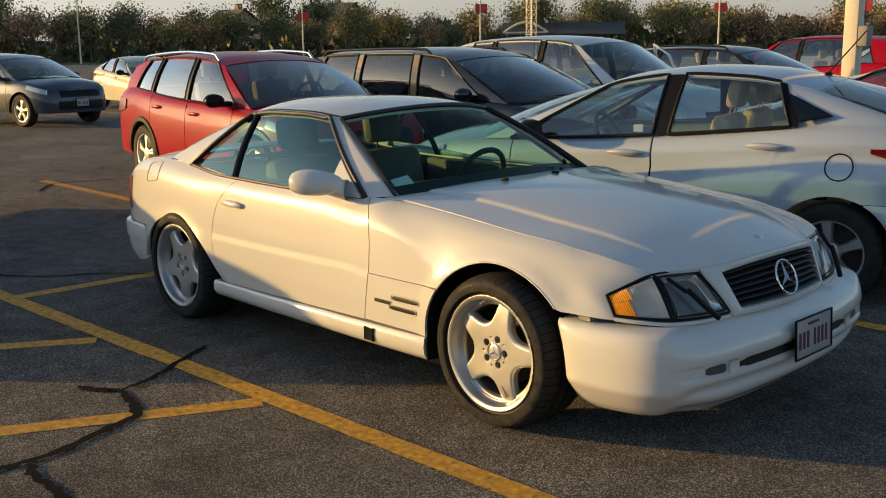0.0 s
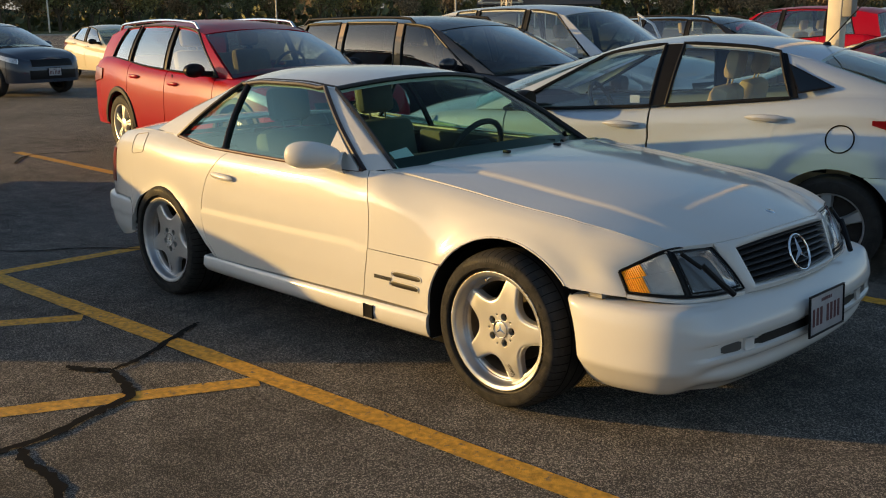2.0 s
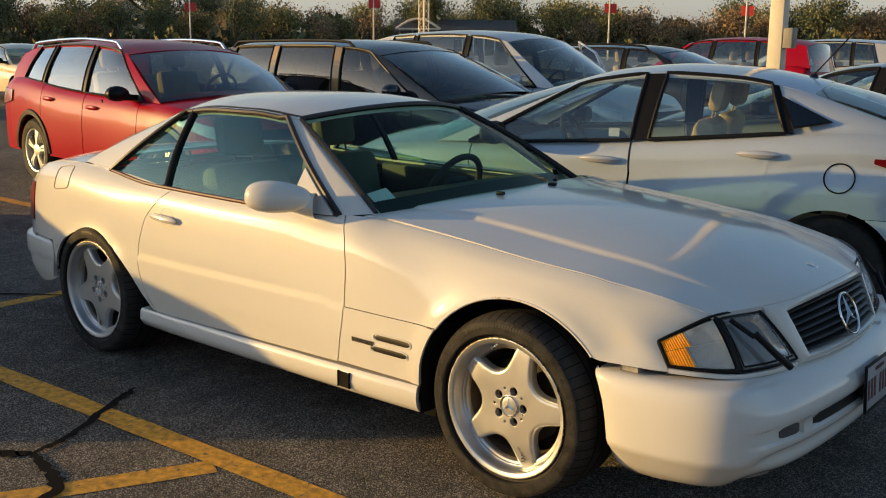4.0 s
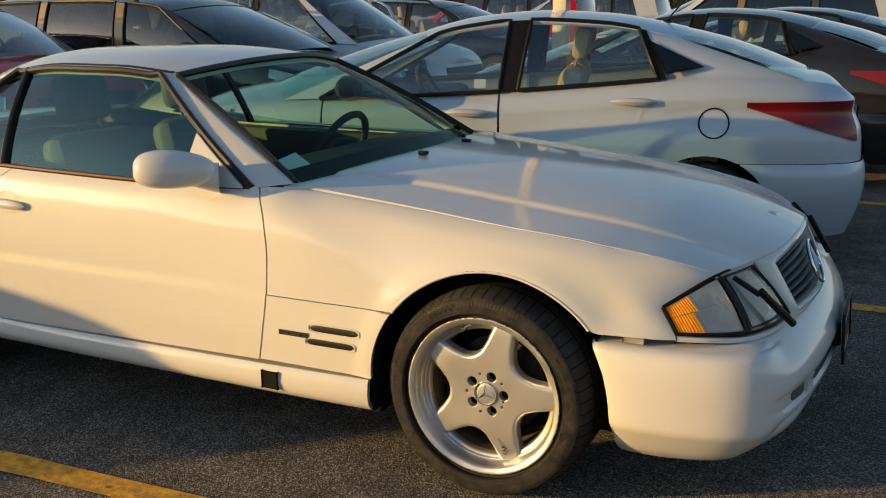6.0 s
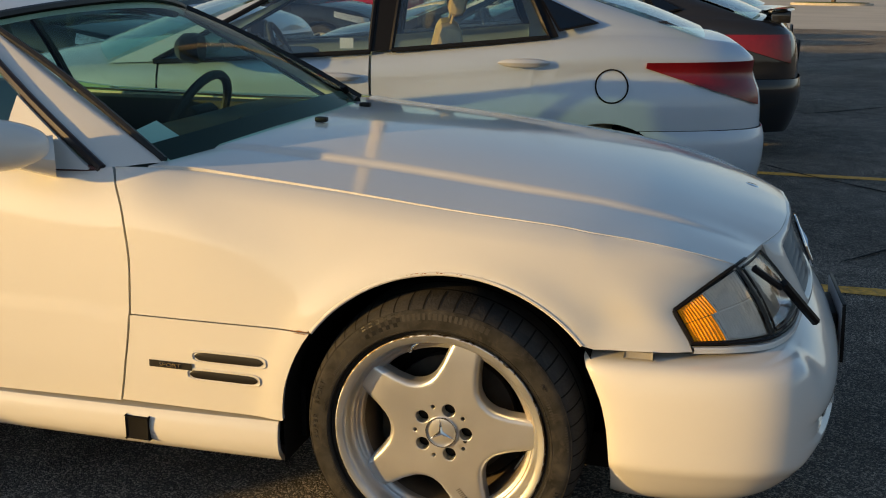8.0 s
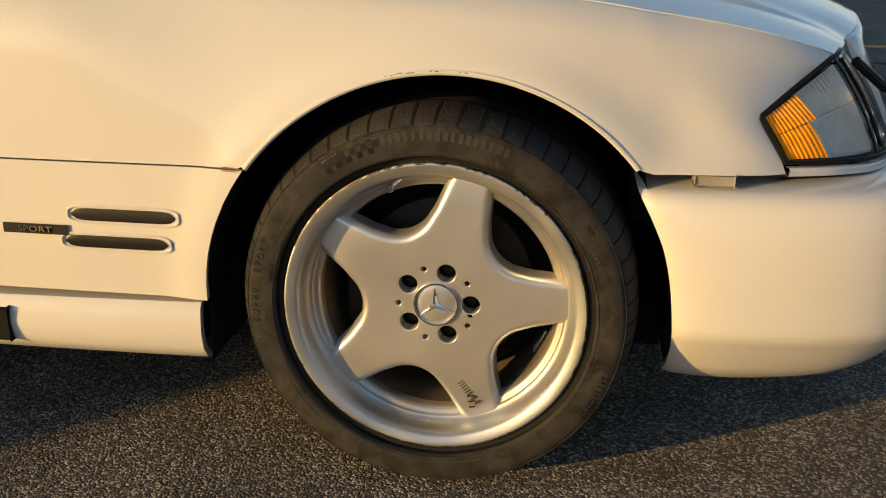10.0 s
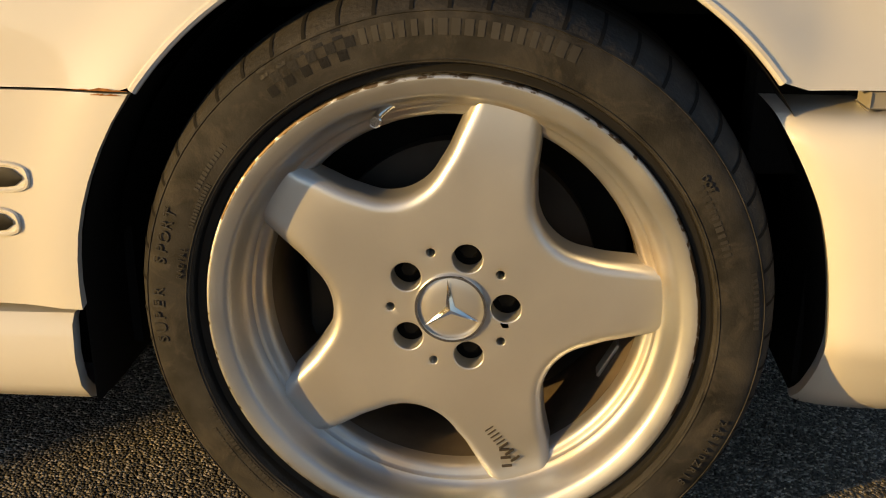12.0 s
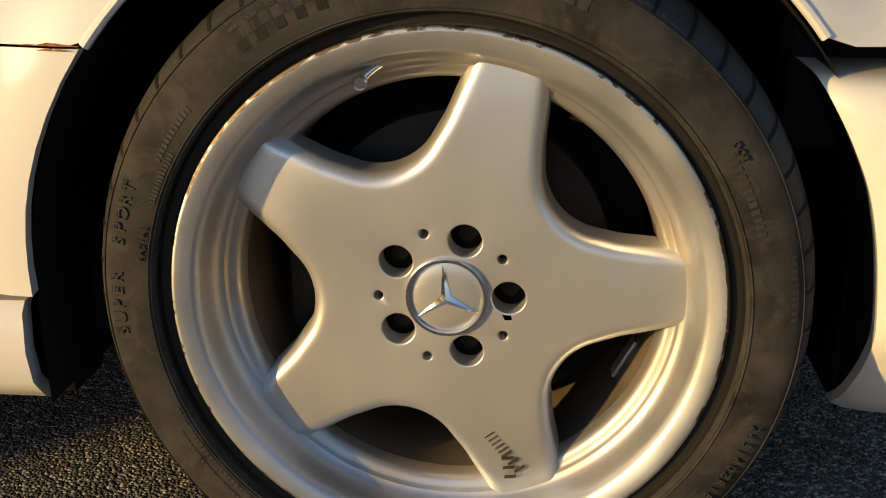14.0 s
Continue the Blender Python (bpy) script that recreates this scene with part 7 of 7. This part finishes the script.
for side in (-1, 1):
    bm = bmesh.new()
    rows = [[bumper_at(side * lerp(0.612, 0.505, i / 10), 0.3705 + (0.0185 - 0.004 * (1 - i / 10)) * q * (1 - 0.35 * abs(i / 5 - 1) ** 6), 0.003) for q in (-1, -0.7, 0, 0.7, 1)] for i in range(11)]
    add_panel(bm, rows, lambda p: Vector((-1, 0, 0)), 0.008)
    part("fog_lamp", bm, BOWL, coupe, "smoked fog lamp in the bumper")
    bm = bmesh.new()
    rows = [[bumper_at(side * lerp(0.495, 0.440, i / 6), z, 0.012) for z in (0.350, 0.358, 0.372, 0.386, 0.396)] for i in range(7)]
    add_panel(bm, rows, lambda p: Vector((-1, 0, 0)), 0.02)
    part("intake_divider", bm, WHITE, coupe)
    bm = bmesh.new()
    rows = [[bumper_at(side * lerp(0.44, 0.0, i / 14), 0.369 + 0.017 * q * (1 if i > 1 else 0.6), 0.003) for q in (-1, -0.8, 0, 0.8, 1)] for i in range(15)]
    add_grid(bm, rows)
    part("air_intake", bm, SLOT, coupe)


# ---- wear ----
def rust_patch(x0, x1, z_of, tall, seed, out=0.0025):
    """A thin brown stain on the sunny flank with an uneven border."""
    rnd = random.Random(seed)
    bm = bmesh.new()
    rows = []
    n = 12
    for i in range(n + 1):
        u = i / n
        x = lerp(x0, x1, u)
        h = tall * rnd.uniform(0.25, 1.0) * math.sin(math.pi * min(max(u, 0.06), 0.94)) ** 0.5
        z = z_of(x)
        rows.append([side_at(x, z + h * q, -1, out) for q in (0.0, 0.5, 1.0)])
    add_grid(bm, rows)
    part("rust_patch", bm, RUST, coupe)


rust_patch(-0.085, -0.030, lambda x: front_arch(x) + 0.0005, 0.004, 1)
rust_patch(-0.020, 0.008, lambda x: front_arch(x) + 0.0005, 0.003, 2)
rust_patch(0.030, 0.046, lambda x: front_arch(x) + 0.0005, 0.0025, 3)
rust_patch(-0.352, -0.296, lambda x: 0.5495, 0.0032, 4)
rust_patch(-0.330, -0.300, lambda x: 0.5465, 0.0022, 5)


# ---- distance: lawn, trees, posts, far buildings ----
BARK = shader("grey_brown_bark", (0.10, 0.075, 0.05), rough=0.9, noise_scale=6, vary=0.3, bump=0.6, bump_scale=30)


def leaf_material(name, colour):
    m = shader(name, colour, rough=0.7)
    t = m.node_tree
    b = t.nodes["Principled BSDF"]
    geo = t.nodes.new("ShaderNodeNewGeometry")
    hsv = t.nodes.new("ShaderNodeHueSaturation")
    hsv.inputs["Color"].default_value = (*colour, 1)
    r = t.nodes.new("ShaderNodeMapRange")
    r.inputs["To Min"].default_value, r.inputs["To Max"].default_value = 0.45, 1.5
    t.links.new(geo.outputs["Random Per Island"], r.inputs["Value"])
    t.links.new(r.outputs[0], hsv.inputs["Value"])
    t.links.new(hsv.outputs[0], b.inputs["Base Color"])
    return m


LEAVES = [leaf_material("spring_green_leaves", (0.25, 0.23, 0.085)), leaf_material("rust_brown_buds", (0.33, 0.225, 0.12)), leaf_material("dark_green_leaves", (0.14, 0.15, 0.065))]


def tree(seed, height, leaf, spread=0.42, count=1500, size=0.24):
    rnd = random.Random(seed)
    t = thing("tree", ["broad tree with fresh yellow-green leaves", "tree with rust-brown spring buds", "dark green leafy tree"][leaf] + " behind the car park", "tree", "trees round the car park")
    bm = bmesh.new()
    tips = []

    def grow(p, d, length, r, depth):
        pts = [p]
        for k in range(4):
            d = (d + Vector((rnd.uniform(-1, 1), rnd.uniform(-1, 1), rnd.uniform(-0.3, 0.6))) * 0.16).normalized()
            pts.append(pts[-1] + d * length / 4)
        add_tube(bm, pts, r, 6 if depth < 2 else 4, taper=0.6)
        if depth >= 3:
            tips.extend(pts[1:])
            return
        if depth >= 2:
            tips.extend(pts[3:])
        for k in range(rnd.choice((3, 4)) if depth else 6):
            a = rnd.uniform(0, 2 * math.pi)
            tilt = rnd.uniform(0.35, 0.95)
            nd = (d * math.cos(tilt) + Vector((math.cos(a), math.sin(a), 0.25)) * math.sin(tilt)).normalized()
            grow(pts[rnd.choice((2, 3, 4)) if depth else rnd.choice((3, 4))], nd, length * rnd.uniform(0.58, 0.8), r * 0.5, depth + 1)

    grow(Vector((0, 0, -0.1)), Vector((0, 0, 1)), height * 0.30, height * 0.022, 0)
    part("trunk", bm, BARK, t)
    bm = bmesh.new()
    for k in range(count):
        c = rnd.choice(tips) + Vector((rnd.gauss(0, 1), rnd.gauss(0, 1), rnd.gauss(0, 0.8))) * height * 0.085
        m = Euler((rnd.uniform(0, 6), rnd.uniform(0, 6), rnd.uniform(0, 6))).to_matrix()
        s = size * rnd.uniform(0.5, 1.3)
        bm.faces.new([bm.verts.new(c + m @ Vector(q) * s) for q in ((-0.5, -0.3, 0), (0.5, -0.35, 0.1), (0.6, 0.3, 0), (-0.3, 0.5, 0.12))])
    part("crown", bm, LEAVES[leaf], t, smooth=False)
    return t


def far_place(azimuth, distance):
    """A place by the compass of the walk: azimuth in degrees from +x towards +y."""
    a = radians(azimuth)
    return Vector((math.cos(a) * distance, math.sin(a) * distance, 0))


kinds = [tree(11, 11, 0, count=2600), tree(12, 10, 1, count=2200), tree(13, 13, 2, count=3300), tree(14, 11.5, 1, count=900), tree(15, 9.5, 0, count=2300), tree(16, 12, 2, count=2800)]
spots = random.Random(5)
placed = 0
az = 74.0
while az < 172:
    for row, (dist, jitter) in enumerate(((138, 5), (152, 7))):
        k = spots.choice((0, 1, 1, 2, 3, 4, 5) if row == 0 else (2, 5, 2, 1, 0))
        p = far_place(az + spots.uniform(-0.8, 0.8) + row * 0.9, dist + spots.uniform(-jitter, jitter))
        sc = spots.uniform(0.62, 1.0) * (1.0 if row == 0 else 1.1)
        m = Matrix.Translation(p) @ pose(0, 0, 0, 0, 0, spots.uniform(0, 360)) @ Matrix.Diagonal((sc, sc, sc, 1))
        if placed < len(kinds):
            kinds[placed].matrix_world = m
        else:
            c = copy_thing(kinds[k], Matrix.Identity(4))
            c.matrix_world = m
        placed += 1
    az += spots.uniform(1.3, 2.0)

# low thicket under the trees, too dense to count
bm = bmesh.new()
rnd = random.Random(21)
for k in range(9000):
    a = rnd.uniform(70, 176)
    p = far_place(a, rnd.uniform(146, 168)) + Vector((0, 0, rnd.random() ** 1.6 * (4.0 + 1.4 * math.sin(a * 0.7))))
    m = Euler((rnd.uniform(0, 6), rnd.uniform(0, 6), rnd.uniform(0, 6))).to_matrix()
    s = rnd.uniform(0.5, 1.4)
    bm.faces.new([bm.verts.new(p + m @ Vector(q) * s) for q in ((-0.5, -0.3, 0), (0.5, -0.35, 0.1), (0.6, 0.3, 0), (-0.3, 0.5, 0.12))])
tagged(part("thicket", bm, LEAVES[2], smooth=False), "dense dark undergrowth below the trees", "undergrowth", kind="stuff")

# lawn with a pale kerb between the car park and the trees
bm = bmesh.new()
rows = [[far_place(a, d) + Vector((0, 0, 0.10)) for d in (112, 125, 180, 400)] for a in range(60, 191, 5)]
add_grid(bm, rows)
tagged(part("lawn", bm, GRASS), "mown grass bank round the car park", "lawn", kind="structure")
bm = bmesh.new()
add_grid(bm, [[far_place(a, d) + Vector((0, 0, h)) for d, h in ((111.6, 0), (111.6, 0.15), (112.1, 0.15), (112.1, 0.1))] for a in range(60, 191, 3)])
tagged(part("kerb", bm, CONCRETE, smooth=False), "pale concrete kerb along the grass", "kerb", kind="structure")

# wide dark backdrop of far woods
bm = bmesh.new()
rnd = random.Random(3)
# Outside 64 to 186 degrees the strip is unseen, added taller to darken reflections.
add_grid(bm, [[far_place(a, 210), far_place(a, 211) + Vector((0, 0, (5.5 if 64 < a < 186 else 8.5) + 1.4 * math.sin(a * 1.3) + rnd.uniform(-1.5, 1.5)))] for a in [60 + q * 0.5 for q in range(721)]])
tagged(part("far_woods", bm, WOODS, smooth=False), "dim line of far woods, carried on out of view to darken reflections", "woods", kind="stuff")


# lamp post between the rows
post = thing("lamp_post", "square cream steel lamp post with a grey box", "lamp post", at=(-3.8, 10.45, 0))
bm = bmesh.new()
add_box(bm, -0.1, 0.1, -0.1, 0.1, 0.6, 8.5, 0.012)
part("pole", bm, CREAMSTEEL, post)
bm = bmesh.new()
add_lathe(bm, [(0.0, 0.75), (0.27, 0.75), (0.30, 0.72), (0.30, 0.0)], 28, axis="z")
part("base", bm, CONCRETE, post)
bm = bmesh.new()
add_box(bm, 0.10, 0.24, -0.09, 0.09, 1.50, 1.78, 0.015)
part("switch_box", bm, BOXGREY, post)
bm = bmesh.new()
add_box(bm, -0.7, 0.7, -0.16, 0.16, 8.5, 8.62, 0.02)
part("lamp_head", bm, BOXGREY, post)


def banner_pole(azimuth, distance, height, banner, name="banner_pole"):
    p = far_place(azimuth, distance)
    t = thing(name, "thin pale pole" + (" with a small red banner" if banner else " of a street lamp"), "pole", "poles round the car park", at=p)
    bm = bmesh.new()
    add_tube(bm, [(0, 0, 0), (0, 0, height)], 0.11 if not banner else 0.09, 8, taper=0.6)
    part("pole", bm, CREAMSTEEL, t)
    if banner:
        bm = bmesh.new()
        add_box(bm, -0.5, 0.7, -0.02, 0.02, banner, banner + 0.9, m=pose(0, 0, 0, 0, 0, azimuth - 90))
        part("banner", bm, BANNER, t)
    else:
        bm = bmesh.new()
        add_box(bm, -0.5, 0.5, -0.12, 0.12, height, height + 0.12, 0.02)
        part("lamp_head", bm, BOXGREY, t)
    return t


# ---- far buildings ----
def gable_house(at, turn, w, d, h, roof_h, label, wall_mat):
    t = thing("house", label, "house", at=at)
    m = pose(0, 0, 0, 0, 0, turn)
    bm = bmesh.new()
    add_prism(bm, [(-w / 2, 0), (w / 2, 0), (w / 2, h), (0, h + roof_h), (-w / 2, h)], d / 2, m=m @ pose(0, 0, 0, 90, 0, 0), bottom=-d / 2)
    part("wall", bm, wall_mat, t, smooth=False)
    for sx in (-1, 1):
        bm = bmesh.new()
        rows = [[Vector((sx * x, y, z)) for y in (-d / 2 - 0.5, d / 2 + 0.5)] for x, z in ((w / 2 + 0.6, h - 0.35), (0.0, h + roof_h + 0.12), (0, h + roof_h + 0.3), (w / 2 + 0.65, h - 0.15))]
        rows.append(rows[0])
        add_grid(bm, rows)
        bmesh.ops.transform(bm, matrix=m, verts=bm.verts)
        part("roof", bm, ROOFING, t, smooth=False)
    for k in range(3):
        for lev in (1.2, 4.2):
            if lev + 1.4 > h:
                continue
            x = lerp(-w * 0.3, w * 0.3, k / 2)
            bm = bmesh.new()
            add_box(bm, x - 0.5, x + 0.5, -d / 2 - 0.05, -d / 2 + 0.05, lev, lev + 1.4, m=m)
            part("window", bm, SLOT, t, smooth=False)
    bm = bmesh.new()
    add_box(bm, w * 0.15, w * 0.15 + 0.9, -0.5, 0.5, h + roof_h * 0.4, h + roof_h + 1.3, m=m)
    part("chimney", bm, BRICKRED, t, smooth=False)
    return t


banner_pole(157.0, 130, 12, 0, "street_lamp")
banner_pole(145.0, 110, 14, 4.6)
banner_pole(134.8, 100, 14, 4.9)
banner_pole(121.3, 100, 14, 4.6)
banner_pole(113.8, 100, 14, 4.4)
banner_pole(98.4, 105, 14, 0, "street_lamp")
banner_pole(92.5, 118, 8, 3.2)
gable_house(far_place(148.6, 176), 148.6 - 60, 6, 8, 6.0, 2.0, "tan two-storey house with a grey roof among trees", LIMEWALL)
gable_house(far_place(143.0, 190), 143.0 - 30, 12, 9, 7.0, 2.6, "brick house with a wide dark roof behind trees", BRICKRED)

# open canopy with a lattice mast
canopy = thing("canopy", "long canopy with a curved gable lit by low sun", "canopy", at=far_place(130.4, 133))
cm = pose(0, 0, 0, 0, 0, 130.4 - 90)
bm = bmesh.new()
arc = [Vector((lerp(-6.8, -1.0, q / 12), -3.0, 3.3 + 1.3 * math.sin(math.pi * q / 12))) for q in range(13)]
add_tube(bm, arc, 0.16, 6)
add_tube(bm, [(-6.8, -3, 3.3), (-1.0, -3, 3.3)], 0.12, 6)
for x in (-6.3, -4.6, -3.2, -1.5):
    add_tube(bm, [(x, -3, 0), (x, -3, 3.3)], 0.12, 6)
for x in range(0, 6):
    add_tube(bm, [(0.5 + x * 1.4, -3, 0), (0.5 + x * 1.4, -3, 2.6)], 0.09, 6)
bmesh.ops.transform(bm, matrix=cm, verts=bm.verts)
part("frame", bm, CREAMSTEEL, canopy)
bm = bmesh.new()
add_grid(bm, [[Vector((x, y, z)) for x in (-7.0, 0.0, 9.0)] for y, z in ((-3.4, 3.0), (0.0, 4.6), (3.4, 3.0))])
add_grid(bm, [[Vector((x, y, z)) for x in (-7.0, 0.0, 9.0)] for y, z in ((-3.4, 2.8), (0.0, 4.4), (3.4, 2.8))])
bmesh.ops.transform(bm, matrix=cm, verts=bm.verts)
part("roof", bm, ROOFING, canopy, smooth=False)
mast = thing("lattice_mast", "pale steel lattice mast", "mast", at=far_place(131.8, 128))
bm = bmesh.new()
legs = [(-0.45, -0.45), (0.45, -0.45), (0.45, 0.45), (-0.45, 0.45)]
for x, y in legs:
    add_tube(bm, [(x, y, 0), (x, y, 11)], 0.06, 4)
for k in range(11):
    for (x0, y0), (x1, y1) in zip(legs, legs[1:] + legs[:1]):
        add_tube(bm, [(x0, y0, k), (x1, y1, k + 1)], 0.035, 4)
        add_tube(bm, [(x0, y0, k + 1), (x1, y1, k + 1)], 0.035, 4)
part("lattice", bm, CREAMSTEEL, mast)

# lorry far across the car park
lorry = thing("lorry", "white box lorry with a dark red cab", "lorry", at=(4.8, 107, 0))
bm = bmesh.new()
add_box(bm, -3.0, 0.6, -1.25, 1.25, 1.05, 4.0, 0.04)
part("box_body", bm, WHITE, lorry)
bm = bmesh.new()
add_prism(bm, [(0.75, 0.7), (3.1, 0.7), (3.1, 1.75), (2.2, 1.95), (1.9, 3.1), (0.75, 3.4)], 1.15, m=pose(0, 0, 0, 90, 0, 0), bottom=-1.15)
part("cab", bm, CABRED, lorry, smooth=False)
bm = bmesh.new()
add_prism(bm, [(1.2, 2.0), (2.12, 2.0), (1.85, 2.9), (1.2, 2.95)], 1.17, m=pose(0, 0, 0, 90, 0, 0), bottom=-1.17)
part("cab_window", bm, SLOT, lorry, smooth=False)
bm = bmesh.new()
add_box(bm, -3.0, 3.0, -0.5, 0.5, 0.6, 1.0)
part("chassis", bm, DARK, lorry, smooth=False)
for x in (-2.2, -1.1, 2.4):
    for y in (-1.1, 1.1):
        bm = bmesh.new()
        add_lathe(bm, [(0.0, -0.15), (0.3, -0.15), (0.5, -0.12), (0.5, 0.12), (0.3, 0.15), (0.0, 0.15)], 20, centre=(x, y, 0.5))
        part("wheel", bm, RUBBER, lorry)

# grass island with a kerb
bm = bmesh.new()
oval = [(7.5 + 2.6 * math.copysign(abs(math.cos(a)) ** 0.7, math.cos(a)), 70 + 1.6 * math.sin(a)) for a in [2 * math.pi * q / 36 for q in range(36)]]
add_prism(bm, oval, 0.16, bottom=0.0, bevel=0.03)
tagged(part("kerb_island", bm, CONCRETE, smooth=False), "pale kerb of a planted island", "kerb", kind="structure")
bm = bmesh.new()
add_prism(bm, [(7.5 + (x - 7.5) * 0.9, 70 + (y - 70) * 0.86) for x, y in oval], 0.20, bottom=0.05)
tagged(part("island_grass", bm, GRASS, smooth=False), "grass on the kerbed island", "grass", kind="structure")
c = copy_thing(kinds[0], Matrix.Identity(4))
c.matrix_world = pose(7.6, 70, 0.15) @ Matrix.Diagonal((0.62, 0.62, 0.62, 1))
